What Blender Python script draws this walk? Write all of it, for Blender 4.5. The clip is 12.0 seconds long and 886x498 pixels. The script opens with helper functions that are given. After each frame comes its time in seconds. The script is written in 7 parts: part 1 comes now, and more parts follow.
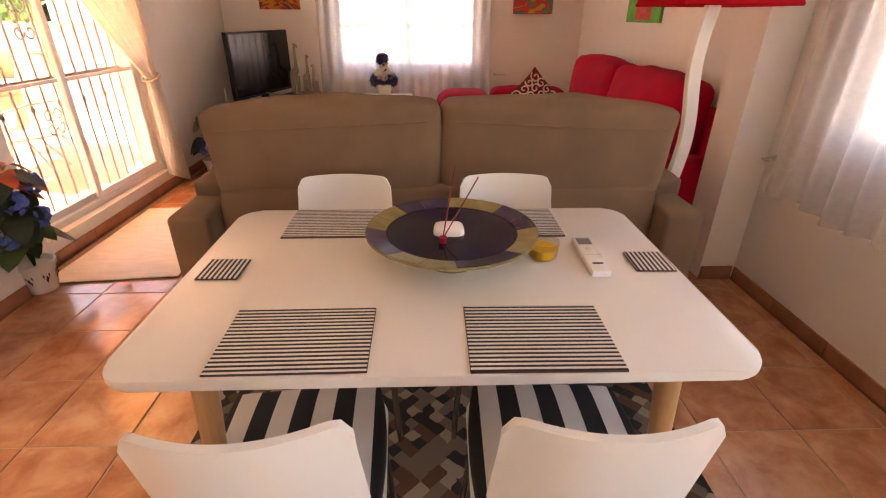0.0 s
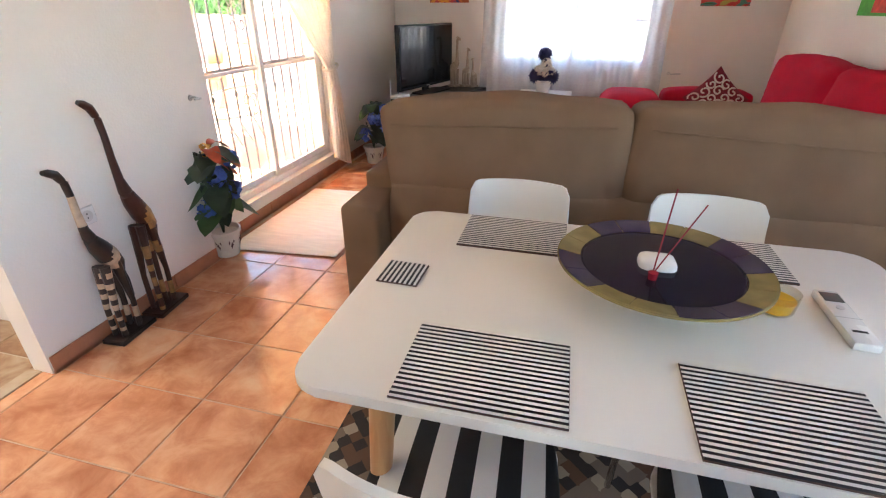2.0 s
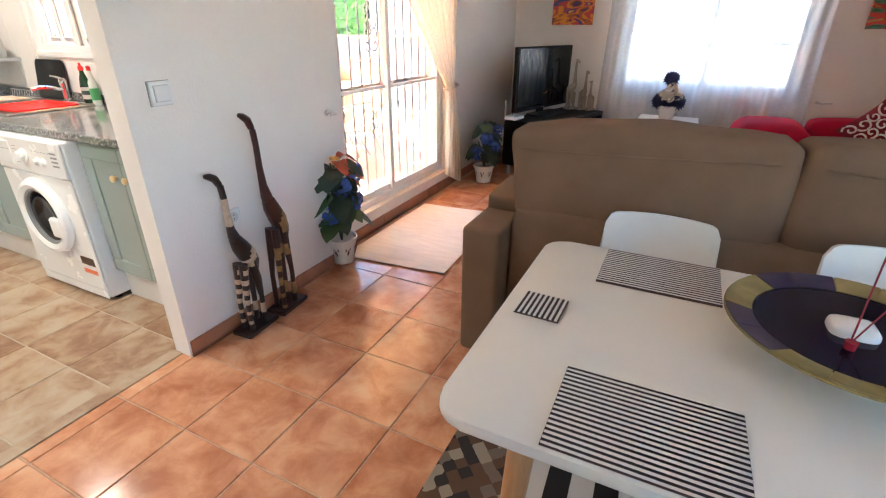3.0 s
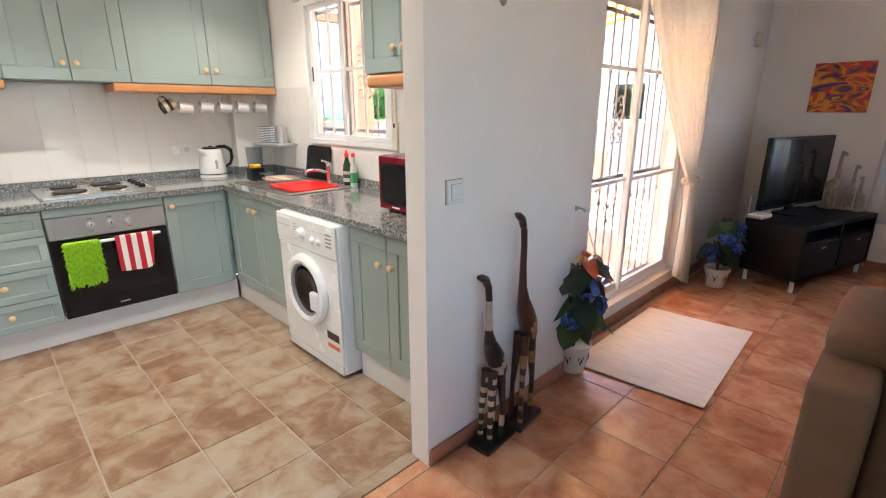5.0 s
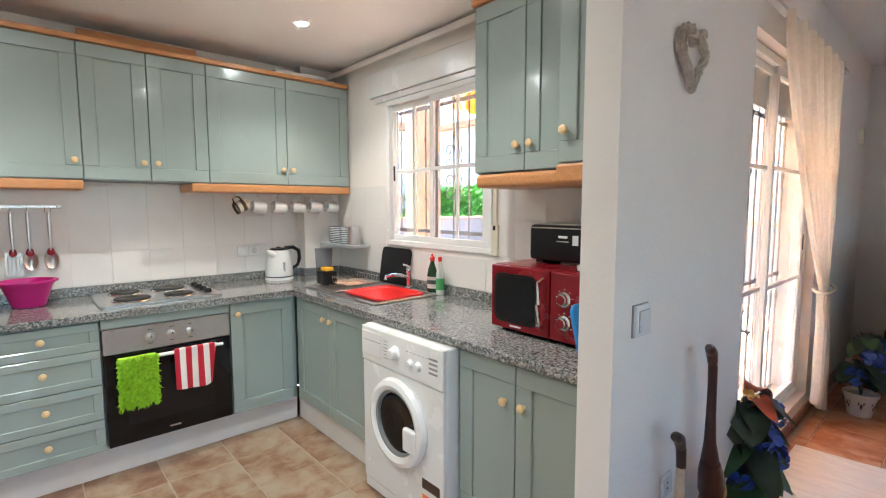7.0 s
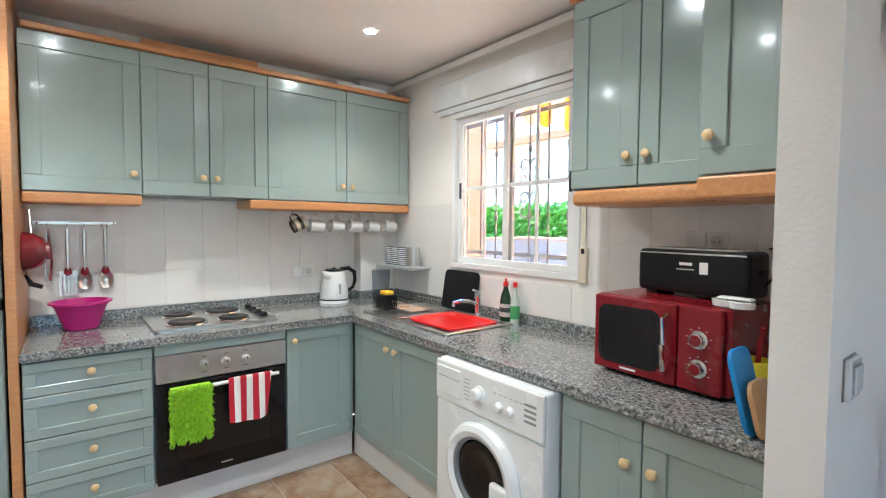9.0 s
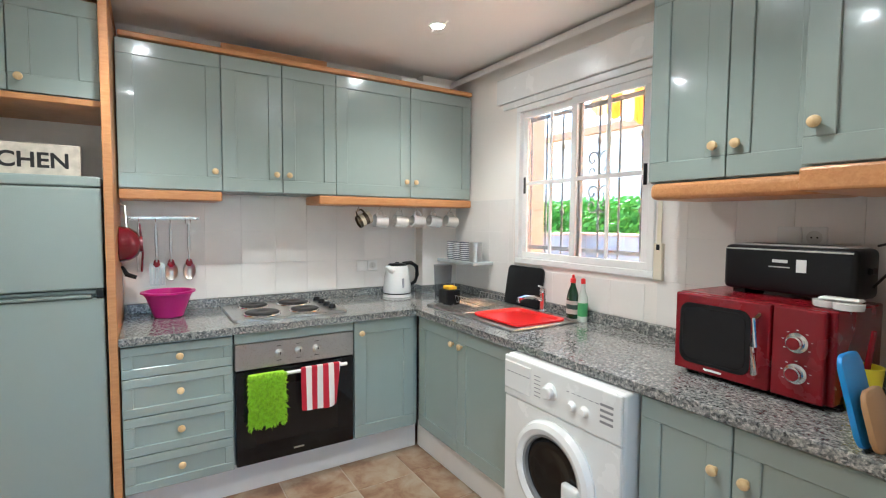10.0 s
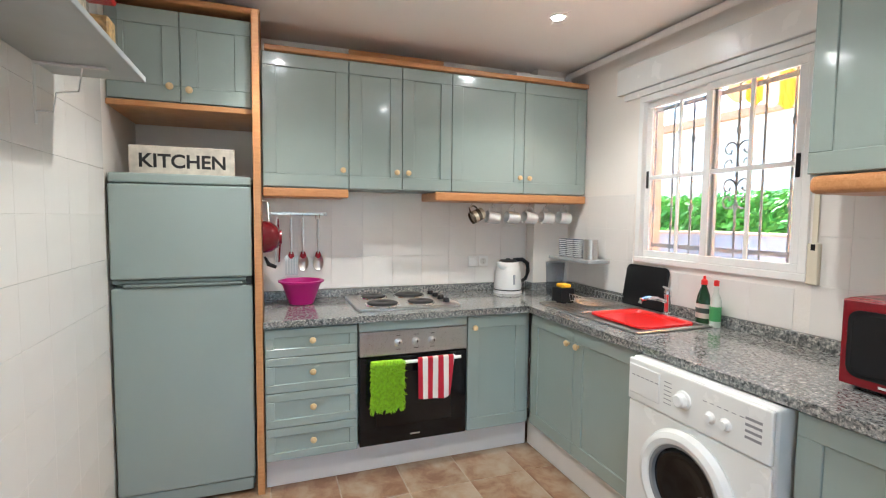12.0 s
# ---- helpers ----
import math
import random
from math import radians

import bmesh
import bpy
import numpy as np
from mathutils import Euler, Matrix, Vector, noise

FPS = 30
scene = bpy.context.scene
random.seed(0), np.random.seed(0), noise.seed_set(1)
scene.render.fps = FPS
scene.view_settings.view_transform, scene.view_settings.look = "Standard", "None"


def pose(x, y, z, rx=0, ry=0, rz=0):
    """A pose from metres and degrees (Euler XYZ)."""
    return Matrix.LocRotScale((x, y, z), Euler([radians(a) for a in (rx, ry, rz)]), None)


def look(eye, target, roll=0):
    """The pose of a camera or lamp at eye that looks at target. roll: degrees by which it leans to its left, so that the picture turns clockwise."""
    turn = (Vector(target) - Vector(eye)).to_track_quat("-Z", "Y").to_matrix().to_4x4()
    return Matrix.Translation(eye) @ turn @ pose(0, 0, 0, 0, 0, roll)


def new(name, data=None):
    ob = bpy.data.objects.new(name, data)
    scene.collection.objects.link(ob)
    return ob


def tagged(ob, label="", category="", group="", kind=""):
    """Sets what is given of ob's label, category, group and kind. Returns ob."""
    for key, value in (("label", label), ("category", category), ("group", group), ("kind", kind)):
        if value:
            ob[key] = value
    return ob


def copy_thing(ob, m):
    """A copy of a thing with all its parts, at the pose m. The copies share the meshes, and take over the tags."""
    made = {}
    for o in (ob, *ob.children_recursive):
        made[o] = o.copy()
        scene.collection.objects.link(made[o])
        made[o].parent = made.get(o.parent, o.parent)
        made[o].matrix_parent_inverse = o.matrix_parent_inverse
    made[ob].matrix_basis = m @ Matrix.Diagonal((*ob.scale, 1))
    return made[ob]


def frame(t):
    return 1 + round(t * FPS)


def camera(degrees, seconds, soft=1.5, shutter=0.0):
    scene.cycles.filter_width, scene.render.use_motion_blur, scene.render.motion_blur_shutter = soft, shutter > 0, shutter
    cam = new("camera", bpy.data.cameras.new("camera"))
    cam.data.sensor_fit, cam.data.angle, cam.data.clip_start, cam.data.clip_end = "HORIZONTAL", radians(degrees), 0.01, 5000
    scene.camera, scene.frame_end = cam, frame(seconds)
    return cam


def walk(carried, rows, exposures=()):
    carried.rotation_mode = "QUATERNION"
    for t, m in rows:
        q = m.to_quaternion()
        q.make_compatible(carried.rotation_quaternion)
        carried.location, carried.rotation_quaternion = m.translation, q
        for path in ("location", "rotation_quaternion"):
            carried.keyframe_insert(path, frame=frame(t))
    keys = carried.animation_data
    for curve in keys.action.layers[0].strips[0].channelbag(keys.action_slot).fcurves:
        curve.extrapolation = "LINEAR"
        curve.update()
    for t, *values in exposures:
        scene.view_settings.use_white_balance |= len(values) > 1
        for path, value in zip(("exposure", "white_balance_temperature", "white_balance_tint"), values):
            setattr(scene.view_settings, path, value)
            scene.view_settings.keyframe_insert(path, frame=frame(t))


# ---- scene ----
cam = camera(86.0, 12.0, soft=1.15)
PATH = [
    (0, (0.493, 0.493, 1.316), (0.557, 2.286, 0.432), 0.3),
    (0.5, (0.462, 0.517, 1.315), (0.445, 2.306, 0.421), 0.2),
    (1, (0.415, 0.552, 1.315), (0.294, 2.331, 0.41), 0.3),
    (1.5, (0.371, 0.581, 1.321), (0.107, 2.342, 0.41), 0.2),
    (2, (0.328, 0.609, 1.316), (-0.116, 2.335, 0.409), 0.1),
    (2.5, (0.281, 0.614, 1.314), (-0.345, 2.293, 0.426), 0.2),
    (3, (0.199, 0.605, 1.327), (-0.602, 2.232, 0.483), 0.2),
    (3.2, (0.156, 0.604, 1.331), (-0.703, 2.211, 0.507), 0.2),
    (4.8, (-0.306, 0.546, 1.39), (-1.615, 1.93, 0.78), -0.1),
    (5, (-0.376, 0.56, 1.386), (-1.737, 1.913, 0.825), -0.1),
    (5.5, (-0.534, 0.599, 1.4), (-1.995, 1.883, 0.935), -0.1),
    (6, (-0.669, 0.581, 1.408), (-2.172, 1.848, 1.041), -0.0),
    (6.5, (-0.826, 0.547, 1.417), (-2.328, 1.84, 1.153), -0.1),
    (7, (-0.957, 0.534, 1.415), (-2.444, 1.86, 1.235), -0.1),
    (7.2, (-1.014, 0.542, 1.414), (-2.498, 1.874, 1.262), -0.2),
    (8.8, (-1.279, 0.526, 1.418), (-2.828, 1.788, 1.325), 0.3),
    (9, (-1.305, 0.519, 1.412), (-2.879, 1.75, 1.316), 0.4),
    (9.5, (-1.34, 0.488, 1.411), (-2.97, 1.641, 1.303), 0.4),
    (10, (-1.356, 0.46, 1.408), (-3.051, 1.515, 1.292), 0.4),
    (10.5, (-1.375, 0.444, 1.406), (-3.125, 1.404, 1.282), 0.4),
    (11, (-1.391, 0.422, 1.405), (-3.188, 1.291, 1.271), 0.5),
    (11.5, (-1.393, 0.396, 1.402), (-3.229, 1.179, 1.269), 0.5),
    (12, (-1.393, 0.367, 1.403), (-3.265, 1.058, 1.27), 0.6),
]
EXPO = [(0, 4.42, 10200, 34), (1.0, 4.5, 9100, 28), (2.0, 4.68, 6600, 11), (2.5, 4.68, 6250, 9), (3.0, 4.45, 6250, 9), (5.0, 4.05, 6000, 9), (7.0, 3.9, 5700, 6), (9.0, 3.88, 5420, 4), (12, 3.9, 5650, 7)]
SPOT_W = 3.0
walk(cam, [(t, look(eye, target, roll)) for t, eye, target, roll in PATH], EXPO)

# ---------- world, sun, exposure ----------
world = bpy.data.worlds.new("world")
scene.world = world
world.use_nodes = True
wn = world.node_tree.nodes
sky = wn.new("ShaderNodeTexSky")
sky.sky_type = "NISHITA"
sky.sun_disc = False
wn["Background"].inputs["Strength"].default_value = 0.15
world.node_tree.links.new(sky.outputs[0], wn["Background"].inputs["Color"])
# the way towards the sun: from the terrace side, over the far garden
SUN_WAY = Vector((-0.70, -0.04, 1.0)).normalized()
sky.sun_elevation = math.asin(SUN_WAY.z)
sky.sun_rotation = math.atan2(SUN_WAY.x, SUN_WAY.y)
sun = new("sun", bpy.data.lights.new("sun", "SUN"))
sun.data.energy, sun.data.angle, sun.data.color = 5.0, radians(0.5), (1.0, 0.94, 0.85)
sun.matrix_world = look(SUN_WAY * 20, (0, 0, 0))

# ---------- materials ----------


def mat(name, col, rough=0.5, metal=0.0, vary=0.06, scale=8.0, bump=0.0, bscale=60.0, coat=0.0, island=0.0, spec=0.5, stretch=None):
    m = bpy.data.materials.new(name)
    m.use_nodes = True
    nt = m.node_tree
    b = nt.nodes["Principled BSDF"]
    b.inputs["Roughness"].default_value = rough
    b.inputs["Metallic"].default_value = metal
    b.inputs["Coat Weight"].default_value = coat
    b.inputs["Coat Roughness"].default_value = 0.08
    b.inputs["Specular IOR Level"].default_value = spec
    tc = nt.nodes.new("ShaderNodeTexCoord")
    mp = nt.nodes.new("ShaderNodeMapping")
    nt.links.new(tc.outputs["Object"], mp.inputs[0])
    if stretch:
        mp.inputs["Scale"].default_value = stretch
    n1 = nt.nodes.new("ShaderNodeTexNoise")
    n1.inputs["Scale"].default_value = scale
    n1.inputs["Detail"].default_value = 5
    nt.links.new(mp.outputs[0], n1.inputs["Vector"])
    ramp = nt.nodes.new("ShaderNodeMapRange")
    ramp.inputs[1].default_value, ramp.inputs[2].default_value = 0.3, 0.7
    ramp.inputs[3].default_value, ramp.inputs[4].default_value = 1 - vary, 1 + vary
    nt.links.new(n1.outputs[0], ramp.inputs[0])
    mul = nt.nodes.new("ShaderNodeMix")
    mul.data_type, mul.blend_type = "RGBA", "MULTIPLY"
    mul.inputs[0].default_value = 1.0
    mul.inputs[6].default_value = (*col, 1)
    src = ramp.outputs[0]
    if island:
        oi = nt.nodes.new("ShaderNodeObjectInfo")
        r2 = nt.nodes.new("ShaderNodeMapRange")
        r2.inputs[3].default_value, r2.inputs[4].default_value = 1 - island, 1 + island
        nt.links.new(oi.outputs["Random"], r2.inputs[0])
        mm = nt.nodes.new("ShaderNodeMath")
        mm.operation = "MULTIPLY"
        nt.links.new(src, mm.inputs[0])
        nt.links.new(r2.outputs[0], mm.inputs[1])
        src = mm.outputs[0]
    nt.links.new(src, mul.inputs[7])
    nt.links.new(mul.outputs[2], b.inputs["Base Color"])
    rr = nt.nodes.new("ShaderNodeMapRange")
    rr.inputs[3].default_value, rr.inputs[4].default_value = max(0.02, rough - 0.05), min(1, rough + 0.07)
    nt.links.new(n1.outputs[0], rr.inputs[0])
    nt.links.new(rr.outputs[0], b.inputs["Roughness"])
    if bump:
        n2 = nt.nodes.new("ShaderNodeTexNoise")
        n2.inputs["Scale"].default_value = bscale
        n2.inputs["Detail"].default_value = 3
        nt.links.new(mp.outputs[0], n2.inputs["Vector"])
        bp = nt.nodes.new("ShaderNodeBump")
        bp.inputs["Strength"].default_value = bump
        bp.inputs["Distance"].default_value = 0.004
        nt.links.new(n2.outputs[0], bp.inputs["Height"])
        nt.links.new(bp.outputs[0], b.inputs["Normal"])
    return m


def ramp_node(nt, stops):
    r = nt.nodes.new("ShaderNodeValToRGB")
    el = r.color_ramp.elements
    while len(el) < len(stops):
        el.new(0.5)
    for e, (p, c) in zip(el, stops):
        e.position, e.color = p, (*c, 1)
    return r


def tile_mat(name, stops, rough, scale, seed, bump=0.15):
    """Fired clay: cloudy colour, each piece shifted by its own random number."""
    m = mat(name, (0.5, 0.5, 0.5), rough)
    nt = m.node_tree
    b = nt.nodes["Principled BSDF"]
    geo = nt.nodes.new("ShaderNodeNewGeometry")
    oi = nt.nodes.new("ShaderNodeObjectInfo")
    sc = nt.nodes.new("ShaderNodeMath")
    sc.operation = "MULTIPLY"
    sc.inputs[1].default_value = 37.0 + seed
    nt.links.new(oi.outputs["Random"], sc.inputs[0])
    add = nt.nodes.new("ShaderNodeVectorMath")
    nt.links.new(geo.outputs["Position"], add.inputs[0])
    nt.links.new(sc.outputs[0], add.inputs[1])
    n = nt.nodes.new("ShaderNodeTexNoise")
    n.inputs["Scale"].default_value = scale
    n.inputs["Detail"].default_value = 7
    n.inputs["Roughness"].default_value = 0.6
    n.inputs["Distortion"].default_value = 0.4
    nt.links.new(add.outputs[0], n.inputs["Vector"])
    sh = nt.nodes.new("ShaderNodeMapRange")
    sh.inputs[3].default_value, sh.inputs[4].default_value = -0.07, 0.07
    nt.links.new(oi.outputs["Random"], sh.inputs[0])
    ad = nt.nodes.new("ShaderNodeMath")
    nt.links.new(n.outputs[0], ad.inputs[0])
    nt.links.new(sh.outputs[0], ad.inputs[1])
    r = ramp_node(nt, stops)
    nt.links.new(ad.outputs[0], r.inputs[0])
    nt.links.new(r.outputs[0], b.inputs["Base Color"])
    bp = nt.nodes.new("ShaderNodeBump")
    bp.inputs["Strength"].default_value = bump
    bp.inputs["Distance"].default_value = 0.003
    nt.links.new(n.outputs[0], bp.inputs["Height"])
    nt.links.new(bp.outputs[0], b.inputs["Normal"])
    return m


def stripe_mat(name, axis, period, c1, c2, duty=0.5, rough=0.6, off=0.0, bump=0.1):
    m = mat(name, c1, rough, bump=bump, bscale=400)
    nt = m.node_tree
    b = nt.nodes["Principled BSDF"]
    tc = nt.nodes.new("ShaderNodeTexCoord")
    sp = nt.nodes.new("ShaderNodeSeparateXYZ")
    nt.links.new(tc.outputs["Object"], sp.inputs[0])
    a = nt.nodes.new("ShaderNodeMath")
    a.operation = "MULTIPLY_ADD"
    a.inputs[1].default_value, a.inputs[2].default_value = 1 / period, off + 50
    nt.links.new(sp.outputs[axis], a.inputs[0])
    f = nt.nodes.new("ShaderNodeMath")
    f.operation = "FRACT"
    nt.links.new(a.outputs[0], f.inputs[0])
    g = nt.nodes.new("ShaderNodeMath")
    g.operation = "GREATER_THAN"
    g.inputs[1].default_value = duty
    nt.links.new(f.outputs[0], g.inputs[0])
    mx = nt.nodes.new("ShaderNodeMix")
    mx.data_type = "RGBA"
    mx.inputs[6].default_value, mx.inputs[7].default_value = (*c1, 1), (*c2, 1)
    nt.links.new(g.outputs[0], mx.inputs[0])
    nt.links.new(mx.outputs[2], b.inputs["Base Color"])
    return m


def glass_mat(name, col=(1, 1, 1), clear=0.92, rough=0.02):
    """A thin pane: mostly clear, glossy by Fresnel."""
    m = bpy.data.materials.new(name)
    m.use_nodes = True
    nt = m.node_tree
    nt.nodes.remove(nt.nodes["Principled BSDF"])
    tr = nt.nodes.new("ShaderNodeBsdfTransparent")
    tr.inputs[0].default_value = (*[c * clear for c in col], 1)
    gl = nt.nodes.new("ShaderNodeBsdfGlossy")
    gl.inputs["Roughness"].default_value = rough
    fr = nt.nodes.new("ShaderNodeLayerWeight")
    fr.inputs[0].default_value = 0.12
    fc = nt.nodes.new("ShaderNodeMath")
    fc.operation = "MULTIPLY_ADD"
    fc.inputs[1].default_value, fc.inputs[2].default_value = 0.25, 0.03
    nt.links.new(fr.outputs["Facing"], fc.inputs[0])
    mx = nt.nodes.new("ShaderNodeMixShader")
    nt.links.new(fc.outputs[0], mx.inputs[0])
    nt.links.new(tr.outputs[0], mx.inputs[1])
    nt.links.new(gl.outputs[0], mx.inputs[2])
    nt.links.new(mx.outputs[0], nt.nodes["Material Output"].inputs[0])
    return m


def cloth_mat(name, col, through_part=0.5, clear=0.0, weave=900):
    """Thin cloth that lets light through."""
    m = bpy.data.materials.new(name)
    m.use_nodes = True
    nt = m.node_tree
    nt.nodes.remove(nt.nodes["Principled BSDF"])
    tc = nt.nodes.new("ShaderNodeTexCoord")
    no = nt.nodes.new("ShaderNodeTexNoise")
    no.inputs["Scale"].default_value = 40
    nt.links.new(tc.outputs["Object"], no.inputs["Vector"])
    rp = ramp_node(nt, [(0.3, tuple(c * 0.92 for c in col)), (0.7, col)])
    nt.links.new(no.outputs[0], rp.inputs[0])
    d = nt.nodes.new("ShaderNodeBsdfDiffuse")
    t = nt.nodes.new("ShaderNodeBsdfTranslucent")
    nt.links.new(rp.outputs[0], d.inputs[0])
    nt.links.new(rp.outputs[0], t.inputs[0])
    mx = nt.nodes.new("ShaderNodeMixShader")
    mx.inputs[0].default_value = through_part
    nt.links.new(d.outputs[0], mx.inputs[1])
    nt.links.new(t.outputs[0], mx.inputs[2])
    last = mx
    if clear:
        tp = nt.nodes.new("ShaderNodeBsdfTransparent")
        m2 = nt.nodes.new("ShaderNodeMixShader")
        m2.inputs[0].default_value = clear
        nt.links.new(mx.outputs[0], m2.inputs[1])
        nt.links.new(tp.outputs[0], m2.inputs[2])
        last = m2
    nt.links.new(last.outputs[0], nt.nodes["Material Output"].inputs[0])
    return m


def glow_mat(name, col, strength):
    m = mat(name, col, 0.4)
    b = m.node_tree.nodes["Principled BSDF"]
    b.inputs["Emission Color"].default_value = (*col, 1)
    b.inputs["Emission Strength"].default_value = strength
    return m


def granite_mat():
    m = mat("granite", (0.3, 0.3, 0.3), 0.12, coat=0.3)
    nt = m.node_tree
    b = nt.nodes["Principled BSDF"]
    tc = nt.nodes.new("ShaderNodeTexCoord")
    v = nt.nodes.new("ShaderNodeTexVoronoi")
    v.inputs["Scale"].default_value = 130
    n = nt.nodes.new("ShaderNodeTexNoise")
    n.inputs["Scale"].default_value = 80
    n.inputs["Detail"].default_value = 6
    n.inputs["Roughness"].default_value = 0.75
    nt.links.new(tc.outputs["Object"], v.inputs["Vector"])
    nt.links.new(tc.outputs["Object"], n.inputs["Vector"])
    r1 = ramp_node(nt, [(0.33, (0.035, 0.04, 0.042)), (0.45, (0.17, 0.18, 0.18)), (0.55, (0.30, 0.30, 0.285)), (0.70, (0.52, 0.50, 0.47))])
    nt.links.new(n.outputs[0], r1.inputs[0])
    sp = nt.nodes.new("ShaderNodeSeparateColor")
    nt.links.new(v.outputs["Color"], sp.inputs[0])
    r2 = ramp_node(nt, [(0.0, (0.25, 0.25, 0.25)), (0.5, (0.9, 0.9, 0.9)), (1.0, (1.5, 1.45, 1.4))])
    nt.links.new(sp.outputs[0], r2.inputs[0])
    mu = nt.nodes.new("ShaderNodeMix")
    mu.data_type, mu.blend_type = "RGBA", "MULTIPLY"
    mu.inputs[0].default_value = 0.8
    nt.links.new(r1.outputs[0], mu.inputs[6])
    nt.links.new(r2.outputs[0], mu.inputs[7])
    nt.links.new(mu.outputs[2], b.inputs["Base Color"])
    return m


def wood_mat(name, c1, c2, stretch, rough=0.4, scale=6):
    m = mat(name, c1, rough, bump=0.08, bscale=40, stretch=stretch)
    nt = m.node_tree
    b = nt.nodes["Principled BSDF"]
    tc = nt.nodes.new("ShaderNodeTexCoord")
    mp = nt.nodes.new("ShaderNodeMapping")
    mp.inputs["Scale"].default_value = stretch
    nt.links.new(tc.outputs["Object"], mp.inputs[0])
    n = nt.nodes.new("ShaderNodeTexNoise")
    n.inputs["Scale"].default_value = scale
    n.inputs["Detail"].default_value = 6
    n.inputs["Distortion"].default_value = 0.8
    nt.links.new(mp.outputs[0], n.inputs["Vector"])
    r = ramp_node(nt, [(0.3, c1), (0.7, c2)])
    nt.links.new(n.outputs[0], r.inputs[0])
    nt.links.new(r.outputs[0], b.inputs["Base Color"])
    return m


WALL = mat("wall_paint", (0.82, 0.775, 0.72), 0.75, vary=0.025, scale=2.5, bump=0.25, bscale=90)
CEIL = mat("ceiling_paint", (0.88, 0.85, 0.81), 0.8, vary=0.02, scale=2, bump=0.1, bscale=60)
TERRA = tile_mat("terracotta", [(0.30, (0.40, 0.15, 0.075)), (0.45, (0.52, 0.23, 0.12)), (0.58, (0.62, 0.32, 0.18)), (0.72, (0.66, 0.40, 0.25))], 0.16, 6.5, 3)
KTILE = tile_mat("kitchen_clay", [(0.34, (0.22, 0.11, 0.06)), (0.44, (0.29, 0.17, 0.10)), (0.53, (0.36, 0.25, 0.16)), (0.66, (0.41, 0.32, 0.23))], 0.30, 7.0, 11)
GROUT = mat("grout", (0.48, 0.31, 0.21), 0.85, vary=0.15, scale=30, bump=0.2)
KGROUT = mat("kitchen_grout", (0.46, 0.38, 0.30), 0.85, vary=0.1, scale=30, bump=0.2)
BASE = mat("baseboard_clay", (0.40, 0.17, 0.09), 0.35, vary=0.2, scale=9, island=0.1)
WTILE = mat("white_tile", (0.80, 0.77, 0.73), 0.16, vary=0.02, scale=4, bump=0.04, bscale=12)
WGROUT = mat("white_grout", (0.70, 0.68, 0.65), 0.8)
SAGE = mat("sage_gloss", (0.31, 0.37, 0.342), 0.2, vary=0.02, scale=3, bump=0.05, bscale=18, coat=0.35)
SAGE_IN = mat("sage_edge", (0.27, 0.33, 0.31), 0.35, vary=0.03)
PINE = wood_mat("pine_trim", (0.50, 0.22, 0.08), (0.60, 0.30, 0.12), (2, 2, 14), 0.35)
PINE_X = wood_mat("pine_rail", (0.50, 0.22, 0.08), (0.60, 0.30, 0.12), (14, 2, 14), 0.35)
KNOB = wood_mat("knob_wood", (0.60, 0.42, 0.20), (0.70, 0.52, 0.28), (3, 3, 3), 0.3, 30)
GRANITE = granite_mat()
PLINTH = mat("plinth_tile", (0.74, 0.71, 0.66), 0.3, vary=0.03)
ALU = mat("white_aluminium", (0.82, 0.82, 0.80), 0.3, vary=0.02)
STEEL = mat("brushed_steel", (0.58, 0.57, 0.55), 0.28, metal=1.0, vary=0.05, scale=5, stretch=(1, 60, 60), bump=0.02)
CHROME = mat("chrome", (0.75, 0.75, 0.75), 0.08, metal=1.0, vary=0.02)
BLACK = mat("black_plastic", (0.010, 0.010, 0.011), 0.35, vary=0.1, spec=0.25)
BLACKGLASS = mat("black_glass", (0.005, 0.005, 0.006), 0.05, spec=0.35)
WHITEP = mat("white_plastic", (0.80, 0.80, 0.78), 0.25, vary=0.015)
CREAMP = mat("cream_plastic", (0.72, 0.66, 0.52), 0.35, vary=0.02)
WHITELAC = mat("white_lacquer", (0.80, 0.78, 0.73), 0.3, vary=0.015, scale=3)
BEECH = wood_mat("beech", (0.50, 0.26, 0.11), (0.60, 0.35, 0.17), (8, 8, 1), 0.4, 8)
TAUPE = mat("taupe_fabric", (0.215, 0.137, 0.085), 0.85, vary=0.10, scale=5, bump=0.35, bscale=500, spec=0.2)
REDFAB = mat("red_fabric", (0.44, 0.004, 0.028), 0.8, vary=0.12, scale=6, bump=0.35, bscale=400, spec=0.2)
GLASS = glass_mat("window_glass", (0.96, 0.99, 1.0), 0.73)
SHEER = cloth_mat("sheer_voile", (0.87, 0.87, 0.88), 0.58, 0.42)
CREAMC = cloth_mat("cream_voile", (0.86, 0.78, 0.66), 0.5, 0.12)
IRON = mat("grille_iron", (0.40, 0.38, 0.36), 0.5, metal=0.0, vary=0.1)
IRONW = mat("white_iron", (0.70, 0.69, 0.66), 0.4, vary=0.03)
RENDER_W = mat("outside_render", (0.78, 0.74, 0.68), 0.85, vary=0.05, bump=0.4, bscale=60)

# ---------- mesh helpers ----------


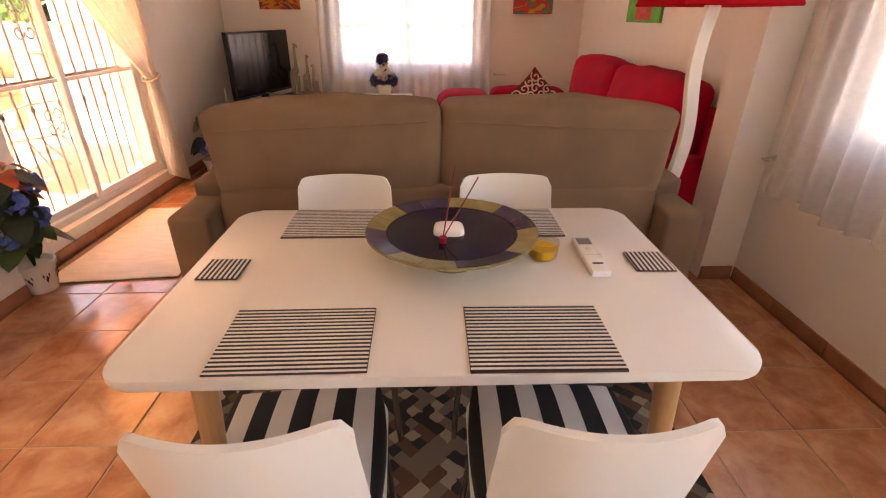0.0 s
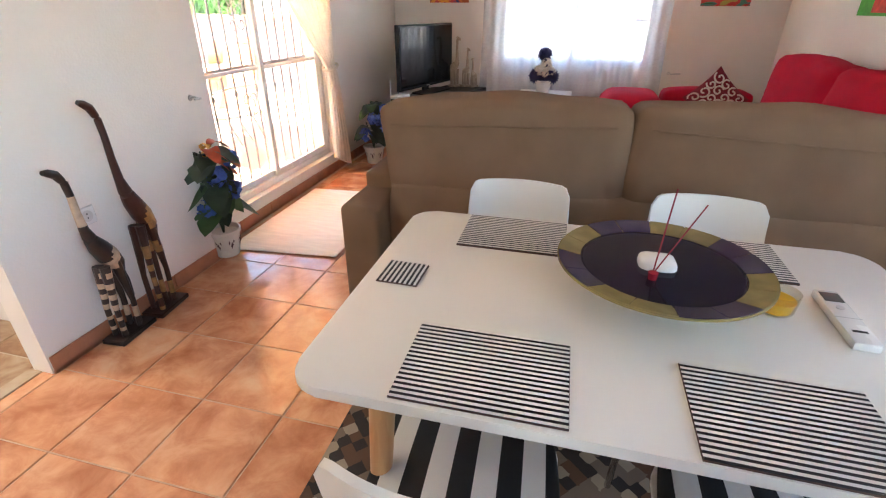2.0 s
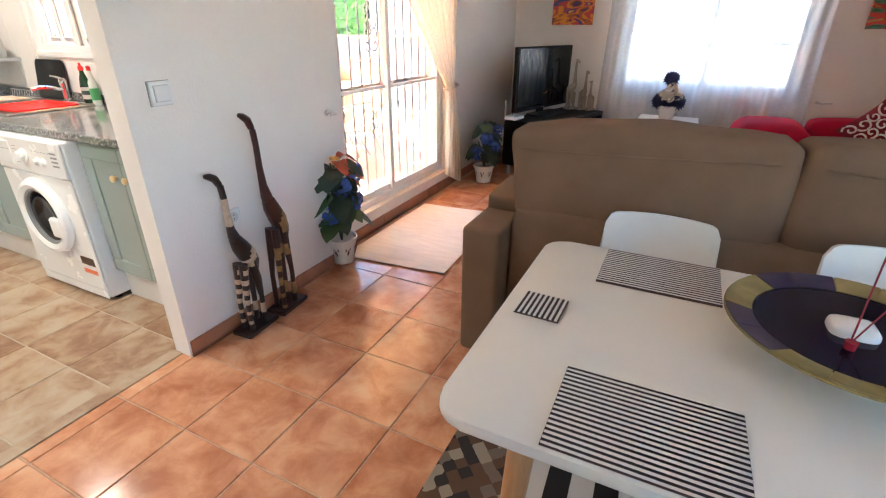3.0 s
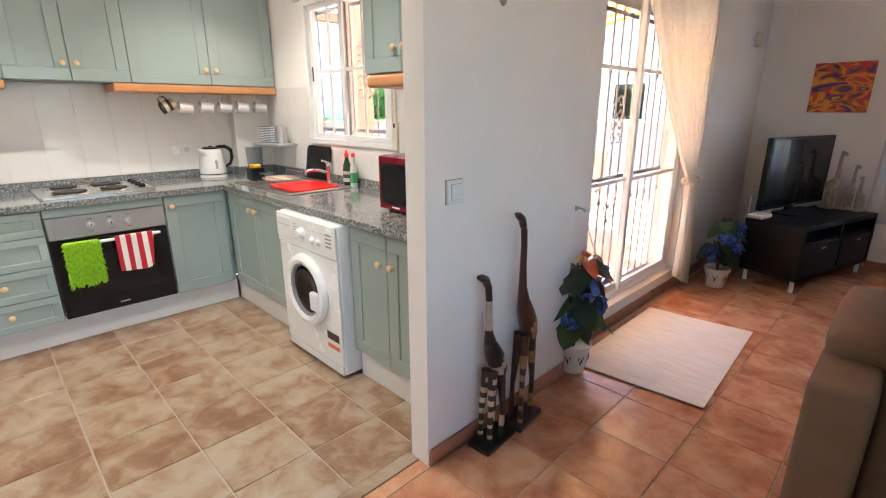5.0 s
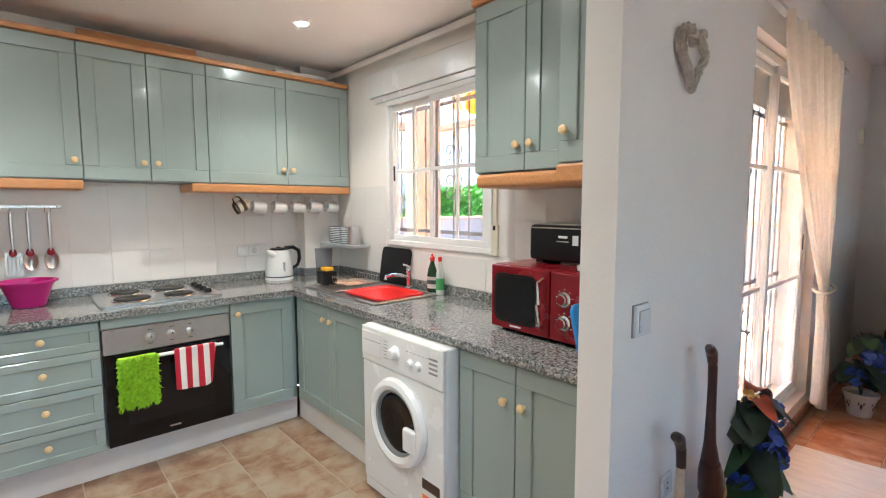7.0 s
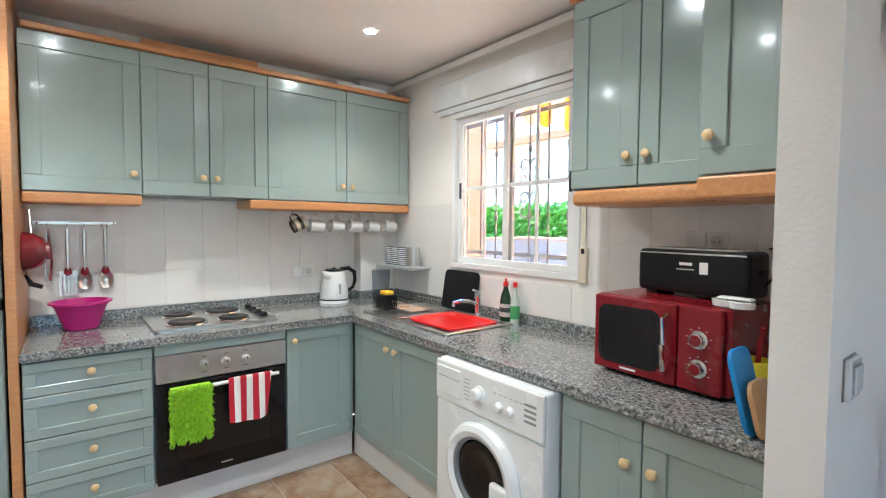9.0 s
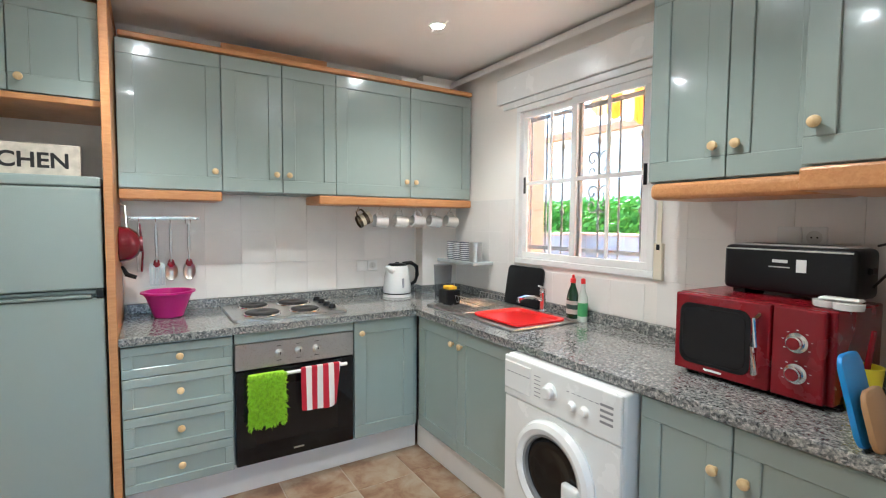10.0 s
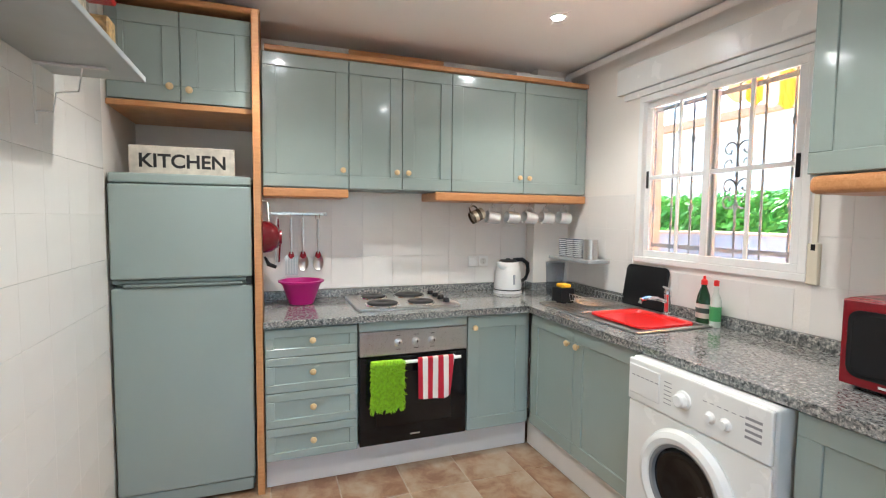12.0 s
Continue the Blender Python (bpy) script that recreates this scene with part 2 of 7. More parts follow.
def box(bm, x0, x1, y0, y1, z0, z1, bevel=0.0, seg=1):
    r = bmesh.ops.create_cube(bm, size=1.0, matrix=Matrix.Translation(((x0 + x1) / 2, (y0 + y1) / 2, (z0 + z1) / 2)) @ Matrix.Diagonal((abs(x1 - x0), abs(y1 - y0), abs(z1 - z0), 1)))
    if bevel:
        edges = {e for v in r["verts"] for e in v.link_edges}
        bmesh.ops.bevel(bm, geom=list(edges), offset=bevel, segments=seg, affect="EDGES", profile=0.5)
    return bm


def boxes(*rows, bevel=0.0, seg=1):
    bm = bmesh.new()
    for r in rows:
        box(bm, *r, bevel=bevel, seg=seg)
    return bm


def lathe(bm, profile, at=(0, 0, 0), n=24, m=None, squash=(1, 1)):
    """A turned body from (radius, height) rows."""
    rings = []
    for r, z in profile:
        if r < 1e-5:
            rings.append([bm.verts.new((0, 0, z))])
        else:
            rings.append([bm.verts.new((r * math.cos(2 * math.pi * i / n) * squash[0], r * math.sin(2 * math.pi * i / n) * squash[1], z)) for i in range(n)])
    for a, b in zip(rings, rings[1:]):
        for i in range(n):
            j = (i + 1) % n
            if len(a) == 1 and len(b) == 1:
                continue
            if len(a) == 1:
                bm.faces.new((a[0], b[j], b[i]))
            elif len(b) == 1:
                bm.faces.new((a[i], a[j], b[0]))
            else:
                bm.faces.new((a[i], a[j], b[j], b[i]))
    a, b = rings[-1], rings[0]
    if len(a) > 1 and len(b) > 1 and len(rings) > 3:
        for i in range(n):
            j = (i + 1) % n
            bm.faces.new((a[i], a[j], b[j], b[i]))
    elif len(a) > 1 or len(b) > 1:
        if len(b) > 1:
            bm.faces.new(b[::-1])
        if len(a) > 1 and len(b) > 1:
            bm.faces.new(a)
    vs = [v for r in rings for v in r]
    if m is not None:
        bmesh.ops.transform(bm, matrix=m, verts=vs)
    bmesh.ops.translate(bm, vec=at, verts=vs)
    return bm


def tube(bm, pts, r, n=8, closed=False):
    """A round rod along points; r is one radius or one per point."""
    pts = [Vector(p) for p in pts]
    rs = r if isinstance(r, (list, tuple)) else [r] * len(pts)
    rings = []
    up = Vector((0, 0, 1))
    for i, p in enumerate(pts):
        a = pts[i - 1] if (i or closed) else p
        b = pts[(i + 1) % len(pts)] if (i < len(pts) - 1 or closed) else p
        d = (b - a).normalized()
        u = up if abs(d.dot(up)) < 0.95 else Vector((1, 0, 0))
        s = d.cross(u).normalized()
        w = s.cross(d).normalized()
        rings.append([bm.verts.new(p + (s * math.cos(2 * math.pi * k / n) + w * math.sin(2 * math.pi * k / n)) * rs[i]) for k in range(n)])
    pairs = list(zip(rings, rings[1:])) + ([(rings[-1], rings[0])] if closed else [])
    for a, b in pairs:
        for k in range(n):
            j = (k + 1) % n
            bm.faces.new((a[k], a[j], b[j], b[k]))
    if not closed:
        bm.faces.new(rings[0][::-1])
        bm.faces.new(rings[-1])
    return bm


def slab(bm, outline, z0, z1, bevel=0.0, seg=2):
    """A plate with the given outline (x, y)."""
    lo = [bm.verts.new((x, y, z0)) for x, y in outline]
    hi = [bm.verts.new((x, y, z1)) for x, y in outline]
    n = len(lo)
    fs = [bm.faces.new(lo[::-1]), bm.faces.new(hi)]
    for i in range(n):
        j = (i + 1) % n
        fs.append(bm.faces.new((lo[i], lo[j], hi[j], hi[i])))
    if bevel:
        es = [e for f in fs[:2] for e in f.edges]
        bmesh.ops.bevel(bm, geom=es, offset=bevel, segments=seg, affect="EDGES", profile=0.5)
    return bm


def rounded(x0, x1, y0, y1, r, n=6):
    out = []
    for cx, cy, a in ((x1 - r, y1 - r, 0), (x0 + r, y1 - r, 90), (x0 + r, y0 + r, 180), (x1 - r, y0 + r, 270)):
        for i in range(n + 1):
            t = radians(a + 90 * i / n)
            out.append((cx + r * math.cos(t), cy + r * math.sin(t)))
    return out


def sheet(bm, f, nu, nv, thick=0.0):
    """A surface f(u, v), u and v from 0 to 1."""
    vs = [[bm.verts.new(f(i / nu, j / nv)) for j in range(nv + 1)] for i in range(nu + 1)]
    fs = []
    for i in range(nu):
        for j in range(nv):
            fs.append(bm.faces.new((vs[i][j], vs[i + 1][j], vs[i + 1][j + 1], vs[i][j + 1])))
    if thick:
        bmesh.ops.recalc_face_normals(bm, faces=fs)
        bmesh.ops.solidify(bm, geom=fs, thickness=thick)
    return bm


def pad(bm, x0, x1, y0, y1, z0, z1, puff=0.03, n=10, wrinkle=0.0, seed=0.0, edge=0.42):
    """A stuffed cushion: a rounded box with swollen faces."""
    bmesh.ops.create_cube(bm, size=2.0)
    bmesh.ops.subdivide_edges(bm, edges=list(bm.edges), cuts=n, use_grid_fill=True)
    vs = list(bm.verts)
    c = Vector(((x0 + x1) / 2, (y0 + y1) / 2, (z0 + z1) / 2))
    h = Vector((abs(x1 - x0) / 2, abs(y1 - y0) / 2, abs(z1 - z0) / 2))
    rad = min(h) * edge
    for v in vs:
        p = Vector(v.co)
        q = Vector([math.copysign(abs(a) ** 0.8, a) for a in p])
        w = Vector((q.x * h.x, q.y * h.y, q.z * h.z))
        inner = Vector([max(-hh + rad, min(hh - rad, a)) for a, hh in zip(w, h)])
        d = w - inner
        if d.length > 1e-6:
            d = d.normalized() * rad
        o = inner + d
        f = (1 - abs(q.x) ** 2), (1 - abs(q.y) ** 2), (1 - abs(q.z) ** 2)
        for k in range(3):
            if abs(p[k]) > 0.999:
                o[k] += math.copysign(puff * f[(k + 1) % 3] * f[(k + 2) % 3], p[k])
        if wrinkle:
            o += Vector(noise.noise_vector(o * 6 + Vector((seed, seed * 2, 0)))) * wrinkle
        v.co = c + o
    return bm


def origin(ob):
    m = ob.matrix_basis.copy()
    p = ob.parent
    while p:
        m = p.matrix_basis @ m
        p = p.parent
    return m


def part(name, bm, material, parent=None, label="", world=True, smooth=False, angle=35):
    """One mesh object under a thing; world: the mesh is given in the room's metres."""
    if parent is not None and world:
        bmesh.ops.transform(bm, matrix=origin(parent).inverted(), verts=bm.verts)
    bmesh.ops.recalc_face_normals(bm, faces=bm.faces)
    me = bpy.data.meshes.new(name)
    bm.to_mesh(me)
    bm.free()
    me.materials.append(material)
    if smooth:
        me.shade_smooth()
        me.set_sharp_from_angle(angle=radians(angle))
    ob = new(name, me)
    if parent is not None:
        ob.parent = parent
    if label:
        ob["label"] = label
    return ob


def thing(name, label, category, at=(0, 0, 0), turn=0, group="", kind=""):
    ob = new(name)
    ob.empty_display_size = 0.1
    ob.matrix_basis = pose(*at, 0, 0, turn)
    return tagged(ob, label, category, group, kind)


def structure(name, bm, material, label="", category="", smooth=False):
    ob = part(name, bm, material, smooth=smooth)
    return tagged(ob, label, category, kind="structure")


def wall_rows(axis, p0, p1, a0, a1, z0, z1, holes=()):
    """Boxes of a wall with rectangular holes (a0, a1, z0, z1), left to right."""
    rows, a = [], a0
    for h0, h1, k0, k1 in holes:
        rows.append((a, h0, z0, z1))
        if k0 > z0:
            rows.append((h0, h1, z0, k0))
        if k1 < z1:
            rows.append((h0, h1, k1, z1))
        a = h1
    rows.append((a, a1, z0, z1))
    return [(u0, u1, p0, p1, c, d) if axis == "x" else (p0, p1, u0, u1, c, d) for u0, u1, c, d in rows]


# ---------- the rooms ----------
H = 2.45          # kitchen ceiling
HL = 2.62         # living room ceiling
XW = -1.553       # room face of the wall between kitchen and living room
XD = -1.65        # room face of the wall with the terrace door
XR = 2.19         # wall with the side window
YF = 6.15         # far wall
YB = -1.7         # wall behind
XK = -4.47        # kitchen wall with the hob
YK = 2.45         # kitchen wall with the window
YL = -0.31        # kitchen wall by the fridge
DOOR = (2.98, 4.44, 0.15, 2.20)
KWIN = (-3.675, -2.70, 1.15, 2.12)
FWIN = (-0.50, 1.09, 0.74, 2.05)
# assumed opening, out of view, added to bring daylight in from behind
FILLWIN = (-1.5, 0.50, 0.55, 2.30)
SWIN = (0.9, 2.45, 0.80, 2.05)

structure("wall_partition", boxes((XW - 0.100, XW, 1.645, 1.83, 0, HL), (XW - 0.122, XW, 1.83, 2.45, 0, HL), (XW - 0.122, XW, 2.45, 2.65, 0, HL)), WALL, "white plastered partition wall between kitchen and living room", "wall")
structure("wall_terrace", boxes(*wall_rows("y", XD - 0.22, XD, 2.65, YF, 0, HL, [DOOR])), WALL, "white plastered wall with the terrace door", "wall")
structure("wall_far", boxes(*wall_rows("x", YF, YF + 0.22, XD - 0.22, XR + 0.22, 0, HL, [FWIN])), WALL, "white plastered end wall with a window", "wall")
structure("wall_side", boxes(*wall_rows("y", XR, XR + 0.22, YB, YF, 0, HL, [FILLWIN, SWIN]), (2.0, XR, 2.76, 2.98, 0, HL)), WALL, "white plastered side wall with a window and a nib", "wall")
structure("wall_back", boxes((-1.55, XR + 0.22, YB - 0.2, YB, 0, HL), (-1.75, -1.55, YB - 0.2, YL, 0, HL)), WALL, "plain white plastered wall behind", "wall")
wall_fr = structure("wall_fridge", boxes((XK - 0.2, -1.55, YL - 0.2, YL, 0, HL)), WALL, "white wall beside the fridge", "wall")
wall_hob = structure("wall_hob", boxes((XK - 0.2, XK, YL, YK + 0.2, 0, HL), (XK, XK + 0.10, 2.16, YK, 0, HL)), WALL, "white kitchen wall behind the hob, boxed corner", "wall")
wall_kw = structure("wall_kitchen_window", boxes(*wall_rows("x", YK, YK + 0.10, XK, XW - 0.122, 0, HL, [KWIN])), WALL, "white kitchen wall with a sliding window", "wall")
structure("ceiling_kitchen", boxes((XK, XW - 0.06, YL, YK, H, H + 0.1)), CEIL, "white painted kitchen ceiling", "ceiling")
structure("ceiling_living", boxes((XD - 0.2, XR + 0.2, YB, YF, HL, HL + 0.1), (XW - 0.06, XW - 0.05, YL, 1.645, H, HL)), CEIL, "white painted living room ceiling", "ceiling")
structure("roof", boxes((XK - 0.3, XW, YL - 0.3, YK + 0.35, HL + 0.001, HL + 0.09), (XD - 0.35, XR + 0.4, YB - 0.3, YF + 0.35, HL + 0.101, HL + 0.2)), RENDER_W, "flat roof slab", "roof")
floor = structure("floor", boxes((XW - 0.06, XR, YB, YF, -0.12, -0.004), (XD, XW, 2.65, YF, -0.12, -0.0041)), GROUT, "terracotta tiled living room floor", "floor")
floor_k = structure("floor_kitchen", boxes((XK, XW - 0.122, YL, YK, -0.12, -0.004)), KGROUT, "beige brown clay tiled kitchen floor", "floor")
structure("threshold", boxes((XW - 0.122, XW - 0.06, YL, 1.645, -0.12, 0.003)), KTILE, "worn stone threshold strip in the floor", "threshold")

# cove along the kitchen window wall and the hob wall
bm = bmesh.new()
cove = [(0.0, 0.0)] + [(0.07 - 0.07 * math.sin(radians(a)), -0.07 + 0.07 * math.cos(radians(a))) for a in range(0, 91, 15)][::-1]
lo = [bm.verts.new((XK, YK - (0.07 - p[0]) if k else YK, H + p[1])) for k, p in enumerate(cove)]
hi = [bm.verts.new((XW - 0.13, v.co.y, v.co.z)) for v in lo]
for i in range(len(lo)):
    j = (i + 1) % len(lo)
    bm.faces.new((lo[i], lo[j], hi[j], hi[i]))
structure("trim_cove", bm, CEIL, "white plaster cove under the ceiling", "cove", smooth=True)

# ---------- kitchen ----------
FX, FY = -3.85, 1.835       # door faces of the two base runs
UX, UY = -4.17, 2.118       # door faces of the two wall runs


def shaker(name, parent, axis, face, a0, a1, z0, z1, out, knob=None, label="", gap=0.004, rail=0.072):
    """A framed door or drawer front; face is the outer plane, out +1 or -1 the way it looks."""
    a0, a1, z0, z1 = a0 + gap / 2, a1 - gap / 2, z0 + gap / 2, z1 - gap / 2
    back, mid = face - out * 0.020, face - out * 0.009
    rows = [(a0, a1, z0, z0 + rail, face), (a0, a1, z1 - rail, z1, face), (a0, a0 + rail, z0 + rail, z1 - rail, face), (a1 - rail, a1, z0 + rail, z1 - rail, face), (a0 + rail - 0.004, a1 - rail + 0.004, z0 + rail - 0.004, z1 - rail + 0.004, mid)]
    ob = None
    for piece, (p0, p1, q0, q1, f) in zip((name, "rail", "rail", "stile", "stile"), (rows[4], *rows[:4])):
        lo, hi = min(back, f), max(back, f)
        bv = 0 if ob is None else 0.0025
        made = part(piece, boxes((lo, hi, p0, p1, q0, q1) if axis == "y" else (p0, p1, lo, hi, q0, q1), bevel=bv), SAGE, ob or parent, label if ob is None else "")
        ob = ob or made
    if knob:
        bm = bmesh.new()
        prof = [(0.0, 0.0), (0.008, 0.0), (0.007, 0.008), (0.013, 0.012), (0.0165, 0.018), (0.015, 0.025), (0.008, 0.029), (0, 0.030)]
        turn = Matrix.Rotation(radians(90 * out), 4, "Y") if axis == "y" else Matrix.Rotation(radians(-90 * out), 4, "X")
        at = (face, knob[0], knob[1]) if axis == "y" else (knob[0], face, knob[1])
        lathe(bm, prof, at, 16, turn)
        part("knob", bm, KNOB, ob, "turned pale wooden knob", smooth=True)
    return ob


def carcass(parent, x0, x1, y0, y1, z0, z1, material=None):
    return part("body", boxes((x0, x1, y0, y1, z0, z1)), material or SAGE_IN, parent)


# base units along the hob wall
u = thing("drawer_unit", "sage green base unit with four drawers", "cabinet", (-4.15, 0.57, 0))
carcass(u, XK, FX - 0.022, 0.345, 0.802, 0.165, 0.848)
zs = [0.165, 0.335, 0.515, 0.695, 0.84]
for a, b in zip(zs, zs[1:]):
    shaker("drawer", u, "y", FX, 0.345, 0.802, a, b, 1, (0.573, (a + b) / 2 + 0.01), rail=0.042)
u = thing("oven_unit", "sage green housing round the built-in oven", "cabinet", (-4.15, 1.115, 0))
carcass(u, XK, FX - 0.05, 0.806, 1.426, 0.165, 0.848)
part("fascia", boxes((FX - 0.05, FX, 0.808, 1.424, 0.795, 0.845), bevel=0.002), SAGE, u)

oven = thing("oven", "built-in electric oven, steel panel and black glass door", "oven", (-3.9, 1.115, 0.17))
part("door", boxes((FX - 0.045, FX + 0.004, 0.812, 1.422, 0.172, 0.655), bevel=0.003), BLACKGLASS, oven, "black glass oven door")
part("control_panel", boxes((FX - 0.045, FX + 0.006, 0.812, 1.422, 0.66, 0.792), bevel=0.003), STEEL, oven, "brushed steel control panel")
for y in (1.02, 1.12, 1.215):
    bm = lathe(bmesh.new(), [(0.024, 0), (0.022, 0.006), (0.017, 0.008), (0.016, 0.026), (0.013, 0.029), (0, 0.029)], (FX + 0.006, y, 0.725), 20, Matrix.Rotation(radians(90), 4, "Y"))
    k = part("knob", bm, STEEL, oven, "steel control knob", smooth=True)
    part("pointer", boxes((FX + 0.034, FX + 0.037, y - 0.002, y + 0.002, 0.725, 0.74)), BLACK, k)
for z in (0.765, 0.69):
    for y in (1.02, 1.12, 1.215):
        part("marking", boxes((FX + 0.006, FX + 0.0065, y - 0.012, y + 0.012, z - 0.0015, z + 0.0015)), BLACK, oven)
bm = bmesh.new()
tube(bm, [(FX + 0.045, 0.87, 0.628), (FX + 0.045, 1.37, 0.628)], 0.009, 10)
tube(bm, [(FX, 0.90, 0.628), (FX + 0.045, 0.90, 0.628)], 0.007, 8)
tube(bm, [(FX, 1.34, 0.628), (FX + 0.045, 1.34, 0.628)], 0.007, 8)
part("handle", bm, ALU, oven, "white rail handle", smooth=True)
part("window", boxes((FX + 0.004, FX + 0.0055, 0.90, 1.33, 0.27, 0.56), bevel=0.0006), mat("oven_window", (0.012, 0.010, 0.010), 0.05, spec=0.35), oven, "darker oven window")
part("badge", boxes((FX + 0.004, FX + 0.005, 1.09, 1.145, 0.205, 0.213)), STEEL, oven, "small grey maker's badge")

u = thing("base_cabinet", "sage green base cabinet with one door beside the oven", "cabinet", (-4.15, 1.62, 0))
carcass(u, XK, FX - 0.022, 1.43, 1.84, 0.165, 0.848)
shaker("door", u, "y", FX, 1.43, 1.815, 0.168, 0.843, 1, (1.47, 0.775))
u = thing("corner_cabinet", "sage green two-door cabinet under the sink", "cabinet", (-3.4, 2.1, 0))
carcass(u, FX - 0.02, -2.955, FY + 0.022, YK, 0.165, 0.848)
shaker("door", u, "x", FY, -3.835, -3.415, 0.168, 0.843, -1, (-3.455, 0.755))
shaker("door", u, "x", FY, -3.415, -2.96, 0.168, 0.843, -1, (-3.375, 0.755))
u = thing("base_cabinet", "sage green two-door base cabinet under the microwave", "cabinet", (-2.0, 2.1, 0))
carcass(u, -2.322, XW - 0.126, FY + 0.022, YK, 0.165, 0.848)
shaker("door", u, "x", FY, -2.318, -2.025, 0.168, 0.843, -1, (-2.07, 0.70))
shaker("door", u, "x", FY, -2.025, -1.68, 0.168, 0.843, -1, (-1.985, 0.70))
structure("trim_plinth", boxes((FX - 0.09, FX - 0.072, 0.345, 1.86, 0, 0.163), (FX - 0.072, -2.95, 1.875, 1.892, 0, 0.163), (-2.325, XW - 0.124, 1.875, 1.892, 0, 0.163), bevel=0.002), PLINTH, "white tiled plinth under the base units", "plinth")

# worktop: one L-shaped granite slab
bm = bmesh.new()
slab(bm, [(XK, 0.34), (-3.826, 0.34), (-3.826, 1.811), (XW - 0.124, 1.811), (XW - 0.124, YK), (XK + 0.10, YK), (XK + 0.10, 2.16), (XK, 2.16)], 0.85, 0.886, 0.006, 2)
wt = thing("worktop", "grey speckled polished granite worktop", "worktop", (-4.1, 1.2, 0.85))
part("slab", bm, GRANITE, wt)
part("upstand", boxes((XK, XK + 0.02, 0.34, 2.14, 0.886, 0.94), bevel=0.002), GRANITE, wt)
part("upstand", boxes((XK + 0.10, XK + 0.12, 2.16, YK - 0.021, 0.886, 0.94), (XK + 0.121, XW - 0.124, YK - 0.02, YK, 0.886, 0.94), (XK + 0.021, XK + 0.12, 2.14, 2.159, 0.886, 0.94), bevel=0.002), GRANITE, wt)

# wall cabinets on the hob wall
ys = [0.345, 0.81, 1.127, 1.444, 1.953, 2.44]
kn = [[0.775], None, None, None, None]
u1 = thing("wall_cabinet", "sage green wall cabinet with one wide door", "cabinet", (-4.3, 0.58, 1.56), group="kitchen wall cabinets")
carcass(u1, XK, UX - 0.022, 0.345, 0.808, 1.56, 2.288)
shaker("door", u1, "y", UX, 0.345, 0.81, 1.562, 2.286, 1, (0.775, 1.665))
part("light_rail", boxes((XK + 0.01, UX + 0.004, 0.345, 0.808, 1.508, 1.558), bevel=0.008, seg=3), PINE, u1, "honey pine rail under the cabinet")
u2 = thing("wall_cabinet", "sage green wall cabinet with two narrow doors", "cabinet", (-4.3, 1.127, 1.56), group="kitchen wall cabinets")
carcass(u2, XK, UX - 0.022, 0.811, 1.442, 1.56, 2.288)
shaker("door", u2, "y", UX, 0.81, 1.127, 1.562, 2.286, 1, (1.092, 1.665))
shaker("door", u2, "y", UX, 1.127, 1.444, 1.562, 2.286, 1, (1.162, 1.665))
u3 = thing("wall_cabinet", "sage green wall cabinet with two doors over the mugs", "cabinet", (-4.3, 1.95, 1.56), group="kitchen wall cabinets")
carcass(u3, XK, UX - 0.022, 1.446, 2.44, 1.56, 2.288)
shaker("door", u3, "y", UX, 1.444, 1.953, 1.562, 2.286, 1, (1.918, 1.665))
shaker("door", u3, "y", UX, 1.953, 2.44, 1.562, 2.286, 1, (1.988, 1.665))
part("light_rail", boxes((XK + 0.02, UX + 0.012, 1.335, 2.44, 1.505, 1.558), bevel=0.010, seg=3), PINE, u3, "honey pine rail with cup hooks")
cornice = thing("cornice", "honey pine cornice along the tops of the wall cabinets", "cornice", (-4.3, 1.4, 2.29))
part("moulding", boxes((XK, UX + 0.015, 0.36, 2.44, 2.289, 2.318), bevel=0.006, seg=2), PINE, cornice)
part("board", boxes((UX - 0.14, UX - 0.12, 0.83, 1.43, 2.319, 2.39), bevel=0.003), PINE, cornice, "spare pine board standing on top")
part("vent_plate", boxes((UX - 0.2, UX - 0.03, 1.90, 2.28, 2.319, 2.352), bevel=0.006), ALU, cornice, "white duct lying on top")

# tall side panel, fridge and the cabinet above it
p = thing("tall_panel", "pine edged tall end panel beside the fridge", "panel", (-4.1, 0.32, 0))
part("board", boxes((XK, -3.86, 0.304, 0.338, 0, 2.37), bevel=0.003), PINE, p)
u = thing("fridge_top_cabinet", "sage green two-door cabinet over the fridge", "cabinet", (-4.2, 0, 1.95))
carcass(u, XK, -3.972, YL, 0.302, 1.925, 2.345)
shaker("door", u, "y", -3.95, YL + 0.004, -0.008, 1.927, 2.343, 1, (-0.05, 1.995))
shaker("door", u, "y", -3.95, -0.008, 0.300, 1.927, 2.343, 1, (0.03, 1.985))
part("bottom_board", boxes((XK, -3.952, YL, 0.302, 1.897, 1.924), bevel=0.003), PINE, u)
part("cornice", boxes((XK, -3.925, YL, 0.345, 2.372, 2.40), bevel=0.006), PINE, u, "honey pine cornice")

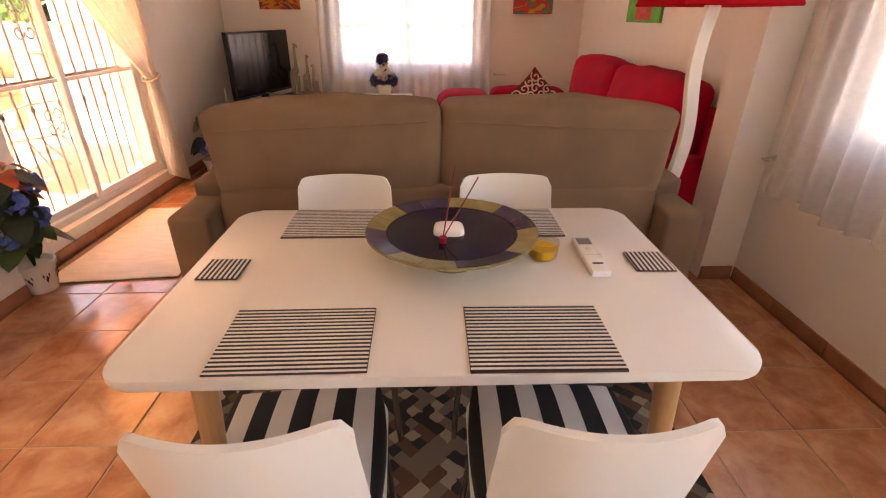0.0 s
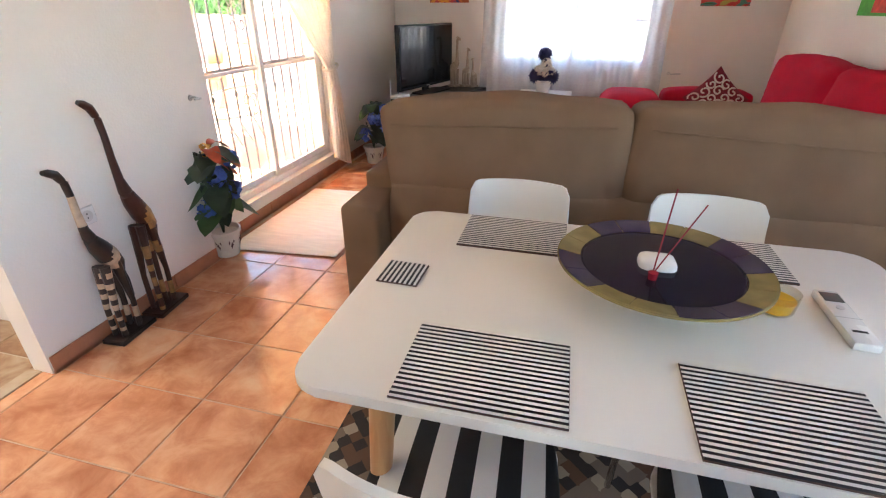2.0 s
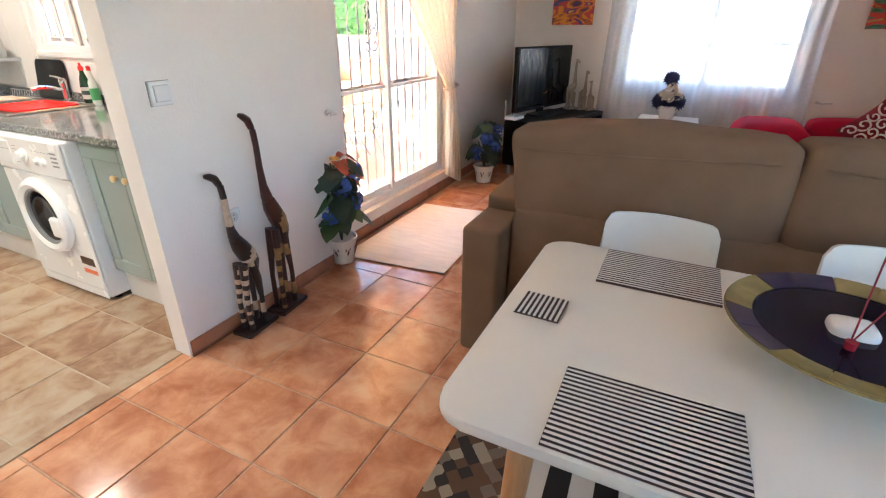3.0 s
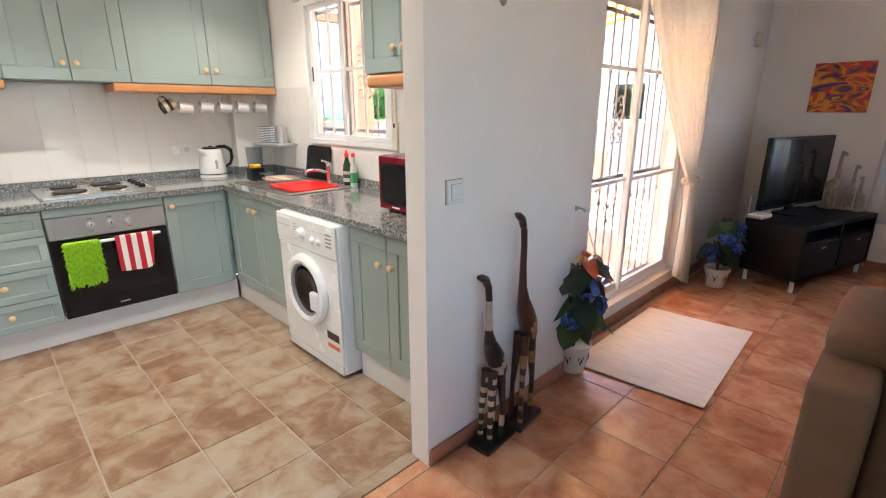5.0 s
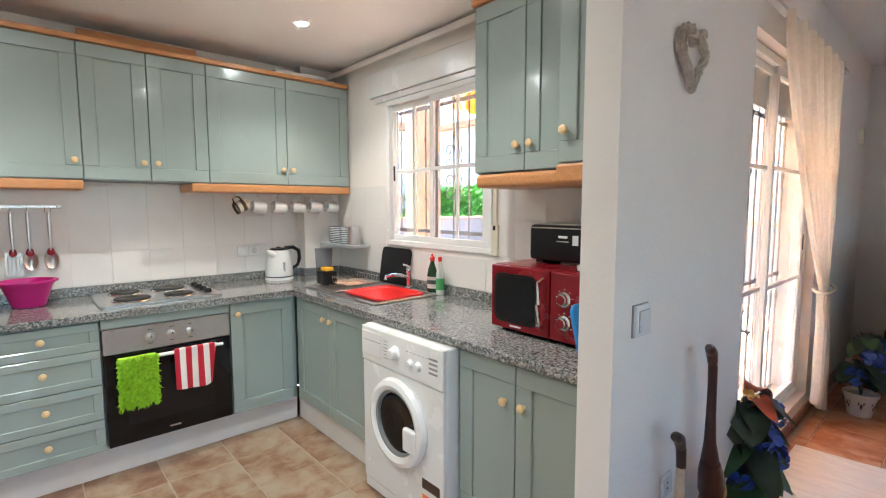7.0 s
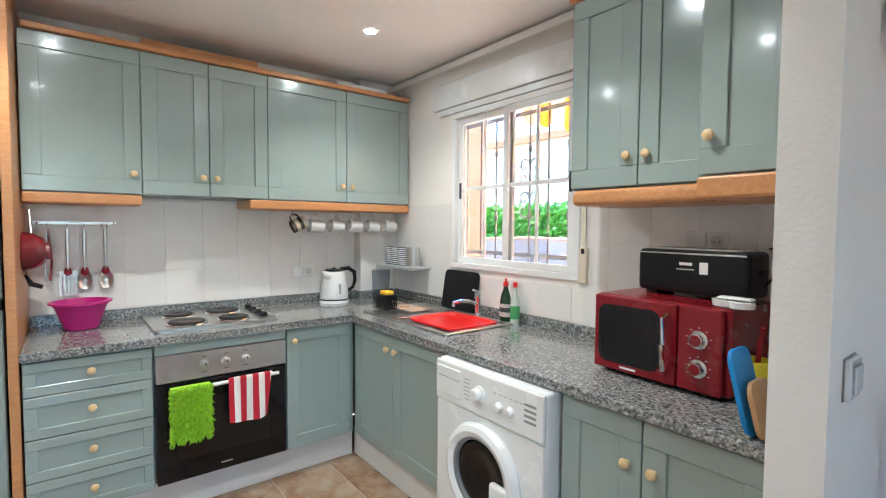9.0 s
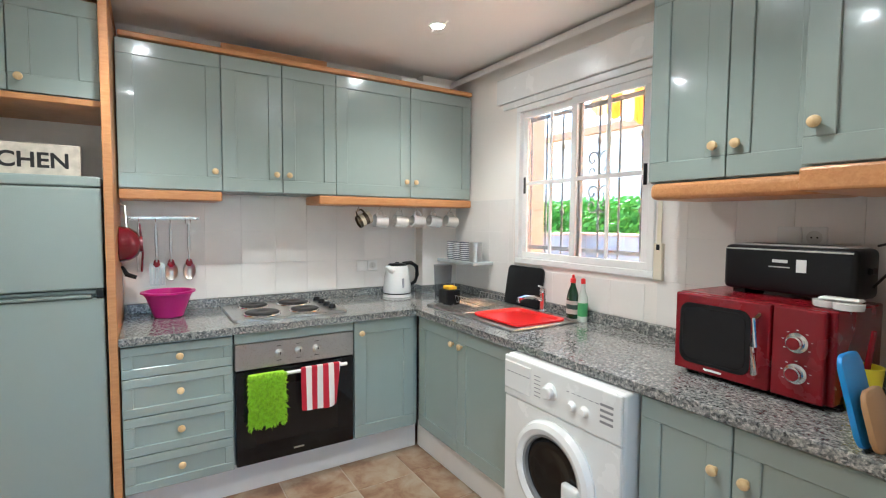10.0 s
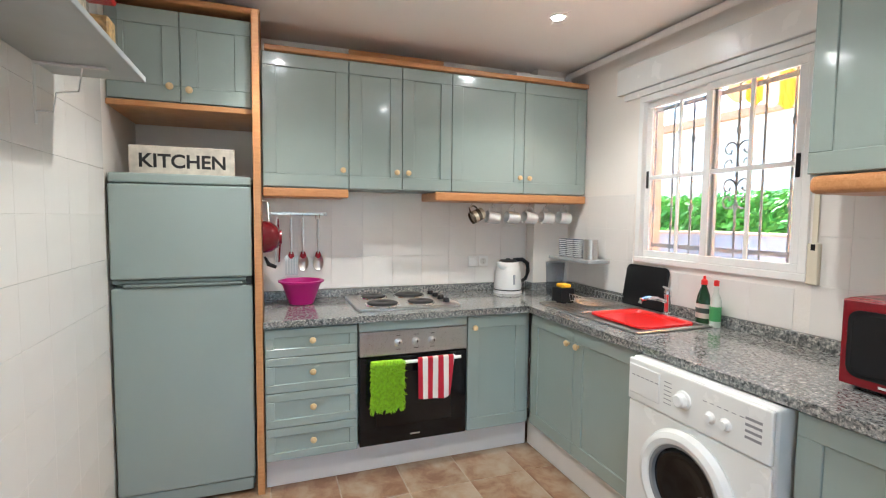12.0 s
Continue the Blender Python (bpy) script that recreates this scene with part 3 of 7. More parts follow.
FRC = mat("fridge_sage", (0.31, 0.37, 0.345), 0.3, vary=0.02, scale=3, bump=0.12, bscale=220)
f = thing("fridge_freezer", "sage green fridge-freezer with two doors", "fridge", (-4.15, 0, 0))
part("body", boxes((XK + 0.03, -3.945, YL + 0.015, 0.29, 0.02, 1.575), bevel=0.006), FRC, f)
part("top_cap", boxes((XK + 0.03, -3.895, YL + 0.012, 0.293, 1.545, 1.59), bevel=0.008, seg=2), FRC, f)
part("freezer_door", boxes((-3.943, -3.885, YL + 0.012, 0.293, 1.105, 1.54), bevel=0.010, seg=3), FRC, f)
part("fridge_door", boxes((-3.943, -3.885, YL + 0.012, 0.293, 0.09, 1.065), bevel=0.010, seg=3), FRC, f)
part("handle", boxes((-3.94, -3.878, YL + 0.06, 0.25, 1.068, 1.082), (-3.94, -3.90, YL + 0.014, 0.291, 1.083, 1.102), bevel=0.004), mat("fridge_grip", (0.2, 0.24, 0.225), 0.35), f, "recessed grip strip between the doors")
part("hinge", boxes((-3.93, -3.88, 0.265, 0.292, 1.066, 1.104), bevel=0.003), BLACK, f)
part("kick_grille", boxes((-3.95, -3.90, YL + 0.02, 0.285, 0.02, 0.085), bevel=0.004), FRC, f)

# wall cabinets over the microwave
u = thing("wall_cabinet", "glossy sage wall cabinet with two doors beside the window", "cabinet", (-2.2, 2.3, 1.56), group="kitchen wall cabinets")
carcass(u, -2.515, -1.945, UY + 0.022, YK, 1.56, 2.30)
shaker("door", u, "x", UY, -2.515, -2.225, 1.562, 2.298, -1, (-2.262, 1.672))
shaker("door", u, "x", UY, -2.225, -1.945, 1.562, 2.298, -1, (-2.188, 1.672))
part("light_rail", boxes((-2.505, -1.945, UY - 0.008, YK - 0.02, 1.495, 1.558), bevel=0.022, seg=4), PINE_X, u, "honey pine rail with rounded end")
part("cornice", boxes((-2.53, -1.945, UY - 0.015, YK, 2.301, 2.33), bevel=0.006), PINE_X, u)
u = thing("wall_cabinet", "deep glossy sage wall cabinet with a single door", "cabinet", (-1.8, 2.2, 1.56), group="kitchen wall cabinets")
carcass(u, -1.938, XW - 0.126, 1.962, YK, 1.56, 2.30)
shaker("door", u, "x", 1.94, -1.938, -1.68, 1.562, 2.298, -1, (-1.905, 1.672))
part("light_rail", boxes((-1.938, XW - 0.126, 1.93, YK - 0.02, 1.495, 1.558), bevel=0.008, seg=2), PINE_X, u, "honey pine rail")
part("cornice", boxes((-1.938, XW - 0.126, 1.925, YK, 2.301, 2.33), bevel=0.006), PINE_X, u)

# washing machine
w = thing("washing_machine", "white front-loading washing machine under the worktop", "washing machine", (-2.635, 2.05, 0))
WX, WY, WZ = -2.6325, 1.765, 0.445
part("body", boxes((-2.933, -2.332, WY + 0.012, YK - 0.05, 0.02, 0.845), bevel=0.012, seg=3), WHITEP, w)
part("front_panel", boxes((-2.931, -2.334, WY, WY + 0.011, 0.07, 0.665), bevel=0.004), WHITEP, w)
part("control_panel", boxes((-2.931, -2.334, WY - 0.006, WY + 0.011, 0.67, 0.84), bevel=0.006, seg=2), WHITEP, w)
part("kick_panel", boxes((-2.925, -2.34, WY + 0.003, WY + 0.012, 0.02, 0.067), bevel=0.002), WHITEP, w)
to_front = Matrix.Rotation(radians(90), 4, "X")
part("door_ring", lathe(bmesh.new(), [(0.158, 0.0), (0.198, 0.0), (0.202, 0.012), (0.192, 0.034), (0.172, 0.042), (0.152, 0.034), (0.138, 0.012), (0.138, 0)], (WX, WY, WZ), 48, to_front), WHITEP, w, "white round door frame", smooth=True)
part("door_glass", lathe(bmesh.new(), [(0.14, 0.004), (0.14, 0.010), (0.115, 0.018), (0.09, 0.012), (0.0, -0.002)], (WX, WY - 0.001, WZ), 40, to_front), BLACKGLASS, w, "dark bulging glass door", smooth=True)
part("door_seal", lathe(bmesh.new(), [(0.135, 0.012), (0.146, 0.02), (0.148, 0.030), (0.138, 0.026)], (WX, WY, WZ), 40, to_front), mat("seal_grey", (0.22, 0.22, 0.22), 0.4), w, smooth=True)
part("door_handle", boxes((WX + 0.075, WX + 0.16, WY - 0.048, WY - 0.018, WZ - 0.09, WZ + 0.015), bevel=0.012, seg=3), WHITEP, w, "white door grip")
part("drawer", boxes((-2.925, -2.765, WY - 0.011, WY - 0.004, 0.70, 0.82), bevel=0.004), WHITEP, w, "detergent drawer")
part("programme_dial", lathe(bmesh.new(), [(0.034, 0), (0.033, 0.006), (0.026, 0.010), (0.024, 0.028), (0.019, 0.032), (0, 0.032)], (-2.655, WY - 0.006, 0.757), 28, to_front), WHITEP, w, smooth=True)
for x in (-2.545, -2.487):
    part("dial", lathe(bmesh.new(), [(0.022, 0), (0.016, 0.006), (0.014, 0.018), (0, 0.020)], (x, WY - 0.006, 0.737), 20, to_front), WHITEP, w, smooth=True)
GREYI = mat("grey_print", (0.25, 0.25, 0.26), 0.5)
for i in range(6):
    x = -2.905 + 0.024 * i
    part("printed_line", boxes((x, x + 0.016, WY - 0.0115, WY - 0.0112, 0.775, 0.779)), GREYI, w)
    x = -2.745 + 0.0
    part("printed_line", boxes((-2.745, -2.745 + 0.035, WY - 0.0065, WY - 0.0062, 0.715 + i * 0.016, 0.718 + i * 0.016)), GREYI, w)
    part("printed_line", boxes((-2.575 + i * 0.027, -2.56 + i * 0.027, WY - 0.0065, WY - 0.0062, 0.785, 0.788)), GREYI, w)
for i in range(4):
    part("printed_line", boxes((-2.42, -2.365, WY - 0.0065, WY - 0.0062, 0.725 + i * 0.02, 0.734 + i * 0.02)), GREYI, w)
part("energy_sticker", boxes((-2.475, -2.36, WY - 0.0008, WY, 0.205, 0.25)), mat("sticker_brown", (0.05, 0.025, 0.015), 0.4), w, "dark printed sticker")
part("energy_sticker", boxes((-2.475, -2.36, WY - 0.0008, WY, 0.155, 0.18)), mat("sticker_red", (0.75, 0.16, 0.06), 0.4), w, "orange red sticker")
for x in (-2.89, -2.375):
    part("foot", lathe(bmesh.new(), [(0.02, 0), (0.02, 0.021)], (x, 1.83, 0), 12), BLACK, w)

# hob
h = thing("hob", "steel electric hob with four black solid plates", "hob", (-4.2, 1.12, 0.886))
slabm = slab(bmesh.new(), rounded(-4.42, -3.93, 0.82, 1.42, 0.02), 0.887, 0.900, 0.004)
part("tray", slabm, STEEL, h)
HOTP = mat("cast_iron", (0.02, 0.017, 0.016), 0.45, vary=0.2, scale=20)
for x, y, r in ((-4.05, 0.98, 0.088), (-4.30, 0.98, 0.075), (-4.05, 1.21, 0.075), (-4.30, 1.21, 0.088)):
    pl = part("hot_plate", lathe(bmesh.new(), [(r, 0.90), (r, 0.912), (r - 0.006, 0.915), (r * 0.35, 0.914), (r * 0.3, 0.912), (0, 0.912)], (x, y, 0), 32), HOTP, h, "black cast iron plate", smooth=True)
    part("rim", lathe(bmesh.new(), [(r + 0.012, 0.9), (r + 0.010, 0.905), (r + 0.001, 0.907), (r + 0.001, 0.9)], (x, y, 0), 32), CHROME, pl, "steel ring", smooth=True)
for i in range(4):
    part("knob", lathe(bmesh.new(), [(0.021, 0.9), (0.019, 0.918), (0.014, 0.924), (0, 0.924)], (-4.33 + 0.1 * i, 1.365, 0), 18), BLACK, h, "black hob knob", smooth=True)

# sink: steel drainer tray with a red bowl
s = thing("sink", "steel inset sink with drainer and a red washing-up bowl fitted", "sink", (-3.5, 2.1, 0.886))
tray = part("tray", boxes((-3.855, -3.56, 1.945, 2.355, 0.8865, 0.8885), (-3.53, -3.09, 1.945, 2.355, 0.8863, 0.8868)), STEEL, s)
for row in ((-3.885, -3.06, 1.915, 1.945), (-3.885, -3.06, 2.355, 2.385), (-3.885, -3.855, 1.945, 2.355), (-3.09, -3.06, 1.945, 2.355), (-3.56, -3.53, 1.945, 2.355)):
    part("rim", boxes((*row, 0.887, 0.897), bevel=0.003), STEEL, tray)
for i in range(9):
    part("ridge", boxes((-3.835, -3.59, 1.975 + i * 0.042, 1.985 + i * 0.042, 0.888, 0.893), bevel=0.002), STEEL, tray)
REDP = mat("red_plastic", (0.72, 0.015, 0.012), 0.3, vary=0.03)
bm = bmesh.new()
ring = lambda d, z: [(x, y, z) for x, y in rounded(-3.505 + d, -3.10 - d, 1.985 + d, 2.32 - d, 0.05, 5)]
loops = [[bm.verts.new(p) for p in ring(d, z)] for d, z in ((0.0, 0.893), (0.0, 0.903), (0.02, 0.903), (0.03, 0.890), (0.05, 0.8875))]
for a, b in zip(loops, loops[1:]):
    for i in range(len(a)):
        bm.faces.new((a[i], a[(i + 1) % len(a)], b[(i + 1) % len(a)], b[i]))
bm.faces.new(loops[-1])
part("bowl", bm, REDP, s, "bright red plastic bowl", smooth=True)
bm = bmesh.new()
lathe(bm, [(0.026, 0.897), (0.024, 0.907), (0.017, 0.912), (0.017, 0.99), (0.020, 0.995), (0.02, 1.02), (0.013, 1.035), (0, 1.037)], (-3.34, 2.37, 0), 20)
tube(bm, [(-3.34, 2.36, 0.965), (-3.34, 2.30, 0.985), (-3.34, 2.235, 0.992), (-3.34, 2.19, 0.985), (-3.34, 2.185, 0.965)], 0.011, 10)
tube(bm, [(-3.34, 2.37, 1.03), (-3.32, 2.33, 1.045), (-3.29, 2.29, 1.055)], [0.008, 0.008, 0.006], 8)
part("tap", bm, CHROME, s, "chrome mixer tap", smooth=True)

# ---------- kitchen window ----------


def sliding_window(name, axis, face, hole, mid, label, depth=0.06, bar_z=None, muntins=(), out=1, mat_f=None, t=0.045, s=0.042):
    """Two sliding sashes in an outer frame. face: room side of the frame; out: sign of the way outdoors."""
    mat_f = mat_f or ALU
    a0, a1, z0, z1 = hole
    w = thing(name, label, "window", ((a0 + a1) / 2, face, z0) if axis == "x" else (face, (a0 + a1) / 2, z0), kind="structure")

    def bx(bm, p0, p1, q0, q1, d0, d1, bevel=0.003):
        d0, d1 = sorted((face + out * d0, face + out * d1))
        if axis == "x":
            box(bm, p0, p1, d0, d1, q0, q1, bevel)
        else:
            box(bm, d0, d1, p0, p1, q0, q1, bevel)
        return bm
    bm = bmesh.new()
    bx(bm, a0, a1, z0, z0 + t, 0, depth)
    bx(bm, a0, a1, z1 - t, z1, 0, depth)
    bx(bm, a0, a0 + t, z0 + t, z1 - t, 0, depth)
    bx(bm, a1 - t, a1, z0 + t, z1 - t, 0, depth)
    part("window_frame", bm, mat_f, w)
    for k, (p0, p1) in enumerate(((a0 + t, mid + 0.025), (mid - 0.025, a1 - t))):
        d0 = 0.030 if k == 0 else 0.004
        q0, q1 = z0 + t, z1 - t
        bm = bmesh.new()
        bx(bm, p0, p1, q0, q0 + s, d0, d0 + 0.024)
        bx(bm, p0, p1, q1 - s, q1, d0, d0 + 0.024)
        bx(bm, p0, p0 + s, q0 + s, q1 - s, d0, d0 + 0.024)
        bx(bm, p1 - s, p1, q0 + s, q1 - s, d0, d0 + 0.024)
        sash = part("sash", bm, mat_f, w)
        part("pane", bx(bmesh.new(), p0 + s - 0.004, p1 - s + 0.004, q0 + s - 0.004, q1 - s + 0.004, d0 + 0.010, d0 + 0.014, 0), GLASS, sash).visible_shadow = False
        zs_ = bar_z if isinstance(bar_z, (list, tuple)) else ([bar_z] if bar_z else [])
        for zb in zs_:
            part("glazing_bar", bx(bmesh.new(), p0 + s, p1 - s, zb - 0.011, zb + 0.011, d0 + 0.003, d0 + 0.020, 0.002), mat_f, sash)
        for m in muntins:
            pm = p0 + (p1 - p0) * m
            part("glazing_bar", bx(bmesh.new(), pm - 0.009, pm + 0.009, q0 + s, q1 - s, d0 + 0.004, d0 + 0.019, 0.002), mat_f, sash)
        part("latch", bx(bmesh.new(), (p0 + 0.012) if k == 0 else (p1 - 0.03), (p0 + 0.03) if k == 0 else (p1 - 0.012), (q0 + q1) / 2 - 0.05, (q0 + q1) / 2 + 0.05, d0 - 0.004, d0, 0.001), BLACK, sash)
    return w


kw = sliding_window("window_1", "x", YK - 0.012, KWIN, -3.197, "white aluminium sliding window over the sink", 0.07, 1.645, (0.5,), t=0.034, s=0.038)
bb = thing("roller_blind_box", "white roller shutter box over the kitchen window", "blind box", (-3.2, 2.43, 2.17))
part("cover", boxes((-3.85, -2.53, YK - 0.035, YK, 2.162, 2.318), bevel=0.004), WHITEP, bb)
part("lip", boxes((-3.80, -2.53, YK - 0.02, YK, 2.122, 2.160), bevel=0.003), WHITEP, bb)
st = thing("shutter_strap", "cream shutter strap with its winder box", "strap", (-2.67, 2.44, 1.145))
part("strap", boxes((-2.680, -2.660, YK - 0.016, YK - 0.012, 1.30, 2.12)), CREAMP, st)
part("winder", boxes((-2.694, -2.648, YK - 0.022, YK, 1.145, 1.315), bevel=0.004), CREAMP, st)
part("slot", boxes((-2.678, -2.662, YK - 0.024, YK - 0.0215, 1.285, 1.31)), BLACK, st)

# ---------- living room: terrace door and windows ----------
td = sliding_window("door_1", "y", XD - 0.055, DOOR, 3.62, "white aluminium sliding terrace door with glazing bars", 0.07, (0.95, 1.62), (), -1)
part("shutter", boxes((XD - 0.19, XD - 0.175, DOOR[0] + 0.01, DOOR[1] - 0.01, 1.98, 2.19), bevel=0.004), WHITEP, td, "rolled-down end of the shutter")
fw = sliding_window("window_2", "x", YF + 0.03, FWIN, 0.30, "white aluminium window behind sheer curtains", 0.07, (1.2,), (), 1)
sw = sliding_window("window_3", "y", XR + 0.03, SWIN, 1.6, "white aluminium side window behind sheer curtains", 0.07, (1.4,), (0.33, 0.66), 1)
# unseen window, added to brighten the room from the side
bw = sliding_window("fill_window", "y", XR + 0.03, FILLWIN, -0.475, "added white aluminium side window, out of view, letting in fill daylight", 0.07, (0.95,), (), 1)

# ---------- dining table ----------
TX0, TX1, TY0, TY1 = -0.092, 1.116, 1.138, 1.935
t = thing("dining_table", "white dining table with rounded corners and beech legs", "table", (0.515, 1.54, 0))
part("tabletop", slab(bmesh.new(), rounded(TX0, TX1, TY0, TY1, 0.06), 0.728, 0.75, 0.005, 2), WHITELAC, t, smooth=True)
for x, dx in ((0.055, -0.035), (0.975, 0.035)):
    for y, dy in ((1.225, -0.03), (1.855, 0.03)):
        bm = tube(bmesh.new(), [(x + dx, y + dy, 0.008), (x, y, 0.70)], [0.015, 0.026], 16)
        part("leg", bm, BEECH, t, smooth=True)
        part("bracket", lathe(bmesh.new(), [(0.028, 0.70), (0.032, 0.728)], (x, y, 0), 16), STEEL, t, smooth=True)
part("apron", boxes((0.06, 0.97, 1.20, 1.218, 0.695, 0.727), (0.06, 0.97, 1.862, 1.88, 0.695, 0.727)), WHITELAC, t)

MATS = stripe_mat("mat_stripes", 1, 0.0118, (0.012, 0.011, 0.014), (0.72, 0.70, 0.66), 0.5, 0.5)
CORK = mat("cork_edge", (0.10, 0.06, 0.05), 0.8)


def placemat(name, x0, x1, y0, y1, label, turn=0, material=None):
    m = thing(name, label, "placemat", ((x0 + x1) / 2, (y0 + y1) / 2, 0.7505), turn, group=name + "s on the table")
    w, d = (x1 - x0) / 2, (y1 - y0) / 2
    part("backing", boxes((-w, w, -d, d, 0, 0.004), bevel=0.001), CORK, m, world=False)
    part("top", boxes((-w + 0.001, w - 0.001, -d + 0.001, d - 0.001, 0.0042, 0.0052)), material or MATS, m, world=False)


L = "black and white striped placemat on the white table"
placemat("placemat", 0.095, 0.383, 1.147, 1.350, L, 0.5)
placemat("placemat", 0.567, 0.848, 1.140, 1.352, L, -0.7)
placemat("placemat", 0.080, 0.362, 1.715, 1.925, L, 0)
placemat("placemat", 0.605, 0.885, 1.710, 1.922, L, 0)
MATS2 = stripe_mat("coaster_stripes", 0, 0.0118, (0.012, 0.011, 0.014), (0.72, 0.70, 0.66), 0.5, 0.5)
placemat("coaster", -0.058, 0.042, 1.485, 1.585, "small black and white striped coaster", -1, MATS2)
placemat("coaster", 1.008, 1.108, 1.500, 1.602, "small black and white striped coaster", -2, MATS2)

# platter with its foot, rim blocks, incense
NAVY = mat("navy_glaze", (0.008, 0.006, 0.018), 0.07, vary=0.2, scale=12, spec=0.13)
KHAKI = mat("khaki_glaze", (0.25, 0.20, 0.075), 0.18, vary=0.2, scale=18)
PLUM = mat("plum_glaze", (0.035, 0.028, 0.060), 0.15, vary=0.2, scale=18)
PX, PY = 0.553, 1.575
pl = thing("platter", "wide dark blue glazed platter with khaki and plum rim", "platter", (PX, PY, 0.7505))
part("bowl", lathe(bmesh.new(), [(0.0, 0.0), (0.07, 0.0), (0.075, 0.008), (0.10, 0.022), (0.17, 0.062), (0.207, 0.082), (0.213, 0.086), (0.213, 0.090), (0.207, 0.092)], (0, 0, 0), 64), KHAKI, pl, "ochre glazed underside", world=False, smooth=True)
part("well", lathe(bmesh.new(), [(0.166, 0.081), (0.160, 0.082), (0.150, 0.074), (0.10, 0.058), (0.0, 0.050)], (0, 0, 0), 64), NAVY, pl, "glossy navy centre", world=False, smooth=True)
for k in range(16):
    a0, a1 = 2 * math.pi * (k + 0.0) / 16, 2 * math.pi * (k + 1.0) / 16
    if k % 2:
        a0, a1 = a0 + 0.012, a1 - 0.012
    bm = sheet(bmesh.new(), lambda u, v: ((0.163 + 0.048 * v) * math.cos(a0 + (a1 - a0) * u), (0.163 + 0.048 * v) * math.sin(a0 + (a1 - a0) * u), 0.0835 + 0.0095 * v), 6, 2, 0.0015)
    part("rim_block", bm, KHAKI if (k // 2) % 2 else PLUM, pl, world=False, smooth=True)
ih = thing("incense_holder", "white stone tea light and glass incense holder", "holder", (PX - 0.012, PY - 0.01, 0.804))
part("stone", pad(bmesh.new(), -0.03, 0.04, -0.02, 0.04, 0.0, 0.045, 0.004, n=4), WHITEP, ih, "white square candle", world=False, smooth=True)
part("dish", lathe(bmesh.new(), [(0, 0), (0.026, 0), (0.03, 0.02), (0.027, 0.02), (0.022, 0.004), (0, 0.004)], (0.06, -0.055, 0.002), 24), BLACKGLASS, ih, "small black dish", world=False, smooth=True)
part("foot", lathe(bmesh.new(), [(0, 0), (0.022, 0), (0.02, 0.014), (0.008, 0.02), (0.01, 0.04), (0, 0.042)], (-0.012, -0.055, 0.002), 20), mat("ruby_glass", (0.30, 0.02, 0.03), 0.06), ih, "ruby glass stopper", world=False, smooth=True)
for e in ((0.02, 0.045, 0.185), (0.075, 0.02, 0.165)):
    part("incense_stick", tube(bmesh.new(), [(-0.012, -0.05, 0.035), e], 0.0016, 6), mat("incense_red", (0.22, 0.01, 0.02), 0.8), ih, world=False)
c = thing("candle_jar", "small glass jar with a yellow candle", "candle", (0.792, 1.590, 0.7505))
part("wax", lathe(bmesh.new(), [(0.0, 0.004), (0.032, 0.004), (0.036, 0.028), (0.0, 0.030)], n=28), mat("yellow_wax", (0.85, 0.50, 0.02), 0.4), c, "yellow wax", world=False, smooth=True)
part("glass", lathe(bmesh.new(), [(0.033, 0.0), (0.038, 0.006), (0.041, 0.046), (0.039, 0.046), (0.036, 0.008), (0.03, 0.003)], n=28), glass_mat("jar_glass", (1, 0.97, 0.9)), c, world=False, smooth=True)
r = thing("remote_control", "white air conditioner remote with a grey screen", "remote", (0.912, 1.572, 0.7505), -1)
part("case", boxes((-0.024, 0.024, -0.098, 0.098, 0.0, 0.019), bevel=0.005, seg=2), WHITEP, r, world=False, smooth=True)
part("screen", boxes((-0.018, 0.018, 0.048, 0.085, 0.0191, 0.0199)), mat("lcd", (0.10, 0.11, 0.11), 0.15), r, world=False)
part("button", lathe(bmesh.new(), [(0.008, 0.019), (0.008, 0.021), (0, 0.021)], (0, 0.025, 0), 14), mat("grey_button", (0.55, 0.55, 0.54), 0.4), r, world=False)
part("marking", boxes((-0.013, 0.013, -0.062, -0.055, 0.0191, 0.0195)), BLACK, r, world=False)
part("cover_line", boxes((-0.0235, 0.0235, -0.012, -0.0105, 0.0188, 0.0193)), mat("seam", (0.4, 0.4, 0.39), 0.5), r, world=False)

# ---------- dining chairs ----------
CUSH = stripe_mat("cushion_stripes", 0, 0.092, (0.010, 0.010, 0.012), (0.70, 0.69, 0.67), 0.5, 0.8, 0.25, bump=0.2)
CHROME2 = mat("chair_tube", (0.55, 0.55, 0.55), 0.25, metal=1.0)
SHELL = mat("chair_shell", (0.78, 0.78, 0.74), 0.3, vary=0.015, scale=3)


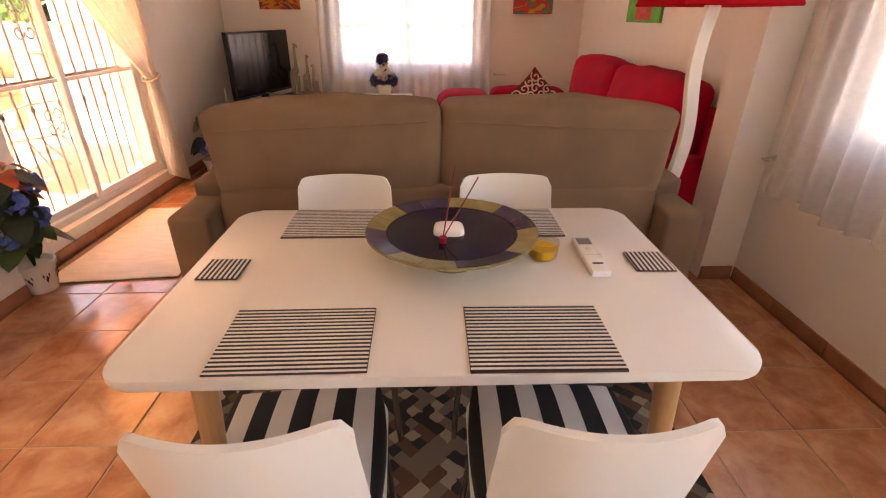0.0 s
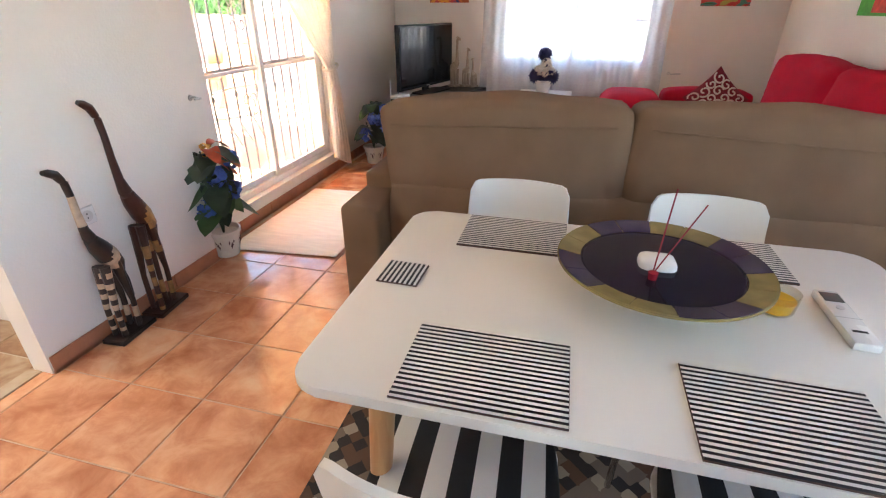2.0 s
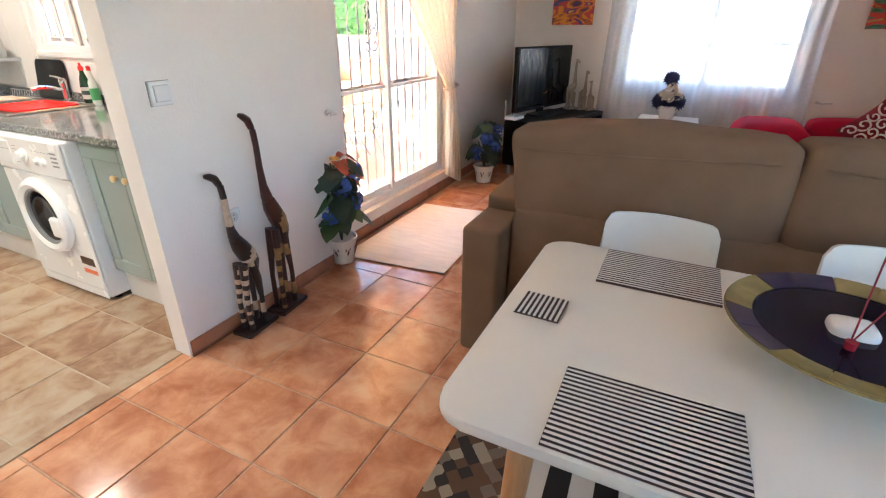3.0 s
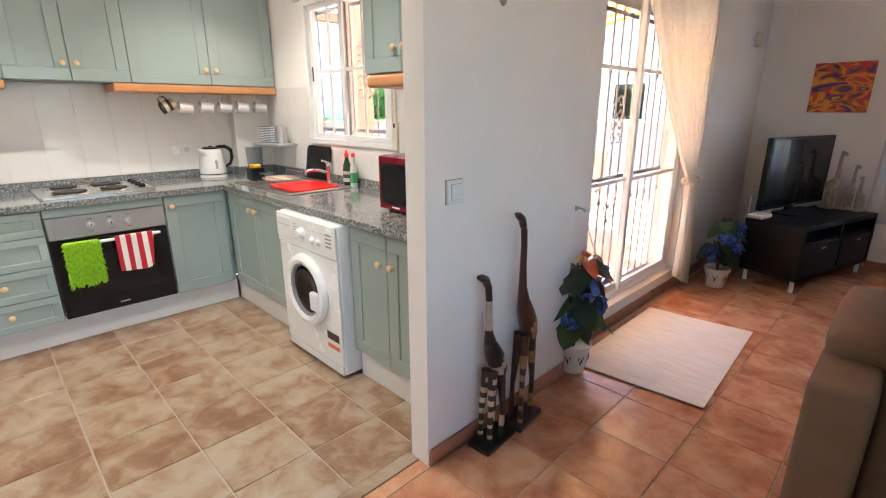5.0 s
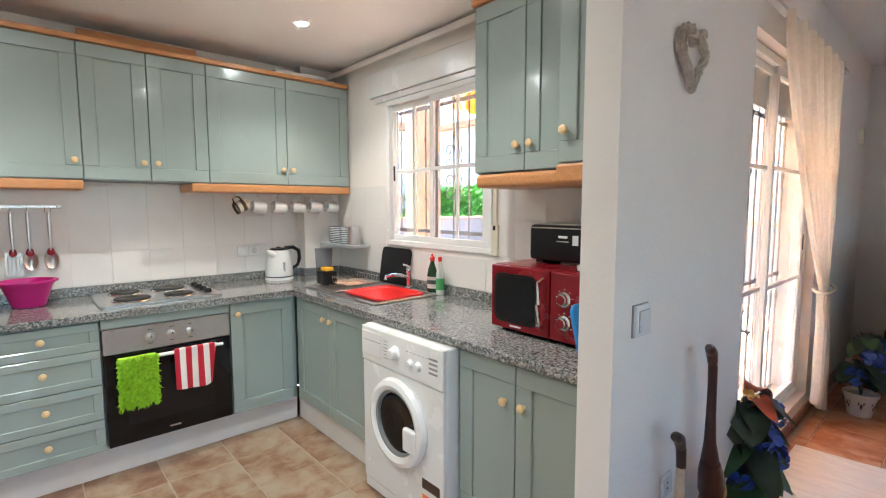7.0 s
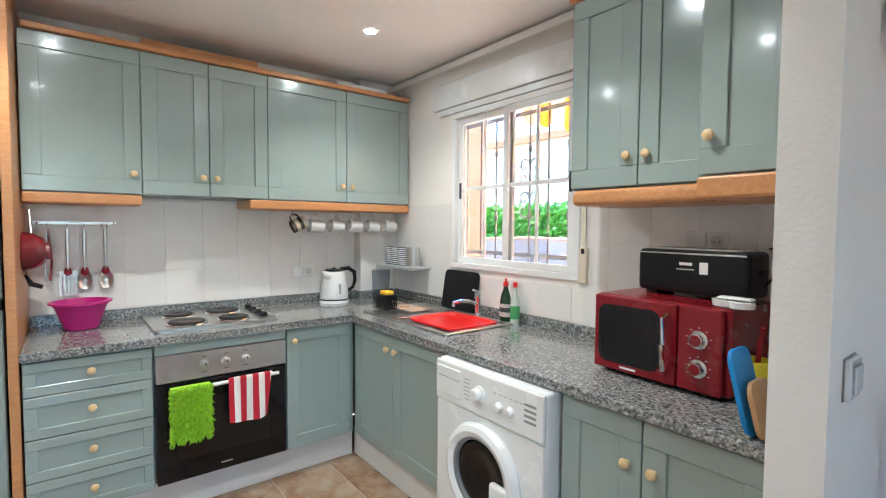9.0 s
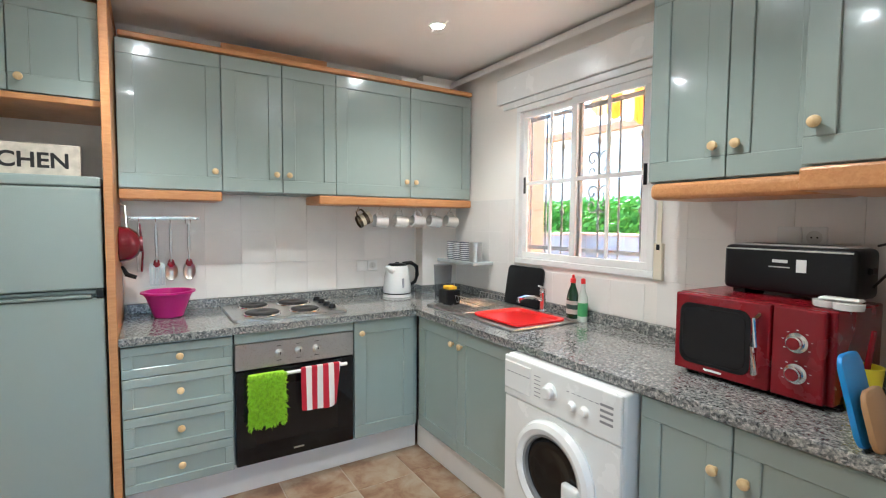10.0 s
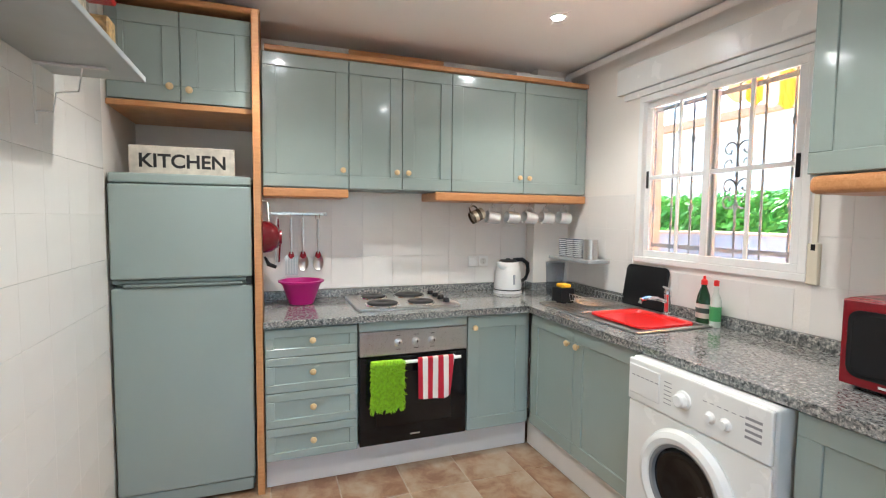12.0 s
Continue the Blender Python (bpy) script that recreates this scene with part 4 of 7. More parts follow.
def chair():
    """Built facing +y with the back at -y, base at the floor."""
    c = thing("dining_chair", "white moulded dining chair with a striped cushion", "chair", (0, 0, 0), group="chairs round the table")

    def back(u, v):
        x = (u - 0.5) * (0.345 - 0.02 * v)
        z = 0.535 + 0.270 * v
        e = abs(2 * u - 1)
        cut = max(0, e - 0.80) / 0.20
        z += -0.035 * (1 - math.sqrt(max(0, 1 - cut * cut))) * (1 if v > 0.5 else -1) * abs(2 * v - 1)
        y = -0.235 - 0.05 * v + 0.045 * (2 * u - 1) ** 2
        return (x, y, z)
    part("backrest", sheet(bmesh.new(), back, 24, 10, 0.013), SHELL, c, smooth=True, world=False, angle=50)
    part("seat", slab(bmesh.new(), rounded(-0.19, 0.19, -0.19, 0.20, 0.07), 0.428, 0.445, 0.005), SHELL, c, world=False, smooth=True)
    part("back_stem", boxes((-0.05, 0.05, -0.255, -0.243, 0.44, 0.58), (-0.05, 0.05, -0.25, -0.17, 0.430, 0.442), bevel=0.004), SHELL, c, world=False)
    part("cushion", pad(bmesh.new(), -0.175, 0.175, -0.175, 0.18, 0.446, 0.487, 0.016, n=8), CUSH, c, "black and white striped seat cushion", world=False, smooth=True)
    for sx in (-1, 1):
        part("leg", tube(bmesh.new(), [(sx * 0.19, 0.19, 0.008), (sx * 0.16, 0.14, 0.428)], 0.010, 10), CHROME2, c, world=False, smooth=True)
        part("leg", tube(bmesh.new(), [(sx * 0.19, -0.21, 0.008), (sx * 0.16, -0.13, 0.428)], 0.010, 10), CHROME2, c, world=False, smooth=True)
    return c


ch = chair()
ch.matrix_basis = pose(0.209, 1.222, 0, 0, 0, 3)
copy_thing(ch, pose(0.768, 1.222, 0, 0, 0, -2))
copy_thing(ch, pose(0.203, 1.86, 0, 0, 0, 180))
copy_thing(ch, pose(0.768, 1.86, 0, 0, 0, 179))

# patterned rug under the table
rug = mat("kilim", (0.2, 0.12, 0.08), 0.95, bump=0.5, bscale=500)
nt = rug.node_tree
tc = nt.nodes.new("ShaderNodeTexCoord")
mp = nt.nodes.new("ShaderNodeMapping")
mp.inputs["Rotation"].default_value = (0, 0, radians(45))
mp.inputs["Scale"].default_value = (15, 15, 15)
nt.links.new(tc.outputs["Object"], mp.inputs[0])
ck = nt.nodes.new("ShaderNodeTexVoronoi")
ck.distance = "CHEBYCHEV"
ck.inputs["Scale"].default_value = 1.6
ck.inputs["Randomness"].default_value = 0.35
nt.links.new(mp.outputs[0], ck.inputs["Vector"])
sp = nt.nodes.new("ShaderNodeSeparateColor")
nt.links.new(ck.outputs["Color"], sp.inputs[0])
rp = ramp_node(nt, [(0.0, (0.025, 0.02, 0.018)), (0.25, (0.10, 0.05, 0.03)), (0.5, (0.16, 0.12, 0.09)), (0.75, (0.30, 0.25, 0.19)), (1.0, (0.09, 0.03, 0.02))])
rp.color_ramp.interpolation = "CONSTANT"
nt.links.new(sp.outputs[0], rp.inputs[0])
nt.links.new(rp.outputs[0], nt.nodes["Principled BSDF"].inputs["Base Color"])
g = thing("rug", "patterned brown and cream flatweave rug under the table", "rug", (0.51, 1.3, 0.0005))
part("weave", boxes((-0.32, 1.36, 0.55, 2.05, 0.001, 0.009), bevel=0.003), rug, g)

# cotton mat by the terrace door
def rag(u, v):
    x = -1.58 + 0.635 * u + 0.05 * (1 - v) * u
    y = 2.775 + 0.065 * u + 1.10 * v
    return (x, y, 0.006 + 0.003 * noise.noise(Vector((x * 5, y * 5, 0))) + 0.006 * math.exp(-((v - 0.03) / 0.03) ** 2) * (0.5 + 0.5 * math.sin(u * 9)))


rg = thing("door_mat", "pale cream woven cotton mat by the terrace door", "mat", (-1.27, 3.3, 0))
part("weave", sheet(bmesh.new(), rag, 30, 50, 0.004), mat("rag_cotton", (0.80, 0.75, 0.68), 0.95, vary=0.08, scale=6, bump=0.6, bscale=300, stretch=(1, 5, 1)), rg, smooth=True)

# ---------- taupe sofa ----------
so = thing("sofa", "taupe fabric two-seater recliner sofa seen from behind", "sofa", (0.54, 2.7, 0))
part("base", boxes((-0.335, 1.425, 2.30, 3.12, 0.06, 0.40), bevel=0.02, seg=2), TAUPE, so, smooth=True)
part("back_panel", pad(bmesh.new(), -0.325, 1.42, 2.265, 2.42, 0.06, 0.70, 0.012, n=8), TAUPE, so, smooth=True)
for k, (x0, x1) in enumerate(((-0.362, 0.545), (0.552, 1.472))):
    bm = pad(bmesh.new(), x0, x1, -0.12, 0.13, 0.0, 0.404, 0.022, n=22, wrinkle=0.011, seed=3.1 * k, edge=0.27)
    mid, half = (x0 + x1) / 2, (x1 - x0) / 2
    for v in bm.verts:
        q = (v.co.x - mid) / half * (1 if k else -1)
        f = max(0.0, min(1.0, v.co.z / 0.40))
        # the outer top corner hangs lower, the foot is drawn in, and the cloth creases near the outer edge
        v.co.z -= 0.030 * f * max(0.0, q) ** 1.6
        v.co.x -= (1 - f) * 0.045 * max(0.0, q) * (1 if k else -1)
        if q > 0.6:
            v.co.y += 0.006 * (q - 0.6) / 0.4 * math.sin(26 * v.co.z + 14 * q)
    bmesh.ops.transform(bm, matrix=Matrix.Translation((0, 2.41, 0.612)) @ Matrix.Rotation(radians(-4), 4, "X"), verts=bm.verts)
    cu = part("back_cushion", bm, TAUPE, so, smooth=True, angle=80)
    part("seam", tube(bmesh.new(), [(x0 + 0.05 + (x1 - x0 - 0.1) * i / 16, 2.303 - 0.012 * math.sin(math.pi * i / 16), 0.955 - (0.034 * (1 - i / 16) if k == 0 else 0.034 * i / 16)) for i in range(17)], 0.0035, 6), TAUPE, cu)
    part("seat_cushion", pad(bmesh.new(), x0 + 0.02, x1 - 0.02, 2.50, 3.14, 0.36, 0.50, 0.02, n=6), TAUPE, so, smooth=True)
for x0, x1 in ((-0.495, -0.335), (1.425, 1.58)):
    arm = part("arm", boxes((x0, x1, 2.175, 3.13, 0.05, 0.628), bevel=0.022, seg=3), TAUPE, so, smooth=True)
    part("arm_pad", pad(bmesh.new(), x0 + 0.005, x1 + 0.02, 2.43, 3.10, 0.60, 0.69, 0.015, n=6), TAUPE, arm, smooth=True)
for x in (-0.42, 1.5):
    for y in (2.25, 3.05):
        part("foot", lathe(bmesh.new(), [(0.025, 0), (0.03, 0.07)], (x, y, 0), 12), BLACK, so)

# ---------- red corner sofa ----------
rs = thing("corner_sofa", "bright red fabric corner sofa along the wall", "sofa", (1.75, 4.2, 0))
part("base", boxes((1.20, 2.14, 3.02, 5.95, 0.05, 0.28), bevel=0.02), REDFAB, rs, smooth=True)
part("base", boxes((0.62, 1.198, 5.25, 5.95, 0.05, 0.28), bevel=0.02), REDFAB, rs, smooth=True)
for k, (y0, y1) in enumerate(((3.17, 4.12), (4.14, 5.10))):
    bm = pad(bmesh.new(), -0.14, 0.13, y0, y1, 0, 0.565, 0.045, n=12, wrinkle=0.012, seed=5 + k)
    bmesh.ops.transform(bm, matrix=Matrix.Translation((1.93, 0, 0.42)) @ Matrix.Rotation(radians(6), 4, "Y"), verts=bm.verts)
    part("back_cushion", bm, REDFAB, rs, smooth=True, angle=80)
    part("seat_cushion", pad(bmesh.new(), 1.22, 1.95, y0, y1, 0.26, 0.47, 0.02, n=8), REDFAB, rs, smooth=True)
part("seat_cushion", pad(bmesh.new(), 1.22, 2.10, 5.14, 5.94, 0.26, 0.50, 0.02, n=8), REDFAB, rs, smooth=True)
part("back_cushion", pad(bmesh.new(), 1.20, 1.95, 5.66, 5.93, 0.42, 0.62, 0.03, n=8), REDFAB, rs, smooth=True)
part("arm", pad(bmesh.new(), 0.62, 1.16, 5.30, 5.93, 0.10, 0.60, 0.03, n=8), REDFAB, rs, smooth=True)
part("arm", pad(bmesh.new(), 1.22, 2.12, 2.995, 3.16, 0.05, 0.60, 0.015, n=8), REDFAB, rs, smooth=True)
part("back_panel", boxes((2.06, 2.16, 3.02, 5.2, 0.05, 0.85), bevel=0.02), REDFAB, rs, smooth=True)

# scatter cushion with scrolls
CRIM = mat("crimson_cotton", (0.20, 0.008, 0.02), 0.85, vary=0.1, bump=0.2, bscale=300)
IVORY = mat("ivory_print", (0.74, 0.68, 0.62), 0.8)
sc = thing("scatter_cushion", "crimson cushion with ivory scroll pattern", "cushion", (1.586, 5.47, 0.33))
R45 = Matrix.Translation((0, 0, 0.262)) @ Matrix.Rotation(radians(-14), 4, "X") @ Matrix.Rotation(radians(45), 4, "Y")


def pillow_at(u, v, side):
    """A knife-edged square pillow, u and v from -1 to 1, sides drawn in between the corners."""
    x = 0.195 * u * (1 - 0.10 * (1 - v * v))
    z = 0.195 * v * (1 - 0.10 * (1 - u * u))
    return (x, side * 0.062 * math.sqrt(max(0.0, (1 - u * u) * (1 - v * v))), z)


bm = bmesh.new()
for side in (-1, 1):
    sheet(bm, lambda u, v: pillow_at(2 * u - 1, 2 * v - 1, side), 16, 16)
bmesh.ops.remove_doubles(bm, verts=bm.verts, dist=0.0005)
bmesh.ops.transform(bm, matrix=R45, verts=bm.verts)
cu = part("cover", bm, CRIM, sc, world=False, smooth=True, angle=70)
random.seed(4)
for i in range(16):
    cu0, cv0 = -0.70 + 0.45 * (i % 4) + 0.05 * (i // 4 % 2), -0.68 + 0.45 * (i // 4)
    s, r0 = random.choice((-1, 1)), random.uniform(0.20, 0.27)
    ph = random.uniform(0, 6)
    pts = []
    for k in range(18):
        a = ph + s * k * 0.42
        rr = r0 * (1.15 - 0.055 * k)
        uu, vv = max(-0.96, min(0.96, cu0 + rr * math.cos(a))), max(-0.96, min(0.96, cv0 + rr * math.sin(a)))
        p_ = pillow_at(uu, vv, -1)
        pts.append((p_[0], p_[1] - 0.001, p_[2]))
    bm = tube(bmesh.new(), pts, 0.008, 5)
    bmesh.ops.transform(bm, matrix=R45, verts=bm.verts)
    part("scroll", bm, IVORY, cu, world=False, smooth=True)

# ---------- floor lamp ----------
fl = thing("floor_lamp", "white wavy wooden floor lamp with a red shade", "floor lamp", (1.655, 2.62, 0))
part("base", slab(bmesh.new(), rounded(-0.13, 0.13, -0.13, 0.13, 0.03), 0.0, 0.03, 0.006), WHITELAC, fl, world=False)
bm = bmesh.new()
prev = None
for i in range(41):
    z = 0.03 + 1.33 * i / 40
    off = 0.016 * math.sin(z * 9.5)
    q = [bm.verts.new((off + sx * 0.026, sy * 0.018, z)) for sx, sy in ((-1, -1), (1, -1), (1, 1), (-1, 1))]
    if prev:
        for k in range(4):
            bm.faces.new((prev[k], prev[(k + 1) % 4], q[(k + 1) % 4], q[k]))
    else:
        bm.faces.new(q[::-1])
    prev = q
bm.faces.new(prev)
part("pole", bm, WHITELAC, fl, "white wavy pole", world=False, smooth=True)
bm = bmesh.new()
ring = []
for r_, z in ((0.222, 1.352), (0.225, 1.359), (0.12, 1.65), (0.115, 1.65), (0.217, 1.359)):
    ring.append([bm.verts.new((0.0 + sx * r_, sy * r_, z)) for sx, sy in ((-1, -1), (1, -1), (1, 1), (-1, 1))])
for a, b in zip(ring, ring[1:]):
    for k in range(4):
        bm.faces.new((a[k], a[(k + 1) % 4], b[(k + 1) % 4], b[k]))
part("shade", bm, cloth_mat("red_shade", (0.55, 0.02, 0.03), 0.4), fl, "square red fabric shade", world=False)
part("finial", lathe(bmesh.new(), [(0.012, 1.355), (0.018, 1.37), (0.012, 1.42)], n=12), CHROME, fl, world=False)

# ---------- TV corner ----------
DARKW = mat("dark_wood", (0.010, 0.007, 0.006), 0.45, spec=0.25, vary=0.2, scale=8, stretch=(3, 3, 20))
tvu = thing("tv_unit", "black-brown low TV unit with open shelves on metal feet", "tv unit", (-0.946, 5.576, 0), -17)
# local: x across (front at +x), y along the wall
D0, D1, Y0, Y1 = -0.22, 0.23, -0.62, 0.52
part("top", boxes((D0, D1, Y0, Y1, 0.498, 0.535), bevel=0.003), DARKW, tvu, world=False)
part("bottom_board", boxes((D0, D1, Y0, Y1, 0.10, 0.13), bevel=0.003), DARKW, tvu, world=False)
for y in (Y0, -0.02, Y1 - 0.03):
    part("side_panel", boxes((D0, D1 - (0 if y != -0.02 else 0.02), y, y + 0.03, 0.13, 0.498), bevel=0.002), DARKW, tvu, world=False)
part("back_board", boxes((D0, D0 + 0.012, Y0 + 0.03, Y1 - 0.03, 0.13, 0.498)), DARKW, tvu, world=False)
part("shelf", boxes((D0 + 0.012, D1 - 0.03, Y0 + 0.031, -0.021, 0.375, 0.39)), DARKW, tvu, world=False)
part("shelf", boxes((D0 + 0.012, D1 - 0.03, 0.011, Y1 - 0.031, 0.375, 0.39)), DARKW, tvu, world=False)
for y0, y1 in ((Y0 + 0.032, -0.022), (0.012, Y1 - 0.032)):
    d = part("drawer", boxes((D1 - 0.03, D1 - 0.008, y0, y1, 0.132, 0.373), bevel=0.002), DARKW, tvu, world=False)
    part("handle", boxes((D1 - 0.008, D1 + 0.008, (y0 + y1) / 2 - 0.03, (y0 + y1) / 2 + 0.03, 0.335, 0.347), bevel=0.002), CHROME, d, world=False)
for x in (D0 + 0.05, D1 - 0.04):
    for y in (Y0 + 0.05, Y1 - 0.05):
        part("foot", lathe(bmesh.new(), [(0.016, 0), (0.016, 0.10)], (x, y, 0), 12), ALU, tvu, world=False, smooth=True)
tv = thing("television", "black flat-screen television on a glass foot", "television", (-1.115, 5.585, 0.5355), -16)
part("bezel", boxes((-0.045, 0.0, -0.50, 0.50, 0.05, 0.635), bevel=0.006, seg=2), BLACK, tv, world=False)
part("screen", boxes((0.0002, 0.002, -0.478, 0.478, 0.078, 0.615)), BLACKGLASS, tv, "dark glossy screen", world=False)
part("neck", boxes((-0.05, -0.02, -0.05, 0.05, 0.008, 0.09), bevel=0.004), BLACK, tv, world=False)
part("foot", slab(bmesh.new(), rounded(-0.06, 0.14, -0.25, 0.25, 0.05), 0.0, 0.012, 0.003), BLACK, tv, world=False)
part("badge", boxes((0.0005, 0.0015, -0.03, 0.03, 0.060, 0.066)), STEEL, tv, world=False)
ro = thing("router", "white router with two upright aerials", "router", (-1.255, 5.10, 0.5355), -10)
part("case", boxes((-0.06, 0.06, -0.09, 0.09, 0.0, 0.03), bevel=0.006, seg=2), WHITEP, ro, world=False)
for y in (-0.08, 0.08):
    part("aerial", boxes((-0.06, -0.05, y - 0.008, y + 0.008, 0.02, 0.17), bevel=0.003), WHITEP, ro, world=False)
part("cable", tube(bmesh.new(), [(-0.05, 0.05, 0.02), (-0.08, 0.12, 0.12), (-0.06, 0.25, 0.19), (-0.02, 0.38, 0.16), (0.02, 0.42, 0.10)], 0.003, 6), BLACK, ro, world=False)

DRIFT = mat("pale_driftwood", (0.42, 0.34, 0.26), 0.6, vary=0.2, scale=20, stretch=(4, 4, 1))


def carved_giraffe(name, at, h, label, material, turn=0, fat=1.0, base=True, rings=None):
    """A slim carved animal: four legs, body, long neck, small head."""
    g = thing(name, label, "statue", at, turn)
    bm = bmesh.new()
    b = 0.36 * h
    for sx in (-1, 1):
        tube(bm, [(sx * 0.02 * fat, -0.035 * h, 0.012), (sx * 0.018 * fat, -0.03 * h, b)], [0.011 * fat, 0.016 * fat], 8)
        tube(bm, [(sx * 0.02 * fat, 0.06 * h, 0.012), (sx * 0.018 * fat, 0.055 * h, b)], [0.011 * fat, 0.017 * fat], 8)
    tube(bm, [(0, 0.085 * h, b * 0.9), (0, 0.05 * h, b * 1.08), (0, 0.0, b * 1.22), (0, -0.045 * h, b * 1.38), (0, -0.055 * h, 0.60 * h), (0, -0.05 * h, 0.78 * h), (0, -0.055 * h, 0.93 * h), (0, -0.075 * h, 0.985 * h), (0, -0.115 * h, 0.965 * h), (0, -0.14 * h, 0.94 * h)],
         [0.02 * fat, 0.034 * fat, 0.034 * fat, 0.025 * fat, 0.015 * fat, 0.011 * fat, 0.011 * fat, 0.015 * fat, 0.012 * fat, 0.007 * fat], 12)
    for sx in (-1, 1):
        tube(bm, [(sx * 0.008, -0.062 * h, 0.98 * h), (sx * 0.018, -0.05 * h, 1.0 * h)], [0.005, 0.002], 6)
    if base:
        box(bm, -0.05 * fat, 0.05 * fat, -0.08 * h, 0.10 * h, 0, 0.02, 0.003)
    me = part(name, bm, material, None, smooth=True)
    me.matrix_basis = g.matrix_basis
    tagged(me, label, "statue")
    bpy.data.objects.remove(g)
    return me


Lg = "pale slim wooden giraffe figure on the TV unit"
carved_giraffe("giraffe_figure", (-0.92, 5.98, 0.5355), 0.50, Lg, DRIFT, 60, 1.2)
carved_giraffe("giraffe_figure", (-0.80, 6.0, 0.5355), 0.39, Lg, DRIFT, 50, 1.1)
carved_giraffe("giraffe_figure", (-0.715, 5.99, 0.5355), 0.29, Lg, DRIFT, 230, 1.0)

# ---------- dark carved animals by the partition ----------
CARVED = mat("carved_wood", (0.042, 0.012, 0.008), 0.30, coat=0.3, vary=0.35, scale=14, bump=0.25, bscale=70, stretch=(3, 3, 0.7))
EBONY = mat("ebony", (0.018, 0.012, 0.011), 0.32, coat=0.25, vary=0.35, scale=16, bump=0.25, bscale=70)
OCHRE = mat("ochre_inlay", (0.30, 0.17, 0.06), 0.45, vary=0.3, scale=30, bump=0.3, bscale=120)
BONE = mat("bone_inlay", (0.52, 0.40, 0.28), 0.5, vary=0.2, scale=30, bump=0.3, bscale=120)


def dark_animal(name, at, h, label, turn, woods, inlay):
    """A carved animal on a block: long neck, slim separate legs; inlay says which faces take the second wood."""
    bm = bmesh.new()
    b = 0.40 * h

    def limb(p0, p1, p2, r0, r1, r2, n=16):
        pts, rs = [], []
        for i in range(n + 1):
            t = i / n
            a, c = (Vector(p0).lerp(Vector(p1), t * 2), r0 + (r1 - r0) * t * 2) if t < 0.5 else (Vector(p1).lerp(Vector(p2), t * 2 - 1), r1 + (r2 - r1) * (t * 2 - 1))
            pts.append(a)
            rs.append(c)
        tube(bm, pts, rs, 10)
    for sx in (-1, 1):
        limb((sx * 0.024, -0.035, 0.02), (sx * 0.024, -0.034, 0.2 * h), (sx * 0.016, -0.012, b * 1.12), 0.013, 0.0115, 0.022)
        limb((sx * 0.024, 0.050, 0.02), (sx * 0.024, 0.056, 0.2 * h), (sx * 0.016, 0.040, b * 1.12), 0.013, 0.0115, 0.024)
    spine = [(0.075, b * 0.92, 0.014), (0.060, b * 1.06, 0.034), (0.035, b * 1.22, 0.043), (0.006, b * 1.38, 0.038), (-0.014, b * 1.52, 0.027), (-0.026, 0.67 * h, 0.018), (-0.030, 0.76 * h, 0.0145), (-0.030, 0.85 * h, 0.0135), (-0.036, 0.92 * h, 0.014), (-0.058, 0.968 * h, 0.0165), (-0.082, 0.985 * h, 0.015), (-0.102, 0.994 * h, 0.009)]
    pts, rs = [], []
    for (y0, z0, r0), (y1, z1, r1) in zip(spine, spine[1:]):
        for k in range(4):
            t = k / 4
            pts.append((0, y0 + (y1 - y0) * t, z0 + (z1 - z0) * t))
            rs.append(r0 + (r1 - r0) * t)
    pts.append((0, spine[-1][0], spine[-1][1]))
    rs.append(spine[-1][2])
    tube(bm, pts, rs, 16)
    tube(bm, [(0, 0.078, b * 1.0), (0, 0.092, b * 0.75), (0, 0.086, b * 0.5)], [0.006, 0.005, 0.008], 6)
    for f in bm.faces:
        c = f.calc_center_median()
        f.material_index = inlay(c / h, c)
    box(bm, -0.055, 0.055, -0.085, 0.115, 0, 0.024, 0.004)
    ob = part(name, bm, woods[0], None, smooth=True)
    for w_ in woods[1:]:
        ob.data.materials.append(w_)
    ob.matrix_basis = pose(*at, 0, 0, turn)
    return tagged(ob, label, "statue")


def giraffe_inlay(p, c):
    if p.z > 0.40 and p.z < 0.54 and ((p.z - 0.475) / 0.062) ** 2 + ((c.y - 0.045) / 0.030) ** 2 < 1:
        return 1
    if p.z < 0.40 and c.y < 0 and c.x > 0 and int(p.z * 26) % 2 == 0:
        return 1
    if p.z < 0.34 and c.y > 0 and int(p.z * 14) % 3 == 1:
        return 1
    return 0


def antelope_inlay(p, c):
    if 0.70 < p.z < 0.845:
        return 1
    if 0.40 < p.z < 0.56 and abs((p.z - 0.48) - 1.9 * (c.y - 0.035)) < 0.045:
        return 1
    if p.z < 0.36 and c.y < 0 and int(p.z * 30) % 2 == 0:
        return 1
    if p.z < 0.30 and c.y > 0 and int(p.z * 12) % 3 == 1:
        return 1
    return 0


dark_animal("wooden_giraffe", (-1.475, 2.15, 0), 1.0, "tall dark carved wooden giraffe statue against the wall", 6, (CARVED, OCHRE), giraffe_inlay)
dark_animal("wooden_antelope", (-1.475, 1.935, 0), 0.79, "smaller black carved wooden antelope statue with pale bands", 4, (EBONY, BONE), antelope_inlay)

